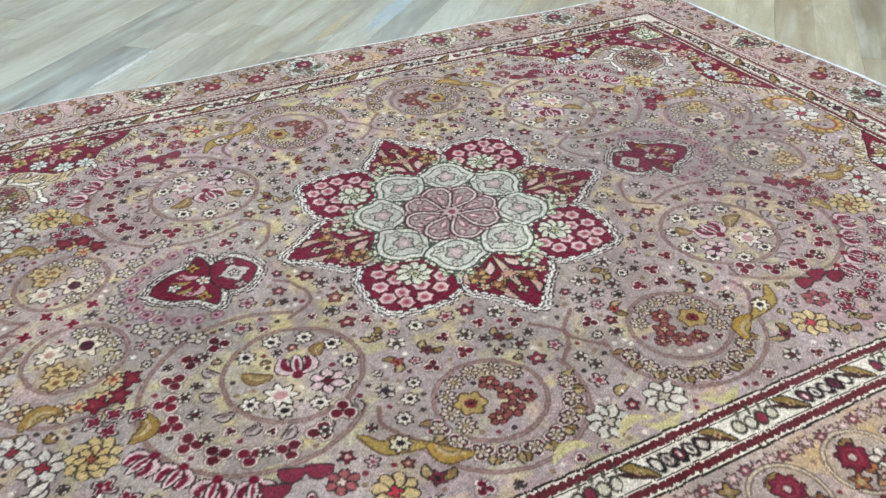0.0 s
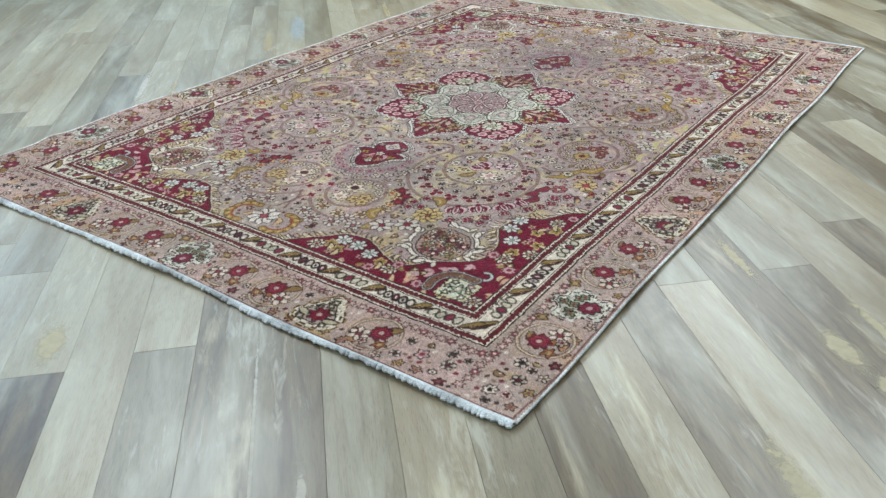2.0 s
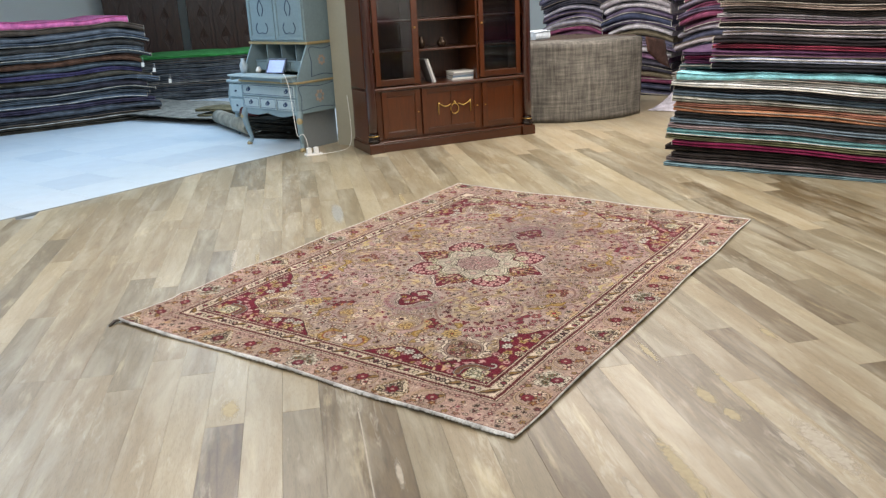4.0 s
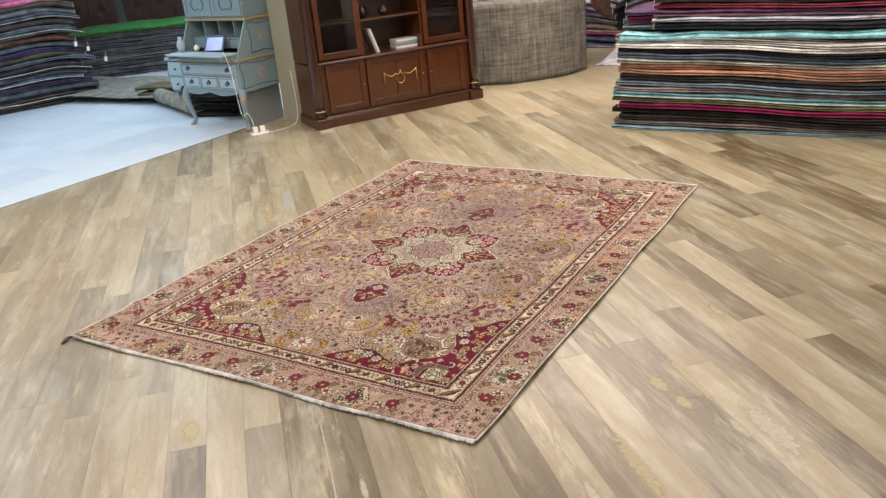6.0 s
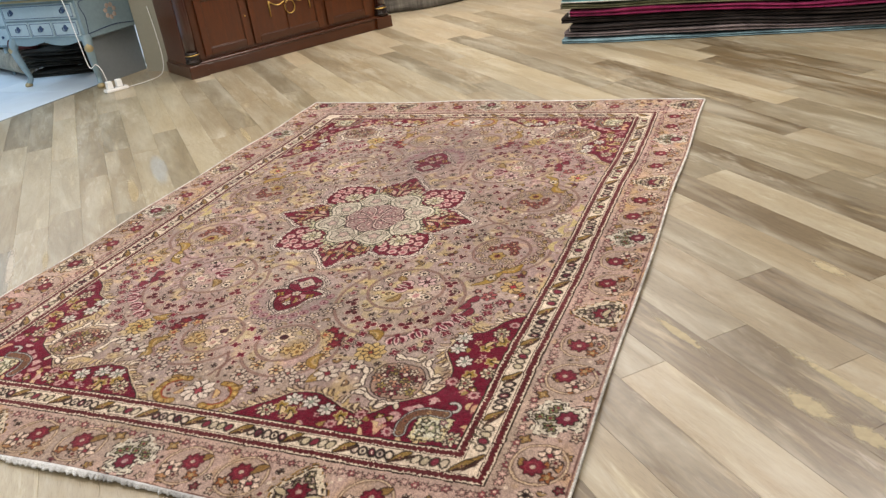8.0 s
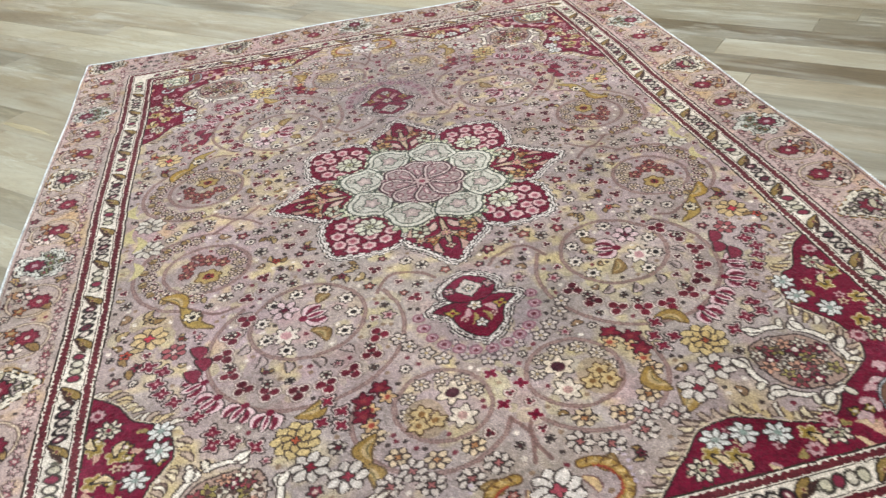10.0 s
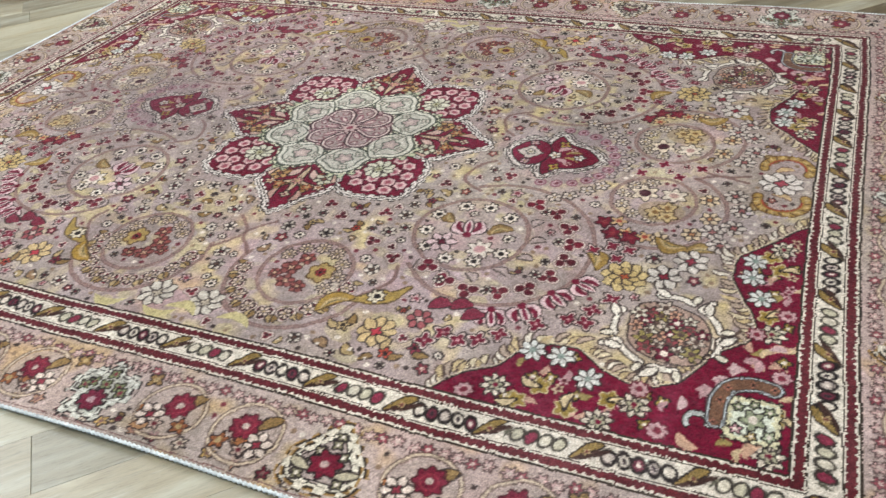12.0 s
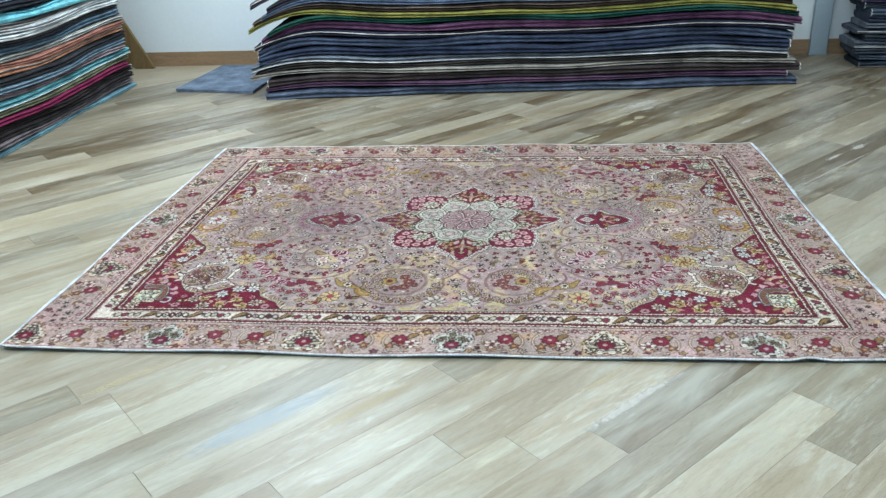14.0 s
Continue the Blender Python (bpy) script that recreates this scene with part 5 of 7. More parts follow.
# ---- stacks of folded rugs ----
def folded_rug(length, depth, thick, colour, seed, wave, ends=(0.0, 0.0), set_back=0.0, droop=(0.0, 0.0)):
    """One rug folded in two: a soft slab along x whose open edges show two layers. wave(x) is the height of what it lies on."""
    r = random.Random(seed)
    bm = bmesh.new()
    x0, x1 = -ends[0], length + ends[1]
    n = max(14, int(length / 0.075))
    ph, amp = [r.uniform(0, 6.28) for _ in range(4)], r.uniform(0.006, 0.020)
    h, rows = thick, []
    for i in range(n + 1):
        x = x0 + (x1 - x0) * i / n
        e = min(i, n - i) / 2.0
        k = 1.0 if e >= 1 else 0.72 + 0.28 * e
        y = set_back + amp * (math.sin(2.1 * x + ph[0]) + 0.5 * math.sin(5.3 * x + ph[1])) + r.uniform(-0.002, 0.002)
        b = wave(x) - droop[0] * max(0, 1 - (x - x0) / 0.55) ** 2 - droop[1] * max(0, 1 - (x1 - x) / 0.55) ** 2
        t = h * (1 + 0.10 * math.sin(3.7 * x + ph[2]) + 0.10 * math.sin(8.3 * x + ph[3]) - 0.04)
        m = t * (0.90 if thick > 0.075 else 0.46 + 0.06 * math.sin(4 * x + ph[3]))
        g = min(0.042, t * 0.8)
        prof = [(y + g + 0.05, b + t * 0.03), (y + 0.026, b + m * 0.08), (y + 0.008, b + m * 0.26), (y, b + m * 0.52), (y + 0.007, b + m * 0.78), (y + 0.024, b + m * 0.96), (y + 0.024, b + m + (t - m) * 0.06), (y + 0.008, b + m + (t - m) * 0.24), (y + 0.001, b + m + (t - m) * 0.50), (y + 0.012, b + m + (t - m) * 0.78),
                (y + 0.034, b + t * 0.955), (y + 0.13, b + t), (y + depth * k - 0.05, b + t), (y + depth * k, b + t * 0.8), (y + depth * k, b + t * 0.2), (y + depth * k - 0.04, b)]
        rows.append([bm.verts.new((x, p, q)) for p, q in prof])
    w = len(rows[0])
    for a, b in zip(rows[:-1], rows[1:]):
        for k in range(w):
            bm.faces.new((a[k], b[k], b[(k + 1) % w], a[(k + 1) % w]))
    bm.faces.new(rows[0])
    bm.faces.new(rows[-1][::-1])
    cord = [(v[3].co + v[2].co) / 2 for v in rows] if r.random() < 0.5 else [(v[7].co + v[8].co) / 2 for v in rows]
    hems = [[v.co.copy() for v in row[1:11]] for row in (rows[0], rows[-1])]
    bmesh.ops.recalc_face_normals(bm, faces=bm.faces[:])
    return bm, cord, hems


def hue_word(h):
    c = [int(h[i:i + 2], 16) for i in (0, 2, 4)]
    hi, lo = max(c), min(c)
    if hi < 60:
        return "near-black"
    if hi - lo < 22:
        return "charcoal grey" if hi < 100 else "grey" if hi < 165 else "off-white"
    if c[0] == hi:
        return ("crimson" if c[2] > c[1] else "rust-brown") if c[0] > 110 and lo < 100 else "brown" if hi < 150 else "beige"
    if c[1] == hi:
        return "green" if c[0] < c[1] - 15 else "olive"
    return "purple" if c[0] > c[1] + 6 else "slate blue"


def rug_stack(group, m, length, depth, colours, thick, seed, wavy=0.012, jitter=0.05, base=0.0, set_back=0.0, sag=(0.0, 0.0), where="in a tall stack", ramped=0.012, corded=0.3, vary=0.21, ragged=0.0, hemmed=0.45):
    """Folded rugs one upon another; every rug is a thing. Local x runs along the open face, y into the stack."""
    r = random.Random(seed)
    ph = [r.uniform(0, 6.28) for _ in range(6)]
    total = len(colours)
    z = base
    for i, c in enumerate(colours):
        t = thick * r.uniform(1 - vary, 1 + vary)
        up = min(1.0, (i + 2) / 12)

        def wave(x, z=z, up=up):
            return z + wavy * up * (math.sin(1.7 * x + ph[0]) + 0.6 * math.sin(3.9 * x + ph[1]) + 0.8 * math.sin(0.9 * x + ph[2]) + 2.0) if z > 0.001 else z
        ends = (r.uniform(-jitter - ragged, jitter) - ramped * i * 0.3, r.uniform(-jitter, jitter) - ramped * i * 0.3)
        bm, cord, hems = folded_rug(length, depth, t, c, seed * 100 + i, wave, ends, set_back + ramped * i * 0.35 + r.uniform(-0.012, 0.016), (sag[0] * up, sag[1] * up))
        ob = part("folded_rug", bm, wool_of(c), None, "", False)
        ob.matrix_basis = m
        if r.random() < corded:
            part("side_cord", tube([(p.x, p.y - 0.003, p.z) for p in cord], 0.0055, 5), wool_of(r.choice(("aaa69b", "8a857c", "bdbdb8", "6a5e54"))), ob, "pale overcast edge cord", True)
        for hem, way in zip(hems, (-1, 1)):
            if r.random() < hemmed:
                part("end_hem", tube([(p.x + way * 0.003, p.y - 0.002, p.z) for p in hem], 0.0045, 5), wool_of(r.choice(("aaa69b", "8a857c", "bdbdb8"))), ob, "pale overcast end hem", True)
        tagged(ob, "%s folded wool rug %s" % (hue_word(c), where), "rug", group)
        z += t
    return z


FL = -0.008
PILE_A = "6e8b94 685f5f 2c2726 2a2422 702042 616149 639399 87797b 6b7b87 2a2a2c ae7b5d 946656 8e8e84 51616e 1f1e22 cccecc a9a9a6 56514f 84c2cc".split()
PILE_A2 = "22242a 969db3 573854 7d3143 282428 a9a6ae 262628 705666 848084 302c2a 968880 332e2c 7d6f68 a39790".split()
face_west = pose(3.415, -0.01, FL, 0, 0, -90)
top = rug_stack("wide rug stack with turquoise rug", face_west, 3.28, 1.15, PILE_A[:-1], 0.0445, 3, 0.018, 0.045, where="in the wide stack by the rug", ramped=0.006, corded=0.2, vary=0.3)
top = rug_stack("wide rug stack with turquoise rug", face_west @ pose(0.06, 0.02, 0), 3.18, 1.12, PILE_A[-1:], 0.098, 5, 0.013, 0.01, base=top - 0.004, where="lying uppermost on the wide stack")
rug_stack("upper tier of the wide rug stack", face_west @ pose(0.40, 0.05, 0), 2.82, 1.5, PILE_A2, 0.05, 4, 0.018, 0.05, base=top + 0.012, where="on the wide stack's upper tier", ramped=0.006, corded=0.4, vary=0.3)
rug_stack("loose rugs beside the upper tier", face_west @ pose(0.05, 0.16, 0), 0.46, 0.9, "3a4a4c 5a3050 6a1c40 4a3650".split(), 0.045, 6, 0.02, 0.03, base=top + 0.01, where="crumpled on the turquoise rug", ramped=0.02, vary=0.3)
PILE_B = "4c5260 573f52 3a3230 8a8478 38322e 666a70 2e3446 434a5c 2a2838 563850 1f4236 7c7836 3c3028 5a6478 302e34 4c4450 2c2a2c 6a6058 3a3e46 524a44 40444f 7a4a58".split()
rug_stack("long rug stack against the white wall", pose(-2.49, -2.90, FL, 0, 0, 3.46) @ pose(4.53, 0, 0, 0, 0, 180), 4.53, 1.12, PILE_B, 0.0555, 8, 0.022, 0.07, ragged=0.05, sag=(0.13, 0.03), where="in the long stack against the wall", ramped=0.014, vary=0.35, corded=0.12)
PILE_C = "353c44 4c555f 3e4248 5a5f66 31363d 484c56 5f6369 383d4c 515a66 424851 4c3e5a 444a51 585b62 3a3e45".split()
rug_stack("grey rug stack at the wall's end", pose(-3.17, -3.47, FL, 0, 0, 180), 2.2, 0.55, PILE_C, 0.05, 9, 0.012, 0.05, where="in a stack at the wall")
PILE_D = "3a362e 47423a 2a2c30 4a5058 3a3648 4c5662 4e565e 3a4046 34323a 565f6a 46423a 3d3856 4a5258 50382c 454b50 5c636a 3c3a38 4e5660 5a5f66 4a4038".split()
left_m = pose(0.95, 9.52, FL, 0, 0, -21.1)
top = rug_stack("tall rug stack with pink rug", left_m, 3.0, 2.0, PILE_D, 0.0705, 12, 0.016, 0.14, sag=(0.0, 0.08), where="in the tall stack on the tiles", vary=0.35, ramped=0.0)
rug_stack("tall rug stack with pink rug", left_m @ pose(0.1, 0.05, 0), 2.7, 1.9, ["c86a98"], 0.13, 13, 0.03, 0.02, base=top - 0.005, where="on top of the tall stack")
PILE_E = "4d5358 5a5f62 62666a 4a4e54 585c60 6a6c6e 50545a 5e6266 4c5056 64686a 565a5e 6c6c6a".split()
green_m = pose(4.75, 10.2, FL, 0, 0, -44)
top = rug_stack("low grey rug stack with green rug", green_m, 3.0, 1.6, PILE_E, 0.062, 15, 0.008, 0.05, where="in the low stack behind the desk")
rug_stack("low grey rug stack with green rug", green_m, 2.95, 1.55, ["2f7a3a"], 0.05, 16, 0.008, 0.02, base=top, where="spread over the low grey stack")
back_rng = random.Random(33)
PILE_F = "4c4458 7a7086 5c5268 b5b1b6 42485e 80607a 6a7280 9a949a 4c4854 78405a a49ea4 5a5a6e 403e48 827c8e 64465a 8e8a94 484c60 686050 8e8658 4a4642".split()
for k, (x, y) in enumerate(((7.6, 1.35), (7.7, 0.15), (8.1, 2.75), (8.4, 4.0), (7.7, -1.1))):
    shades = [back_rng.choice(PILE_F) for _ in range(21)]
    rug_stack("folded rug shelf stack", pose(x, y, FL, 0, 0, -90), 1.12, 1.4, shades, 0.082, 40 + k, 0.026, 0.07, sag=(0.12, 0.10), where="in a stack at the back", ramped=0.0)


# ---- loose textiles ----
def slab(corners, z0, z1, seed, n=16, wave=0.004):
    """A limp flat piece between four floor corners."""
    r = random.Random(seed)
    ph = [r.uniform(0, 6.28) for _ in range(3)]
    bm = bmesh.new()
    a, b, c, d = [Vector(p) for p in corners]
    tops, bots = [], []
    for i in range(n + 1):
        for j in range(n + 1):
            u, v = i / n, j / n
            p = (a * (1 - u) + b * u) * (1 - v) + (d * (1 - u) + c * u) * v
            e = min(i, j, n - i, n - j) / 2
            hgt = wave * (math.sin(5 * p.x + ph[0]) * math.sin(4 * p.y + ph[1]) + 1)
            tops.append(bm.verts.new((p.x, p.y, z1 + hgt - (0.006 if e == 0 else 0))))
            bots.append(bm.verts.new((p.x, p.y, z0)))
    at = lambda g, i, j: g[i * (n + 1) + j]
    for i in range(n):
        for j in range(n):
            bm.faces.new((at(tops, i, j), at(tops, i + 1, j), at(tops, i + 1, j + 1), at(tops, i, j + 1)))
            bm.faces.new((at(bots, i, j + 1), at(bots, i + 1, j + 1), at(bots, i + 1, j), at(bots, i, j)))
        for g in ((i, 0, i + 1, 0), (i + 1, n, i, n), (0, i + 1, 0, i), (n, i, n, i + 1)):
            bm.faces.new((at(tops, g[0], g[1]), at(bots, g[0], g[1]), at(bots, g[2], g[3]), at(tops, g[2], g[3])))
    bmesh.ops.recalc_face_normals(bm, faces=bm.faces[:])
    return bm


tagged(part("floor_mat", slab([(2.90, -2.98), (2.81, -3.98), (2.08, -3.95), (2.14, -2.85)], FL, 0.022, 3), wool_of("636c7a")), "slate-blue low-pile mat lying flat by the wall", "mat")


def hanging_rug(path, z_low, z_top, over, mat, name, label):
    """A rug that hangs down from an edge along a curved line and lies back over the top."""
    bm = bmesh.new()
    n, t = len(path), 0.014
    r = random.Random(2)
    rows = []
    for i, (x, y) in enumerate(path):
        a, b = path[max(i - 1, 0)], path[min(i + 1, n - 1)]
        d = Vector((b[0] - a[0], b[1] - a[1])).normalized()
        nx, ny = d.y, -d.x                                 # outwards
        row = []
        for j in range(19):
            z = z_low + (z_top - 0.03 - z_low) * j / 18
            o = 0.012 * math.sin(i * 0.55 + 1.2) * (1 - j / 18) + 0.004 * math.sin(j * 0.9 + i * 0.3)
            row.append((x + nx * o, y + ny * o, z))
        for j in range(1, 6):
            w = j / 5 * math.pi / 2
            row.append((x - nx * 0.03 * math.sin(w), y - ny * 0.03 * math.sin(w), z_top - 0.03 + 0.03 * math.sin(w)))
        for j in range(1, 8):
            row.append((x - nx * (0.03 + over * j / 7), y - ny * (0.03 + over * j / 7), z_top))
        rows.append(row)
    front = [[bm.verts.new(p) for p in row] for row in rows]
    for a, b in zip(front[:-1], front[1:]):
        for k in range(len(a) - 1):
            bm.faces.new((a[k], b[k], b[k + 1], a[k + 1]))
    bmesh.ops.recalc_face_normals(bm, faces=bm.faces[:])
    bmesh.ops.solidify(bm, geom=bm.faces[:], thickness=t)
    return tagged(part(name, bm, mat, None, "", True), label, "rug")


DISTRESSED, dn, dl, db = material("distressed_grey_weave", 0.95)
dco = dn.new("ShaderNodeTexCoord")
dmp = dn.new("ShaderNodeMapping")
dmp.inputs["Scale"].default_value = (8, 8, 7)
dl.new(dco.outputs["Object"], dmp.inputs[0])
up = dn.new("ShaderNodeMapping")
up.inputs["Scale"].default_value = (26.0, 26.0, 2.2)
across = dn.new("ShaderNodeMapping")
across.inputs["Scale"].default_value = (3.0, 3.0, 34.0)
for q in (up, across):
    dl.new(dco.outputs["Object"], q.inputs[0])
d1, d2 = node(dn, "ShaderNodeTexNoise", Scale=1.0, Detail=5.0, Roughness=0.7), node(dn, "ShaderNodeTexNoise", Scale=1.0, Detail=4.0, Roughness=0.7)
d3, d4 = node(dn, "ShaderNodeTexNoise", Scale=160.0, Detail=2.0), node(dn, "ShaderNodeTexVoronoi", Scale=5.0)
d4.distance = "CHEBYCHEV"
for q, v in ((d1, up), (d2, across)):
    dl.new(v.outputs[0], q.inputs["Vector"])
for q in (d3, d4):
    dl.new(dco.outputs["Object"], q.inputs["Vector"])
dr = ramp(dn, [(0.30, lin("3c3a37")), (0.46, lin("63605b")), (0.58, lin("7c7871")), (0.72, lin("a39e95"))])
dl.new(mixed(dn, dl, "MIX", 0.45, d1.outputs[0], d2.outputs[0]), dr.inputs[0])
dr2 = ramp(dn, [(0.05, (0.68, 0.68, 0.68)), (0.35, (1.05, 1.05, 1.05))])
dl.new(d4.outputs["Distance"], dr2.inputs[0])
dl.new(mixed(dn, dl, "MULTIPLY", 0.6, dr.outputs[0], dr2.outputs[0]), db.inputs["Base Color"])
db.inputs["Specular IOR Level"].default_value = 0.1
bumped(dn, dl, db, d3.outputs[0], 0.5, 0.006)
arc = [tuple(p)[:2] for p in arc_points([(5.0, 2.95, 0), (5.17, 2.50, 0), (5.35, 2.08, 0), (5.62, 1.76, 0), (5.98, 1.55, 0), (6.40, 1.44, 0)], 6)]
hanging_rug(arc, FL + 0.012, 1.02, 0.5, DISTRESSED, "hanging_rug", "grey distressed rug hanging over a low display block")
drum = bmesh.new()
ring_pts = [(x + 0.05 * 0.8, y + 0.05 * 0.5) for x, y in arc] + [(7.0, 1.75), (7.0, 2.95)]
lo = [drum.verts.new((x + 0.03, y + 0.05, FL)) for x, y in ring_pts]
hi = [drum.verts.new((x + 0.03, y + 0.05, 1.000)) for x, y in ring_pts]
drum.faces.new(lo[::-1]), drum.faces.new(hi)
for i in range(len(lo)):
    drum.faces.new((lo[i], lo[(i + 1) % len(lo)], hi[(i + 1) % len(lo)], hi[i]))
bmesh.ops.recalc_face_normals(drum, faces=drum.faces[:])
tagged(part("display_block", drum, wool_of("4a3d36")), "low curved display block covered in brown cloth", "display stand")
for x, y, w, hgt, c, lab in ((5.40, 2.90, 0.24, 0.10, "3a1414", "small dark red folded cloth on the display block"), (5.60, 2.62, 0.22, 0.13, "c3ccd6", "small blue-white folded cloth on the display block")):
    ob = tagged(part("folded_cloth", folded_rug(w, 0.3, hgt, c, int(x * 100), lambda q: 0.0)[0], wool_of(c)), lab, "cloth")
    ob.matrix_basis = pose(x, y, 1.022, 0, 0, -35)
bm = bmesh.new()
cl = []
for i in range(9):
    u = i / 8
    top_p, low_p = Vector((6.47 + 0.62 * u, 1.425 - 0.02 * u, 1.012 - 0.10 * u)), Vector((6.50 + 0.70 * u, 1.395 - 0.05 * u, 0.50 + 0.02 * u))
    cl.append([bm.verts.new(top_p.lerp(low_p, j / 6 * (0.35 + 0.65 * u)) + Vector((0, 0.008 * math.sin(j + 4 * u), 0))) for j in range(7)])
for a, b in zip(cl[:-1], cl[1:]):
    for k in range(6):
        bm.faces.new((a[k], a[k + 1], b[k + 1], b[k]))
bmesh.ops.recalc_face_normals(bm, faces=bm.faces[:])
bmesh.ops.solidify(bm, geom=bm.faces[:], thickness=0.012)
tagged(part("hanging_cloth", bm, wool_of("4a342e"), None, "", True), "brown cloth hanging over the display block's end", "cloth")
# a pale rug sliding off the stack at the back
sheet = bmesh.new()
cols = []
for i in range(13):
    u = i / 12
    cols.append([])
    for j in range(11):
        v = j / 10
        y = 1.42 - 1.35 * u
        top_z = 0.85 * u ** 0.65
        x = 6.62 + 0.10 * u + 0.62 * v
        z = FL + 0.006 + top_z * (v ** 1.1) + 0.012 * math.sin(7 * u + 3 * v) * v
        cols[-1].append(sheet.verts.new((x, y, z)))
for a, b in zip(cols[:-1], cols[1:]):
    for k in range(10):
        sheet.faces.new((a[k], b[k], b[k + 1], a[k + 1]))
bmesh.ops.recalc_face_normals(sheet, faces=sheet.faces[:])
bmesh.ops.solidify(sheet, geom=sheet.faces[:], thickness=0.01)
tagged(part("pale_rug", sheet, wool_of("b9b6c2"), None, "", True), "pale lilac patterned rug sliding off a stack", "rug")


# ---- furniture ----
def framed_panel(name, x0, x1, z0, z1, y, parent, mat, rail_mat, stile_w=0.06, label=""):
    """A door: stiles and rails round a sunk, bevelled panel; front at y, facing -y."""
    door = part(name, box(x0, x0 + stile_w, y, y + 0.025, z0, z1, 0.003), mat, parent, label)
    bm = box(x1 - stile_w, x1, y, y + 0.025, z0, z1, 0.003)
    part("stile", bm, mat, door)
    for a, b in ((z0, z0 + stile_w), (z1 - stile_w, z1)):
        part("rail", box(x0 + stile_w, x1 - stile_w, y + 0.001, y + 0.025, a, b, 0.003), rail_mat, door)
    part("panel", box(x0 + stile_w, x1 - stile_w, y + 0.012, y + 0.022, z0 + stile_w, z1 - stile_w, 0.002), mat, door)
    bead = bmesh.new()
    for a in ((x0 + stile_w, x0 + stile_w + 0.008, z0 + stile_w, z1 - stile_w), (x1 - stile_w - 0.008, x1 - stile_w, z0 + stile_w, z1 - stile_w), (x0 + stile_w, x1 - stile_w, z0 + stile_w, z0 + stile_w + 0.008), (x0 + stile_w, x1 - stile_w, z1 - stile_w - 0.008, z1 - stile_w)):
        box(a[0], a[1], y + 0.006, y + 0.014, a[2], a[3], 0.002, bead)
    part("bead", bead, rail_mat, door)
    return door


def bookcase(m):
    W, D, LEDGE, TOP = 2.15, 0.59, 0.725, 2.35
    case = thing("bookcase", "polished mahogany bookcase with brass mounts and glazed doors", "bookcase", m)
    part("plinth", box(0.0, W, 0.02, D, 0.0, 0.10, 0.006), MAHOGANY_SIDE, case)
    for x in (0.0, W - 0.17):
        part("plinth_block", box(x - 0.002, x + 0.172, -0.012, 0.16, 0.0, 0.112, 0.006), MAHOGANY_SIDE, case)
    part("plinth_moulding", box(0.012, W - 0.012, 0.012, D - 0.01, 0.10, 0.125, 0.008), MAHOGANY_SIDE, case)
    part("carcass", box(0.018, W - 0.018, 0.075, D - 0.02, 0.125, LEDGE - 0.03, 0.003), MAHOGANY, case)
    part("ledge", box(0.10, W - 0.10, 0.022, D - 0.02, LEDGE - 0.036, LEDGE, 0.014), MAHOGANY_SIDE, case)
    for x0, x1 in ((0.20, 0.665), (0.69, 1.42), (1.47, 1.95)):
        d = framed_panel("lower_door", x0, x1, 0.155, LEDGE - 0.045, 0.048, case, MAHOGANY, MAHOGANY_SIDE, 0.06)
        k = tube([(x1 - 0.03 if x0 < 1 else x0 + 0.03, 0.050, 0.42), (x1 - 0.03 if x0 < 1 else x0 + 0.03, 0.036, 0.42)], [0.006, 0.009], 10)
        part("keyhole_plate", k, BRASS, d, "small brass key plate", True)
    # brass swag and wreath on the middle door
    c = (1.10, 0.052, 0.44)
    mount = part("wreath", tube([(c[0] + 0.050 * math.sin(6.2832 * k / 24), c[1], c[2] - 0.03 + 0.060 * math.cos(6.2832 * k / 24)) for k in range(25)], [0.0052 + 0.0016 * (k % 2) for k in range(25)], 8), BRASS, case, "cast brass wreath", True)
    for w in (-1, 1):
        part("swag", tube(arc_points([(c[0] + w * 0.045, c[1], c[2] + 0.03), (c[0] + w * 0.12, c[1], c[2] + 0.005), (c[0] + w * 0.205, c[1], c[2] + 0.05)]), [0.004] + [0.0048, 0.0066] * 5 + [0.006, 0.005], 8), BRASS, mount, "", True)
        part("tassel", tube([(c[0] + w * 0.205, c[1], c[2] + 0.06), (c[0] + w * 0.207, c[1], c[2] + 0.02), (c[0] + w * 0.207, c[1], c[2] - 0.05), (c[0] + w * 0.207, c[1], c[2] - 0.085)], [0.005, 0.008, 0.0055, 0.004], 8), BRASS, mount, "", True)
    part("meeting_bead", box(1.052, 1.060, 0.044, 0.05, 0.21, LEDGE - 0.10, 0.002), MAHOGANY_SIDE, case)
    bm = turned([(0.008, -0.014), (0.015, 0.0), (0.008, 0.014)], 10, None, (c[0], c[1], c[2] + 0.045))
    part("rosette", bm, BRASS, mount, "", True)
    # columns at both front corners
    for x in (0.075, W - 0.075):
        col = part("column", turned([(0.052, 0.20), (0.056, 0.40), (0.054, 0.9), (0.050, 1.6), (0.047, TOP - 0.17)], 20, None, (x, 0.055, 0)), MAHOGANY_COLUMN, case, "", True)
        part("column_base", turned([(0.070, 0.125), (0.072, 0.145), (0.060, 0.158), (0.066, 0.175), (0.056, 0.195), (0.060, 0.21), (0.046, 0.23)], 20, None, (x, 0.055, 0)), plain("ebonised", "1d120d", 0.25), col, "black turned base with brass rings", True)
        part("brass_ring", turned([(0.057, 0.190), (0.063, 0.197), (0.057, 0.204)], 20, None, (x, 0.055, 0)), BRASS, col, "", True)
        part("capital", turned([(0.030, TOP - 0.17), (0.046, TOP - 0.15), (0.046, TOP - 0.12)], 20, None, (x, 0.055, 0)), MAHOGANY, col, "", True)
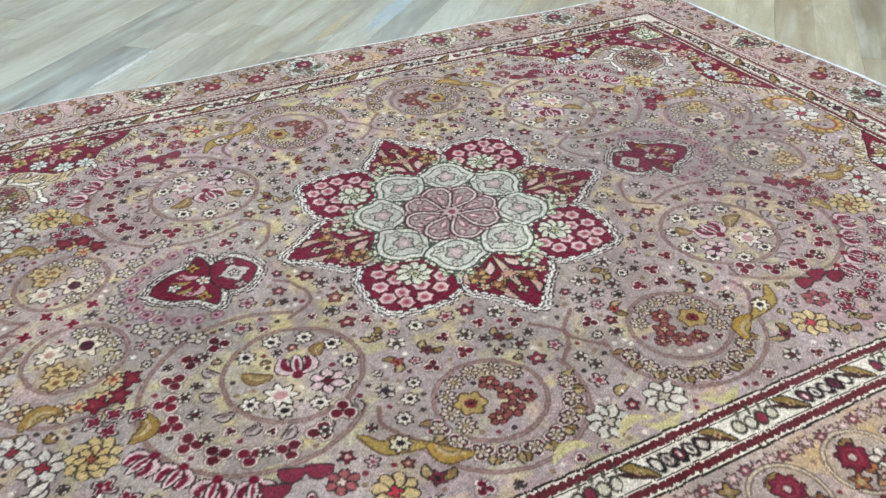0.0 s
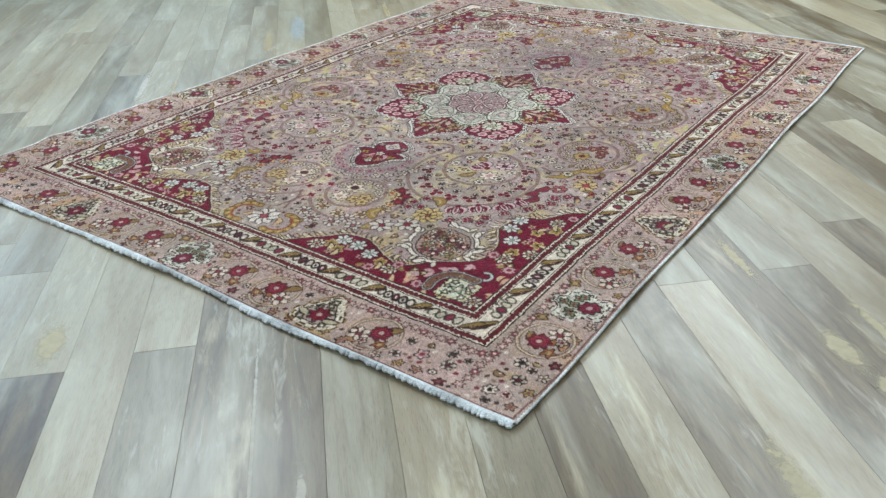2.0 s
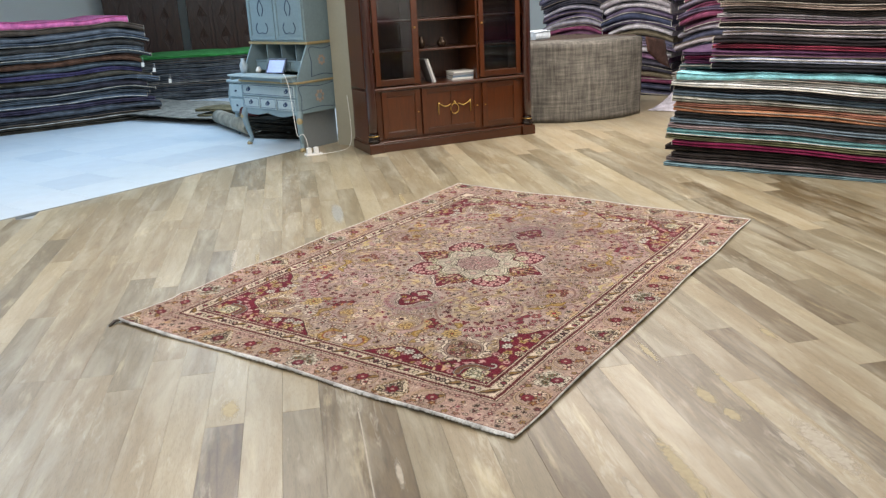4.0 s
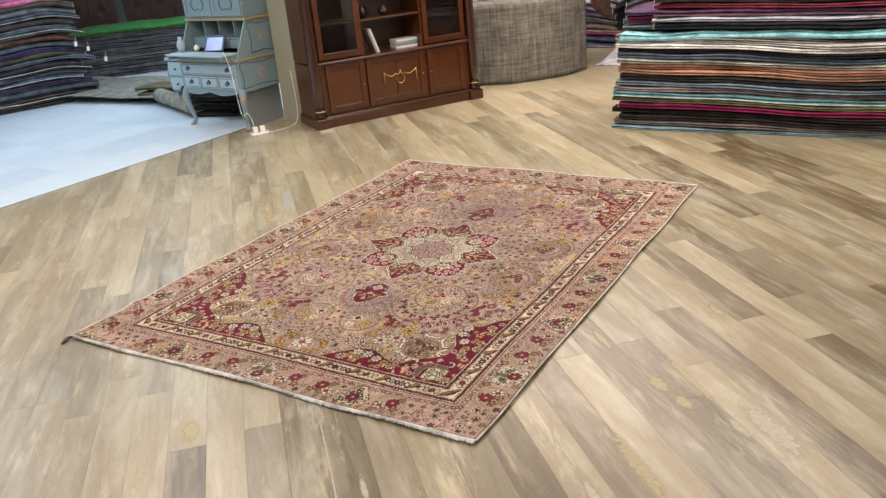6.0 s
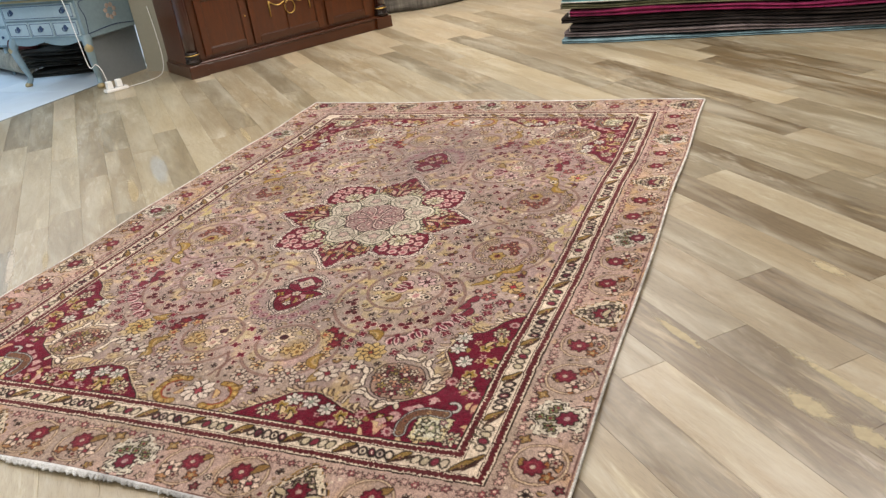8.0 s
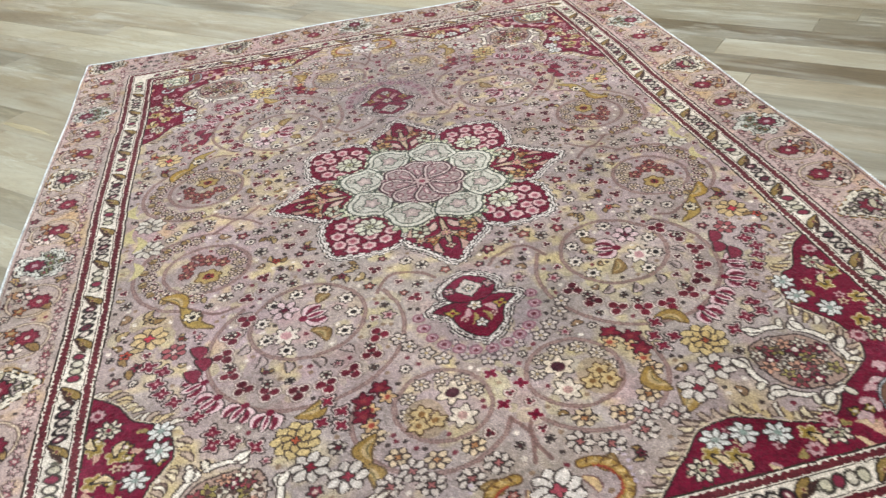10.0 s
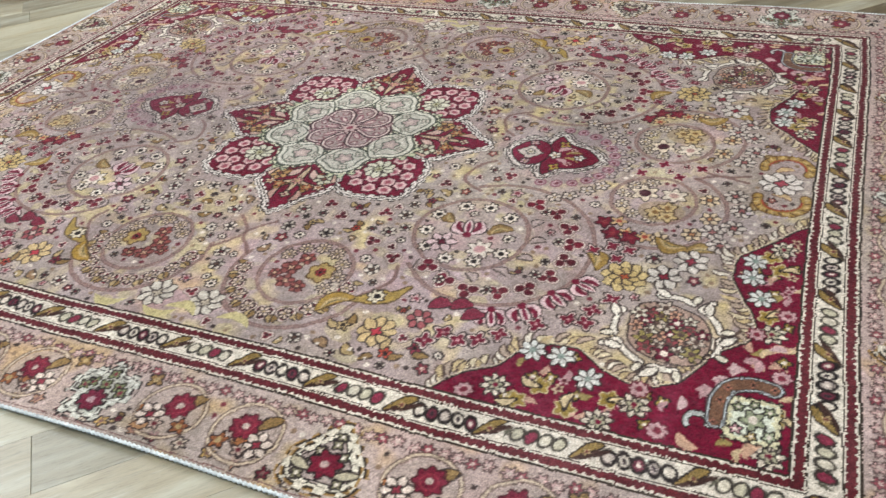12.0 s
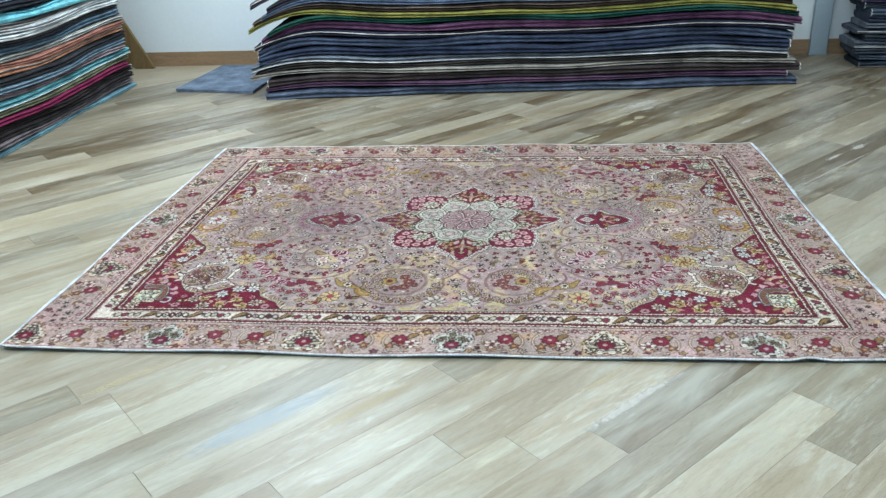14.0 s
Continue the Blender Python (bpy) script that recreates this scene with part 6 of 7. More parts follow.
    # upper part
    for x0, x1 in ((0.018, 0.045), (0.675, 0.70), (1.425, 1.45), (W - 0.045, W - 0.018)):
        part("upright", box(x0, x1, 0.085, D - 0.02, LEDGE, TOP - 0.12, 0.002), MAHOGANY, case)
    # back in darker wood than the case, putting the unlit interior's shade into colour
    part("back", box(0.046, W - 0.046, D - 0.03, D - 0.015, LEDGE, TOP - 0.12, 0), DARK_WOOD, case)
    part("cornice", box(-0.03, W + 0.03, -0.01, D, TOP - 0.12, TOP, 0.02), MAHOGANY_SIDE, case)
    for z in (1.09, 1.42, 1.75):
        part("shelf", box(0.046, 0.674, 0.12, D - 0.03, z, z + 0.02, 0.003), MAHOGANY_SIDE, case)
        part("shelf", box(0.701, 1.424, 0.095, D - 0.03, z, z + 0.022, 0.003), MAHOGANY_SIDE, case)
        part("shelf", box(1.451, W - 0.046, 0.12, D - 0.03, z, z + 0.02, 0.003), MAHOGANY_SIDE, case)
    for x0, x1 in ((0.15, 0.672), (1.455, W - 0.15)):
        door = part("glazed_door", box(x0, x0 + 0.06, 0.06, 0.084, LEDGE + 0.015, TOP - 0.13, 0.004), MAHOGANY, case, "glazed door")
        part("stile", box(x1 - 0.06, x1, 0.06, 0.084, LEDGE + 0.015, TOP - 0.13, 0.004), MAHOGANY, door)
        for a, b in ((LEDGE + 0.015, LEDGE + 0.085), (TOP - 0.2, TOP - 0.13)):
            part("rail", box(x0 + 0.06, x1 - 0.06, 0.061, 0.084, a, b, 0.004), MAHOGANY_SIDE, door)
        part("pane", box(x0 + 0.06, x1 - 0.06, 0.070, 0.074, LEDGE + 0.085, TOP - 0.2, 0), GLASS, door)
        part("door_knob", turned([(0.004, 0), (0.012, 0.01), (0.012, 0.016), (0.006, 0.022)], 12, None, (0, 0, 0)), BRASS, door, "", True).matrix_basis = pose(x1 - 0.03 if x0 < 1 else x0 + 0.03, 0.06, 1.36, 90, 0, 0)
    return case


case_m = pose(2.715, 3.165, FL, 0, 0, -31.0) @ pose(-0.02, 0.0, 0)
bookcase(case_m)


def book(m, w, d, h, mat, label):
    b = thing("book", label, "book", m)
    part("pages", box(0.003, w - 0.003, 0.003, d - 0.004, 0.004, h - 0.004, 0), PAPER, b)
    bm = box(0, w, 0, d, 0, 0.003, 0.001)
    part("lower_cover", bm, mat, b)
    part("upper_cover", box(0, w, 0, d, h - 0.003, h, 0.001), mat, b)
    part("spine", box(0, w, -0.001, 0.002, 0, h, 0.0008), mat, b)


COVERS = [plain("cover_grey", "8d8f92", 0.5), plain("cover_white", "d2d2ce", 0.5), plain("cover_blue", "6a7c8c", 0.5)]
for k in range(2):
    book(case_m @ pose(0.90 + 0.024 * k, 0.16, 0.728, 0, -108, 0), 0.28, 0.2, 0.022, COVERS[k % 2], "pale catalogue leaning in the bookcase")
for k in range(4):
    book(case_m @ pose(1.14 + 0.006 * k, 0.17, 0.726 + 0.024 * k, 0, 0, 2 * k - 3), 0.27, 0.2, 0.022, COVERS[(k + 1) % 3], "pale book lying in a pile on the bookcase shelf")


def jar(m, r, h, mat, label):
    t = thing("vase", label, "vase", m)
    part("body", turned([(r * 0.6, 0), (r * 0.95, h * 0.25), (r, h * 0.5), (r * 0.7, h * 0.75), (r * 0.45, h * 0.85), (r * 0.55, h)], 18), mat, t, "", True)


BRONZE = plain("dark_bronze", "3a2c20", 0.35, 0.6)
for x, r, hgt in ((0.80, 0.05, 0.13), (1.06, 0.06, 0.11)):
    jar(case_m @ pose(x, 0.26, 1.112), r, hgt, BRONZE, "small dark bronze vase on the bookcase shelf")


def secretary(m):
    W, D = 1.10, 0.71
    desk = thing("secretary_desk", "distressed pale blue painted secretary desk with open front", "desk", m)
    for x, y, o in ((0.05, 0.05, (-1, -1)), (W - 0.05, 0.05, (1, -1)), (0.05, D - 0.05, (-1, 1)), (W - 0.05, D - 0.05, (1, 1))):
        pts = arc_points([(x, y, 0.46), (x + 0.03 * o[0], y + 0.03 * o[1], 0.36), (x + 0.005 * o[0], y + 0.005 * o[1], 0.18), (x - 0.012 * o[0], y - 0.012 * o[1], 0.08), (x + 0.012 * o[0], y + 0.012 * o[1], 0.025)], 6)
        rad = [0.048 - 0.024 * min(1, i / 16) for i in range(len(pts))]
        leg = part("leg", tube(pts, rad, 10), BLUE_PAINT, desk, "curved leg with gilded knee", True)
        part("foot", turned([(0.02, 0), (0.034, 0.008), (0.036, 0.02), (0.03, 0.034), (0.016, 0.045)], 12, None, (x + 0.012 * o[0], y + 0.012 * o[1], 0)), GOLD_PAINT, leg, "", True)
        part("knee", tube([(x + 0.028 * o[0], y + 0.028 * o[1], 0.42), (x + 0.04 * o[0], y + 0.04 * o[1], 0.36), (x + 0.02 * o[0], y + 0.02 * o[1], 0.29)], [0.026, 0.040, 0.016], 10), GOLD_PAINT, leg, "", True)
    part("body", box(0.015, W - 0.015, 0.02, D - 0.01, 0.44, 0.80, 0.006), BLUE_PAINT, desk)
    part("waist_moulding", box(0.0, W, 0.0, D, 0.785, 0.81, 0.008), GOLD_PAINT, desk)
    apron = bmesh.new()
    for i in range(24):
        a, b = 0.09 + (W - 0.18) * i / 24, 0.09 + (W - 0.18) * (i + 1) / 24
        drop = 0.035 * abs(math.sin((a + b) / 2 * 3.2 * 2)) + 0.012
        box(a, b + 0.001, 0.018, 0.034, 0.44 - drop, 0.442, 0, apron)
    part("apron", apron, BLUE_PAINT, desk)
    for x0, x1, z0, z1 in ((0.06, W - 0.06, 0.63, 0.765), (0.06, 0.37, 0.475, 0.61), (0.385, 0.695, 0.475, 0.61), (0.71, W - 0.06, 0.475, 0.61)):
        dr = part("drawer", box(x0, x1, 0.004, 0.022, z0, z1, 0.004), PALE_BLUE, desk)
        fr = bmesh.new()
        for a in ((x0 + 0.012, x1 - 0.012, z0 + 0.012, z0 + 0.017), (x0 + 0.012, x1 - 0.012, z1 - 0.017, z1 - 0.012), (x0 + 0.012, x0 + 0.017, z0 + 0.012, z1 - 0.012), (x1 - 0.017, x1 - 0.012, z0 + 0.012, z1 - 0.012)):
            box(a[0], a[1], 0.002, 0.006, a[2], a[3], 0, fr)
        part("painted_line", fr, NAVY, dr)
        for x in ((x0 + 0.13, x1 - 0.13) if x1 - x0 > 0.5 else ((x0 + x1) / 2,)):
            zz = (z0 + z1) / 2
            h = part("drawer_pull", tube(arc_points([(x - 0.035, 0.002, zz + 0.012), (x - 0.02, -0.012, zz - 0.012), (x + 0.02, -0.012, zz - 0.012), (x + 0.035, 0.002, zz + 0.012)]), 0.005, 8), NAVY, dr, "dark drop handle", True)
            part("back_plate", turned([(0.026, 0), (0.024, 0.003), (0.01, 0.004)], 12), NAVY, h).matrix_basis = pose(x, 0.005, zz + 0.01, 90, 0, 0)
    part("side_panel", box(W - 0.15, W - 0.135, 0.10, D - 0.03, 0.0, 0.445, 0.003), GREY_SIDE, desk, "plain grey board closing the side below")
    # fall front lying open on its sliders
    leaf_b = part("fall_front", box(0.03, W - 0.03, -0.17, 0.06, 0.868, 0.890, 0.006), PALE_BLUE, desk, "open fall front, pale blue")
    part("frieze_drawer", box(0.05, W - 0.05, -0.015, 0.06, 0.81, 0.868, 0.004), BLUE_PAINT, leaf_b)
    for x in (0.05, W - 0.09):
        part("slider", box(x, x + 0.03, -0.15, 0.02, 0.822, 0.868, 0.003), BLUE_PAINT, leaf_b)
    # sloping desk case
    for x in (0.02, W - 0.045):
        bm = bmesh.new()
        poly = [(0.03, 0.81), (D - 0.01, 0.81), (D - 0.01, 1.22), (0.24, 1.22)]
        a = [bm.verts.new((x, p, q)) for p, q in poly]
        b = [bm.verts.new((x + 0.025, p, q)) for p, q in poly]
        bm.faces.new(a), bm.faces.new(b[::-1])
        for i in range(4):
            bm.faces.new((a[i], b[i], b[(i + 1) % 4], a[(i + 1) % 4]))
        bmesh.ops.recalc_face_normals(bm, faces=bm.faces[:])
        part("cheek", bm, BLUE_PAINT, desk)
    part("desk_back", box(0.03, W - 0.03, D - 0.025, D - 0.01, 0.81, 1.22, 0), BLUE_PAINT, desk)
    part("desk_top", box(0.0, W, 0.22, D, 1.215, 1.245, 0.008), GOLD_PAINT, desk)
    # inner back in a darkened teal: the recess's shade is in the paint colour
    inside = plain("shaded_teal_paint", "4a646c", 0.6, 0, 40, 0.2)
    part("inner_back", box(0.05, W - 0.05, D - 0.045, D - 0.026, 0.89, 1.214, 0), inside, desk)
    for x in (0.28, 0.55, 0.82):
        part("divider", box(x, x + 0.012, 0.27, D - 0.046, 1.02, 1.215, 0.002), BLUE_PAINT, desk)
    part("pigeonhole_shelf", box(0.045, W - 0.045, 0.26, D - 0.046, 1.005, 1.02, 0.002), BLUE_PAINT, desk)
    for k in range(3):
        part("small_drawer", box(0.06 + 0.33 * k, 0.37 + 0.33 * k, 0.26, 0.29, 0.90, 1.0, 0.004), BLUE_PAINT, desk)
    # upper cabinet
    part("upper_body", box(0.03, W - 0.03, 0.235, D - 0.01, 1.245, 1.95, 0.004), BLUE_PAINT, desk)
    part("upper_cornice", box(-0.01, W + 0.01, 0.20, D, 1.95, 2.01, 0.018), GOLD_PAINT, desk)
    for x0, x1 in ((0.045, W / 2 - 0.006), (W / 2 + 0.006, W - 0.045)):
        d = framed_panel("upper_door", x0, x1, 1.265, 1.935, 0.214, desk, BLUE_PAINT, BLUE_PAINT, 0.045)
        deco = bmesh.new()
        cx = (x0 + x1) / 2
        for s2 in (-1, 1):
            tube(arc_points([(cx, 0.222, 1.35), (cx + s2 * 0.07, 0.222, 1.34), (cx + s2 * 0.11, 0.222, 1.40), (cx + s2 * 0.08, 0.222, 1.46)]), 0.005, 5, deco)
            tube(arc_points([(cx + s2 * 0.02, 0.222, 1.54), (cx + s2 * 0.05, 0.222, 1.63), (cx, 0.222, 1.73)]), 0.005, 5, deco)
        part("painted_scroll", deco, NAVY, d)
    # painted flower sprays on the visible side
    for z, s2 in ((0.62, 1.0), (1.03, 0.8)):
        spray = bmesh.new()
        for k in range(7):
            t = k * 0.9
            turned([(0.026 * s2, -0.002), (0.02 * s2, 0.0035), (0.008, 0.005)], 8, spray, (0.055 * s2 * math.cos(t), 0.05 * s2 * math.sin(t), 0))
        sp = part("painted_spray", spray, CORAL_PAINT, desk)
        sp.matrix_basis = pose(W - 0.0165 if z < 0.8 else W - 0.0195, D / 2 + (0 if z < 0.8 else 0.08), z, 0, 90, 0)
        lines = bmesh.new()
        xx = W - 0.014 if z < 0.8 else W - 0.018
        y0, y1 = (0.06, D - 0.05) if z < 0.8 else (0.26, D - 0.05)
        z0, z1 = (0.48, 0.76) if z < 0.8 else (0.85, 1.18)
        tube(arc_points([(xx, y0, z0), (xx, (y0 + y1) / 2, z0 + 0.02), (xx, y1, z0), (xx, y1 - 0.015, (z0 + z1) / 2), (xx, y1, z1), (xx, (y0 + y1) / 2, z1 - 0.02), (xx, y0, z1), (xx, y0 + 0.015, (z0 + z1) / 2), (xx, y0, z0)]), 0.004, 5, lines)
        part("painted_border", lines, NAVY, desk)
    return desk


desk_m = pose(2.60, 5.035, FL, 0, 0, -96) @ pose(-0.10, 0, 0)
secretary(desk_m)
tb = thing("tablet", "violet-blue tablet standing in the open desk", "tablet", desk_m @ pose(0.50, 0.05, 0.892, -30, 0, 14))
part("case", box(-0.012, 0.262, 0, 0.014, 0, 0.192, 0.004), plain("navy_case", "2a2f48", 0.4), tb)
part("screen", box(0.012, 0.238, -0.001, 0.001, 0.012, 0.168, 0), plain("screen_glass", "7f88c4", 0.15), tb)
jar(desk_m @ pose(0.30, 0.1, 0.891), 0.035, 0.07, WHITE_PLASTIC, "white cup in the open desk")
jar(desk_m @ pose(0.12, 0.02, 0.891), 0.05, 0.17, plain("pale_blue_glaze", "a9bcc8", 0.3), "pale blue jar on the open desk")
chest = thing("bedside_chest", "pale grey-blue rounded chest beside the secretary desk", "chest", desk_m @ pose(-0.78, 0.42, 0))
part("top", box(-0.05, 0.42, -0.03, 0.42, 0.70, 0.735, 0.012), PALE_BLUE, chest)
bm = bmesh.new()
rows = []
for i in range(9):
    z = 0.30 + 0.40 * i / 8
    o = 0.03 * math.sin(math.pi * i / 8)
    rows.append([bm.verts.new(c) for c in ((-o, -o, z), (0.37 + o, -o, z), (0.37 + o, 0.40, z), (-o, 0.40, z))])
for a, b in zip(rows[:-1], rows[1:]):
    for k in range(4):
        bm.faces.new((a[k], a[(k + 1) % 4], b[(k + 1) % 4], b[k]))
bm.faces.new(rows[0][::-1]), bm.faces.new(rows[-1])
part("body", bm, BLUE_PAINT, chest)
for z in (0.33, 0.52):
    d = part("drawer", box(0.03, 0.34, -0.045, -0.02, z, z + 0.16, 0.006), PALE_BLUE, chest)
    part("drawer_knob", turned([(0.006, 0), (0.014, 0.012), (0.014, 0.02), (0.004, 0.026)], 12), NAVY, d, "", True).matrix_basis = pose(0.185, -0.045, z + 0.08, 90, 0, 0)
for x in (0.03, 0.34):
    for y in (0.03, 0.37):
        part("leg", turned([(0.014, 0), (0.02, 0.1), (0.026, 0.31)], 10, None, (x, y, 0)), BLUE_PAINT, chest, "", True)

# extension socket with its cables
strip = thing("extension_socket", "white extension socket with two plugs on the floor", "socket", pose(2.32, 3.81, FL, 0, 0, -28))
part("body", box(0, 0.20, 0, 0.085, 0, 0.028, 0.008), WHITE_PLASTIC, strip)
for x in (0.05, 0.135):
    p = part("plug", box(x - 0.026, x + 0.026, 0.016, 0.068, 0.028, 0.095, 0.008), WHITE_PLASTIC, strip)
    part("switch", box(x + 0.028, x + 0.040, 0.03, 0.055, 0.027, 0.033, 0.002), plain("grey_switch", "6a6e70", 0.4), p)
cable = part("power_cable", tube(arc_points([(2.38, 3.83, 0.09), (2.37, 3.84, 0.19), (2.38, 3.90, 0.24), (2.37, 3.97, 0.22), (2.37, 4.00, 0.45), (2.38, 4.04, 0.75), (2.39, 4.10, 0.90), (2.43, 4.16, 0.897)], 8), 0.0036, 8), WHITE_PLASTIC, None, "", True)
tagged(cable, "white cable rising from the socket to the desk", "cable")
cable = part("power_cable", tube(arc_points([(2.48, 3.75, 0.0), (2.62, 3.68, 0.0), (2.80, 3.66, 0.0), (2.92, 3.68, 0.02), (2.99, 3.70, 0.12), (3.015, 3.72, 0.35), (3.015, 3.74, 0.6)], 8), 0.0036, 8), WHITE_PLASTIC, None, "", True)
tagged(cable, "white cable trailing over the floor to the column", "cable")

# column between desk and bookcase
tagged(part("column_1", box(3.06, 3.42, 3.70, 3.98, -0.03, CEIL, 0.008), CREAM_PAINT), "cream painted square column", "column", kind="structure")


# ---- folded and rolled rugs under the desk ----
def heap(m, length, depth, layers, colour, seed, label, rise=0.04):
    r = random.Random(seed)
    z = 0.0
    for i in range(layers):
        ob = tagged(part("folded_rug", folded_rug(length * r.uniform(0.85, 1.05), depth * r.uniform(0.85, 1.05), rise * r.uniform(0.8, 1.3), colour, seed * 50 + i, lambda x, z=z: z + (0.012 * math.sin(4 * x + i) + 0.016 if z else 0), (r.uniform(-.03, .03), r.uniform(-.03, .03)), r.uniform(-.03, .03))[0], wool_of(colour)), label, "rug", "rugs under the desk")
        ob.matrix_basis = m @ pose(0, 0, 0, 0, 0, r.uniform(-6, 6))
        z += rise * 1.05 + 0.016


def roll(a, b, radius, mat, label, turns=2.6):
    """A rug rolled up: a spiral swept from a to b."""
    a, b = Vector(a), Vector(b)
    d = (b - a).normalized()
    side = d.cross(Vector((0, 0, 1))).normalized()
    up = side.cross(d)
    bm = bmesh.new()
    rows = []
    n = 44
    for i in range(n + 1):
        t = i / n
        w = t * turns * 6.2832
        r = radius * (0.30 + 0.70 * t)
        rows.append([bm.verts.new(p + side * r * math.cos(w) + up * (r * math.sin(w))) for p in (a, a * 0.66 + b * 0.34, a * 0.33 + b * 0.67, b)])
    for p, q in zip(rows[:-1], rows[1:]):
        for k in range(3):
            bm.faces.new((p[k], p[k + 1], q[k + 1], q[k]))
    bmesh.ops.recalc_face_normals(bm, faces=bm.faces[:])
    bmesh.ops.solidify(bm, geom=bm.faces[:], thickness=radius * 0.16)
    return tagged(part("rolled_rug", bm, mat, None, "", True), label, "rug", "rugs under the desk")


heap(pose(2.93, 5.42, FL, 0, 0, -76), 0.80, 0.55, 4, "2b2a26", 61, "dark olive folded rug heaped under the desk", 0.05)
# thin mats, lengthened so their grey stands in for the gap's shade
heap(pose(3.30, 9.75, FL, 0, 0, -82), 3.7, 1.5, 3, "7a7a74", 62, "thin grey folded rug lying on the tiles", 0.022)
heap(pose(3.52, 7.15, 0.085, 0, 0, -74), 1.0, 0.5, 2, "58533f", 63, "olive folded rug lying on the thin rugs", 0.045)
roll((3.50, 6.65, 0.13), (2.96, 5.40, 0.128), 0.115, wool_of("838176"), "pale olive-grey rolled rug beside the desk")
roll((3.62, 6.35, 0.30), (3.42, 5.70, 0.28), 0.10, wool_of("6a6656"), "olive rolled rug behind the desk")
roll((3.12, 5.50, 0.37), (3.22, 4.75, 0.35), 0.085, wool_of("1f1e1d"), "near-black rolled rug on the heap under the desk")
roll((2.98, 5.55, 0.33), (3.04, 5.28, 0.33), 0.07, wool_of("4a2424"), "dark red rolled rug on the heap under the desk")


def price_tag(at, drop, turn):
    """A white card tag hanging from a rug's corner by its string."""
    x, y, z = at
    tag = part("price_tag", box(-0.022, 0.022, -0.001, 0.001, -drop - 0.065, -drop, 0.0008), PAPER)
    tag.matrix_basis = pose(x, y, z, 0, 8, turn)
    part("string", tube([(0, 0.02, 0.03), (0, -0.004, 0.01), (0, 0, -drop)], 0.0025, 5), WHITE_YARN, tag, "thin white string")
    tagged(tag, "white card price tag hanging from a folded rug", "tag", "price tags")


for x, y, z in ((3.66, 8.44, 0.90), (3.85, 8.44, 0.80), (4.10, 8.42, 0.60)):
    price_tag((x, y, z), 0.04, -21)


# ---- carved cabinets at the back and the leaning board ----
def armoire(m):
    a = thing("armoire", "tall dark carved wooden armoire at the back", "armoire", m)
    part("body", box(0, 1.5, 0, 0.55, 0.08, 2.15, 0.008), DARK_WOOD, a)
    part("plinth", box(-0.03, 1.53, -0.03, 0.55, 0, 0.08, 0.008), DARK_WOOD, a)
    part("cornice", box(-0.05, 1.55, -0.05, 0.55, 2.15, 2.27, 0.02), DARK_WOOD, a)
    for k in range(3):
        d = framed_panel("door", 0.06 + 0.465 * k, 0.51 + 0.465 * k, 0.14, 2.08, -0.025, a, DARK_WOOD, DARK_WOOD, 0.07)
        for z in (0.5, 0.95, 1.4, 1.8):
            part("carved_lozenge", turned([(0.11, 0), (0.10, 0.012), (0.06, 0.008), (0.05, 0.02), (0.02, 0.016), (0.01, 0.026)], 4), DARK_WOOD, d).matrix_basis = pose(0.285 + 0.465 * k, -0.012, z, 90, 0, 0) @ Matrix.Diagonal((1, 2.0, 1, 1))


armoire(pose(6.2, 13.1, FL, 0, 0, -38))
armoire(pose(7.5, 12.05, FL, 0, 0, -38))
armoire(pose(8.8, 11.0, FL, 0, 0, -38))
bm = bmesh.new()
low = [(3.54, -3.985), (3.76, -4.005), (3.76, -4.045), (3.54, -4.025)]
a = [bm.verts.new((x, y, FL)) for x, y in low]
b = [bm.verts.new((x + 0.62, y - 0.075, 1.15)) for x, y in low]
bm.faces.new(a[::-1]), bm.faces.new(b)
for i in range(4):
    bm.faces.new((a[i], a[(i + 1) % 4], b[(i + 1) % 4], b[i]))
bmesh.ops.recalc_face_normals(bm, faces=bm.faces[:])
bmesh.ops.bevel(bm, geom=bm.edges[:], offset=0.004, segments=2, affect="EDGES")
tagged(part("leaning_board", bm, PANEL_WOOD), "brown wooden board leaning by the white wall", "board")
tagged(part("door_frame", box(-3.12, -2.96, Y0, Y0 + 0.05, -0.01, 2.15, 0.004), GREY_PAINT), "grey-blue painted door frame in the wall", "door frame", kind="structure")

# ceiling panels that hold the lamps
for x, y, sx, sy, w in LAMPS:
    t = thing("ceiling_lamp", "square white ceiling light panel", "lamp", pose(x, y, CEIL - 0.05))
    fr = bmesh.new()
    for q in ((-sx / 2 - 0.03, -sx / 2, -sy / 2 - 0.03, sy / 2 + 0.03), (sx / 2, sx / 2 + 0.03, -sy / 2 - 0.03, sy / 2 + 0.03), (-sx / 2, sx / 2, -sy / 2 - 0.03, -sy / 2), (-sx / 2, sx / 2, sy / 2, sy / 2 + 0.03)):
        box(*q, 0.0, 0.05, 0.002, fr)
    part("frame", fr, WHITE_PLASTIC, t)


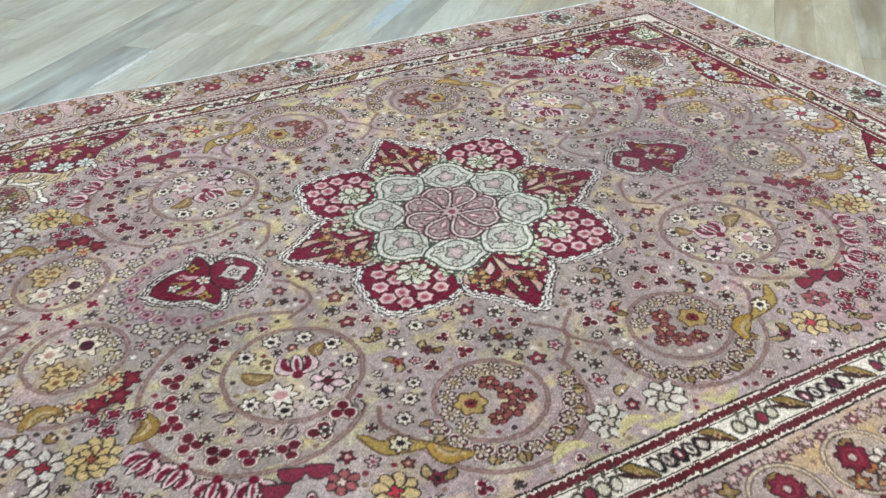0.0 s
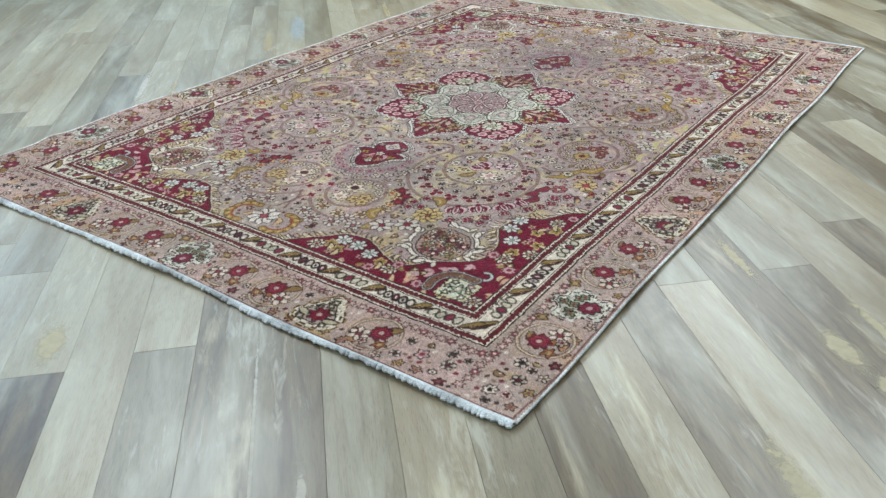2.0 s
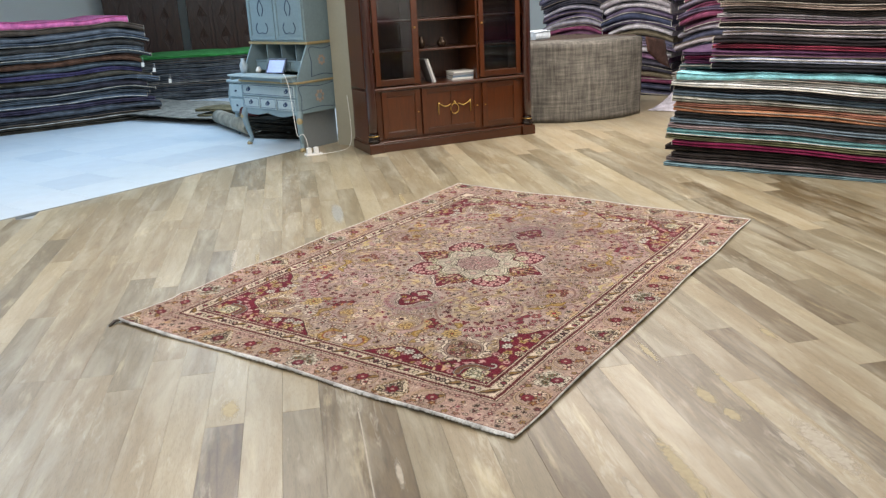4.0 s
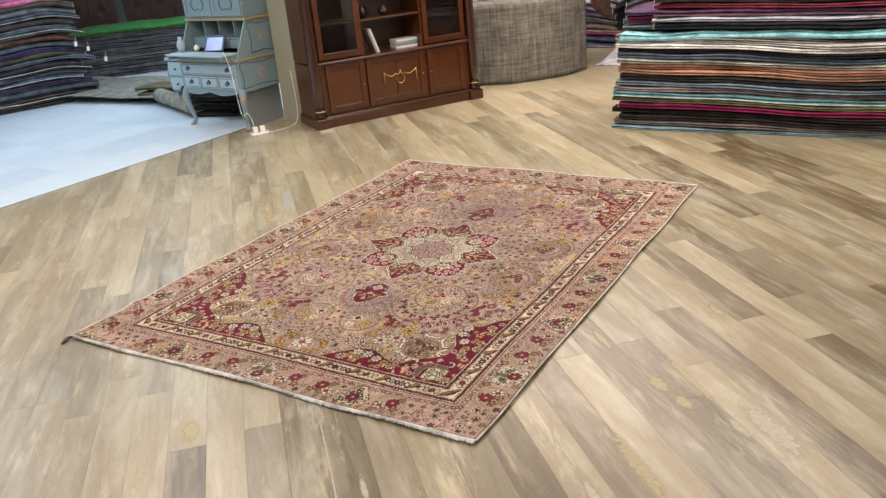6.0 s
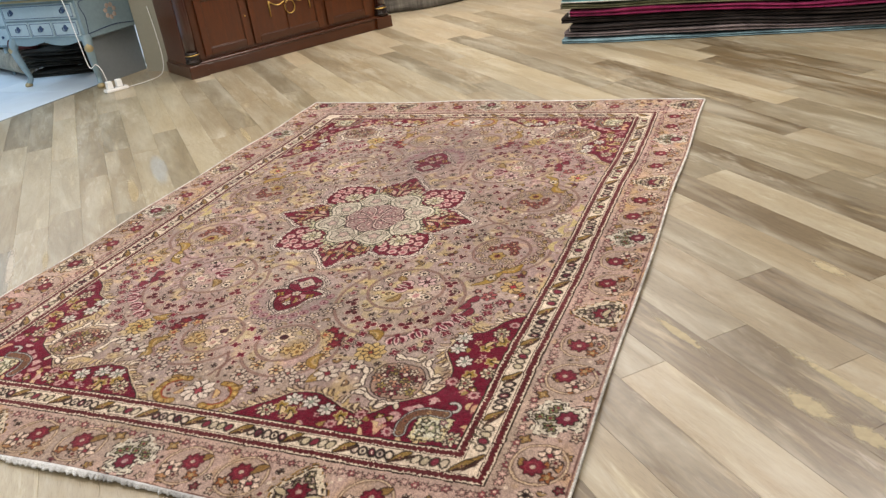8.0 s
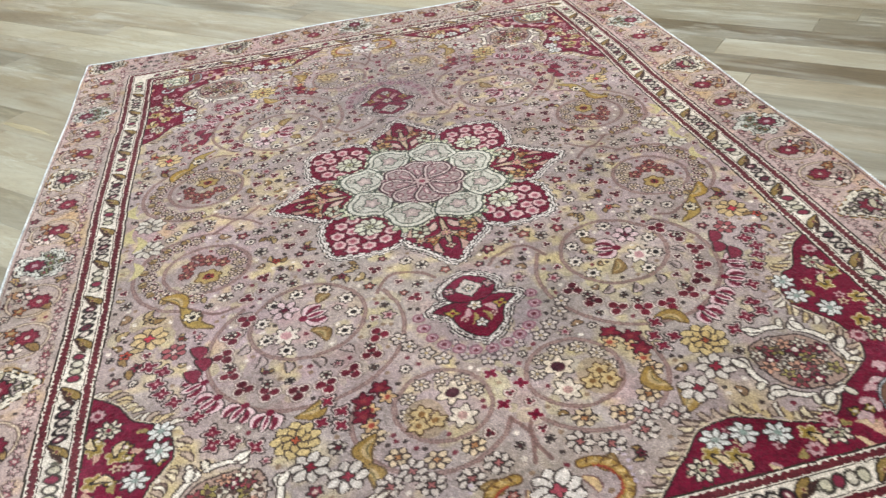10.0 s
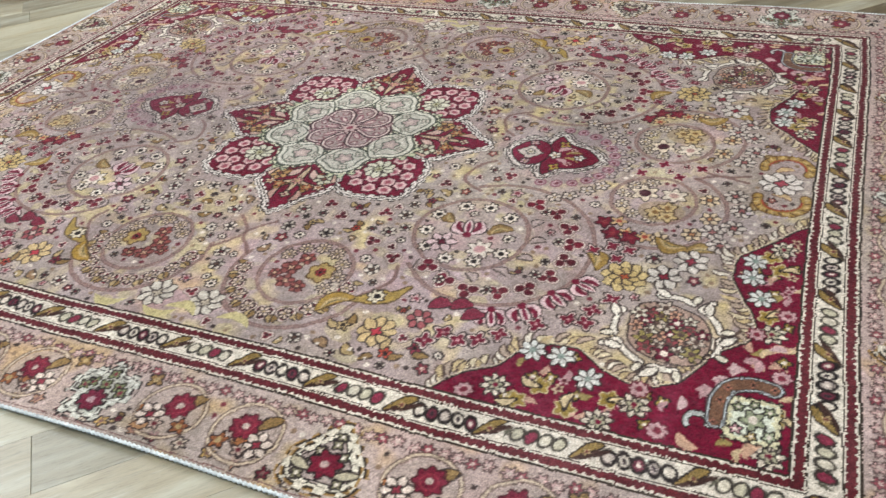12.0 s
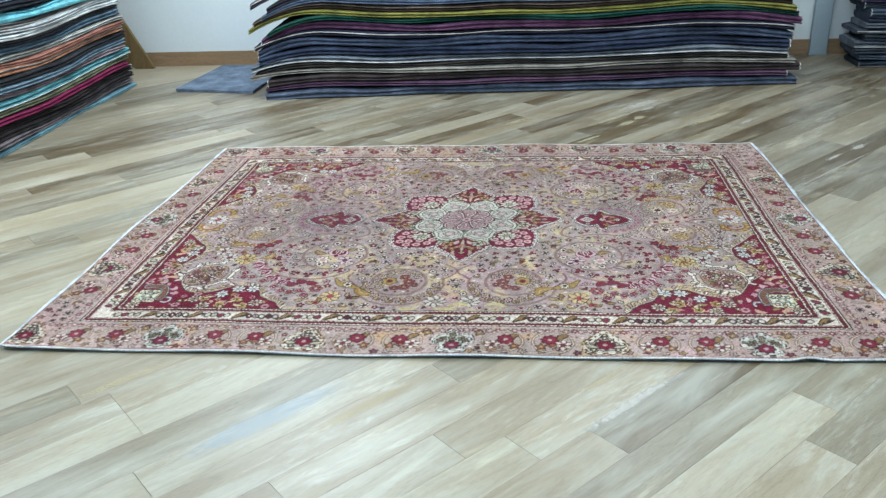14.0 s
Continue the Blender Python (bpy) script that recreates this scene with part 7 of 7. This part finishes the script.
# ---- boards and tiles, piece by piece ----
def board(length, w):
    """One board: flat top with eased edges; y along its length."""
    e, d, z0, z1 = 0.0008, 0.0006, -0.03, -0.008
    h = w / 2 - 0.00025
    l0, l1 = 0.0005, length - 0.0005
    v = [(-h, l0, z0), (h, l0, z0), (h, l1, z0), (-h, l1, z0), (-h, l0, z1 - d), (h, l0, z1 - d), (h, l1, z1 - d), (-h, l1, z1 - d),
         (-h + e, l0 + e, z1), (h - e, l0 + e, z1), (h - e, l1 - e, z1), (-h + e, l1 - e, z1)]
    f = [(0, 1, 5, 4), (1, 2, 6, 5), (2, 3, 7, 6), (3, 0, 4, 7), (4, 5, 9, 8), (5, 6, 10, 9), (6, 7, 11, 10), (7, 4, 8, 11), (8, 9, 10, 11)]
    return v, f


board_rng = random.Random(5)
cs, sn = math.cos(PLANK_TURN), math.sin(PLANK_TURN)
# boards whose joints and colour are known: row, then (start along the board, tone) up to the end
KNOWN = {8: ((-2.9, "b"), (-1.0, "b"), (0.9, "p"), (2.4, "")), 7: ((-2.9, "b"), (-1.0, "g"), (0.5, "b"), (2.0, "")), 6: ((-2.6, "b"), (-1.2, "g"), (0.28, "p"), (1.7, "")),
         5: ((-2.8, "b"), (-0.9, "b"), (0.0, "g"), (1.6, "b"), (3.0, "")), 4: ((-3.2, "p"), (-1.12, "b"), (-0.3, "n"), (0.97, "b"), (2.2, "")), 3: ((-3.6, "d"), (-1.68, "p"), (-0.2, "b"), (1.2, "p"), (2.9, "")),
         2: ((-3.4, "p"), (-0.4, "b"), (1.37, "p"), (2.5, "")), 1: ((-3.9, "g"), (-1.63, "p"), (0.2, "b"), (1.9, "")), 0: ((-4.0, "g"), (-2.53, "n"), (-0.6, "g"), (1.1, "b"), (2.4, "")),
         -1: ((-3.8, "n"), (-1.2, "g"), (0.6, "p"), (2.2, "")), -2: ((-4.2, "p"), (-2.53, "g"), (-0.5, "b"), (1.0, "g"), (2.6, "")), -3: ((-3.9, "b"), (-1.4, "b"), (0.3, "")),
         -4: ((-4.1, "g"), (-1.7, "g"), (0.0, "")), -5: ((-4.1, "n"), (-1.2, "g"), (0.4, "")), -6: ((-4.0, "b"), (-1.3, "b"), (0.5, "")), -7: ((-4.3, "n"), (-1.5, "n"), (0.2, "")),
         -8: ((-4.0, "b"), (-1.60, "g"), (0.2, "")), -9: ((-4.2, "n"), (-1.0, "d"), (0.4, "")), -10: ((-4.1, "n"), (-2.15, "n"), (-1.58, "g"), (-0.1, "")), -11: ((-4.3, "b"), (-1.9, "b"), (-0.6, "")),
         -12: ((-4.0, "d"), (-1.34, "g"), (-0.2, "")), -13: ((-4.4, "b"), (-0.7, "")), -14: ((-4.4, "b"), (-1.6, "n"), (-0.4, "")), -15: ((-4.3, "n"), (-1.9, "p"), (-0.5, ""))}
laid = []
for row in range(-75, 112):
    p = 0.972 + (row + 0.5) * PLANK_W                # distance of the board's middle line from the origin
    joints = []
    known = KNOWN.get(row)
    s = -16 + board_rng.uniform(0, 1.5)
    done = False
    while s < 18:
        length = board_rng.choice((0.9, 1.2, 1.5, 1.8, 2.1, 2.4))
        if known and not done and s + length > known[0][0]:
            length = known[0][0] - s
            if length > 0.05:
                joints.append((s, length, board_rng.choice("pbgn"), False))
            for (a, tone), (b, _) in zip(known[:-1], known[1:]):
                joints.append((a, b - a, tone, True))
            s, done = known[-1][0], True
            continue
        joints.append((s, length, board_rng.choice("ppppbbbbgggn"), False))
        s += length
    for s, length, tone, sure in joints:
        m = s + length / 2
        if not sure and (p * cs + m * sn > -0.9 or m > 1.0):        # calmer boards away from the wall side
            tone = {"n": board_rng.choice("gb"), "g": board_rng.choice("gbpp")}.get(tone, tone)
        elif not sure:
            tone = {"p": board_rng.choice("bg"), "b": board_rng.choice("bgn"), "g": "n"}.get(tone, tone)
        low = max((X0 - 0.1 + p * sn) / cs, (Y0 - 0.1 - p * cs) / sn)       # cut off at the walls
        s, length = max(s, low), s + length - max(s, low)
        if length < 0.03:
            continue
        m = s + length / 2
        x, y = -p * sn + m * cs, p * cs + m * sn
        if X0 - 0.9 < x and Y0 - 0.9 < y < TILE_EDGE + 0.9 and x < 10.5:
            laid.append((math.hypot(x + 0.6, y - 0.1), p, s, length, tone))
laid.sort()
meshes = {}
rest_v, rest_f = [], []
for i, (far, p, s, length, tone) in enumerate(laid):
    m = Matrix.Translation((-p * sn + s * cs, p * cs + s * sn, 0)) @ Matrix.Rotation(PLANK_TURN - math.pi / 2, 4, "Z")
    v, f = board(length, PLANK_W)
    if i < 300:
        key = (round(length, 3), tone)
        if key not in meshes:
            meshes[key] = bpy.data.meshes.new("board")
            meshes[key].from_pydata(v, [], f)
            meshes[key].materials.append(OAKS[tone])
        ob = new("board", meshes[key])
        ob.matrix_basis = m
        ob.parent = floor_wood
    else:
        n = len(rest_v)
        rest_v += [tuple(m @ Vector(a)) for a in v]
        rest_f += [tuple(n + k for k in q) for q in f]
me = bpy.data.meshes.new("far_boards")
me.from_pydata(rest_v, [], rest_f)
me.materials.append(OAK_FAR_GLARE)
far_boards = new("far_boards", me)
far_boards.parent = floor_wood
far_boards["kind"] = "stuff"

# old filler, paint and flaked lime lying in and over the boards: a thin ragged film each
def film_of(name, hexcolour, cover):
    m, nodes, links, b = material(name, 0.5)
    co = nodes.new("ShaderNodeTexCoord")
    noise = node(nodes, "ShaderNodeTexNoise", Scale=34.0, Detail=7.0, Roughness=0.68)
    links.new(co.outputs["Object"], noise.inputs["Vector"])
    ball = nodes.new("ShaderNodeTexGradient")
    ball.gradient_type = "SPHERICAL"
    centred = nodes.new("ShaderNodeMapping")
    centred.inputs["Location"].default_value, centred.inputs["Scale"].default_value = (-1, -1, 0), (2, 2, 0)
    links.new(co.outputs["Generated"], centred.inputs[0])
    links.new(centred.outputs[0], ball.inputs[0])
    both = nodes.new("ShaderNodeMath")
    both.operation = "MULTIPLY_ADD"
    both.inputs[1].default_value = 1.3
    links.new(noise.outputs[0], both.inputs[0])
    links.new(ball.outputs[1], both.inputs[2])
    edge = ramp(nodes, [(0.62, (0, 0, 0)), (0.84, (cover * 0.45,) * 3), (1.0, (cover,) * 3)])
    shrink = nodes.new("ShaderNodeMath")
    shrink.operation = "MULTIPLY"
    shrink.inputs[1].default_value = 0.9
    links.new(both.outputs[0], shrink.inputs[0])
    links.new(shrink.outputs[0], edge.inputs[0])
    links.new(edge.outputs[0], b.inputs["Alpha"])
    c = lin(hexcolour)
    tint = ramp(nodes, [(0.35, tuple(x * 0.85 for x in c)), (0.65, tuple(min(1, x * 1.1) for x in c))])
    links.new(noise.outputs[0], tint.inputs[0])
    links.new(tint.outputs[0], b.inputs["Base Color"])
    return m


FILMS = {"y": film_of("yellow_filler", "beb28f", 0.62), "w": film_of("flaked_lime", "c4bdae", 0.65), "u": film_of("faded_blue_paint", "a9bccb", 0.26), "o": film_of("old_varnish", "c4b184", 0.36)}
# place across and along the boards, width, length, kind
PATCHES = [(-0.195, -2.50, 0.085, 0.62, "y"), (-0.555, -1.99, 0.09, 0.24, "y"), (-0.582, -2.17, 0.08, 0.17, "y"), (-0.705, -2.00, 0.05, 0.60, "y"), (-0.805, -2.48, 0.13, 0.55, "w"), (-0.500, -1.50, 0.05, 0.32, "y"),
           (0.86, -2.25, 0.035, 0.24, "w"), (1.545, -1.54, 0.10, 0.24, "y"), (0.972, -2.05, 0.012, 1.30, "w"), (-0.69, -2.42, 0.05, 0.24, "w"), (0.04, -2.60, 0.05, 0.30, "w"), (0.87, -2.55, 0.06, 0.22, "w"),
           (0.846, 1.74, 0.12, 0.80, "u"), (0.251, 2.03, 0.05, 0.50, "o"), (1.485, 0.71, 0.04, 0.30, "o"), (1.645, 0.75, 0.05, 0.60, "w"), (1.02, 1.44, 0.07, 0.55, "o"), (-1.18, -1.46, 0.06, 0.20, "y")]
for p, s, wide, length, kind in PATCHES:
    me = bpy.data.meshes.new("filler_patch")
    bm = bmesh.new()
    bm.faces.new([bm.verts.new(c) for c in ((-wide / 2, -length / 2, 0), (wide / 2, -length / 2, 0), (wide / 2, length / 2, 0), (-wide / 2, length / 2, 0))])
    bm.to_mesh(me)
    bm.free()
    me.materials.append(FILMS[kind])
    ob = new("filler_patch", me)
    ob.matrix_basis = Matrix.Translation((-p * sn + s * cs, p * cs + s * sn, -0.0072)) @ Matrix.Rotation(PLANK_TURN - math.pi / 2, 4, "Z")
    ob.parent = floor_wood

TW, TL = 0.60, 0.60
tile_me = bpy.data.meshes.new("tile")
bm = box(0.0015, TL - 0.0015, 0.0015, TW - 0.0015, -0.02, -0.003, 0.0015)
bm.to_mesh(tile_me)
bm.free()
tile_me.materials.append(TILE)
for i in range(22):
    for j in range(13):
        x, y = -6.0 + i * TL, TILE_EDGE + 0.002 + j * TW
        if x < 7.0:
            t = new("tile", tile_me)
            t.matrix_basis = pose(x, y, 0)
            t.parent = tile_floor
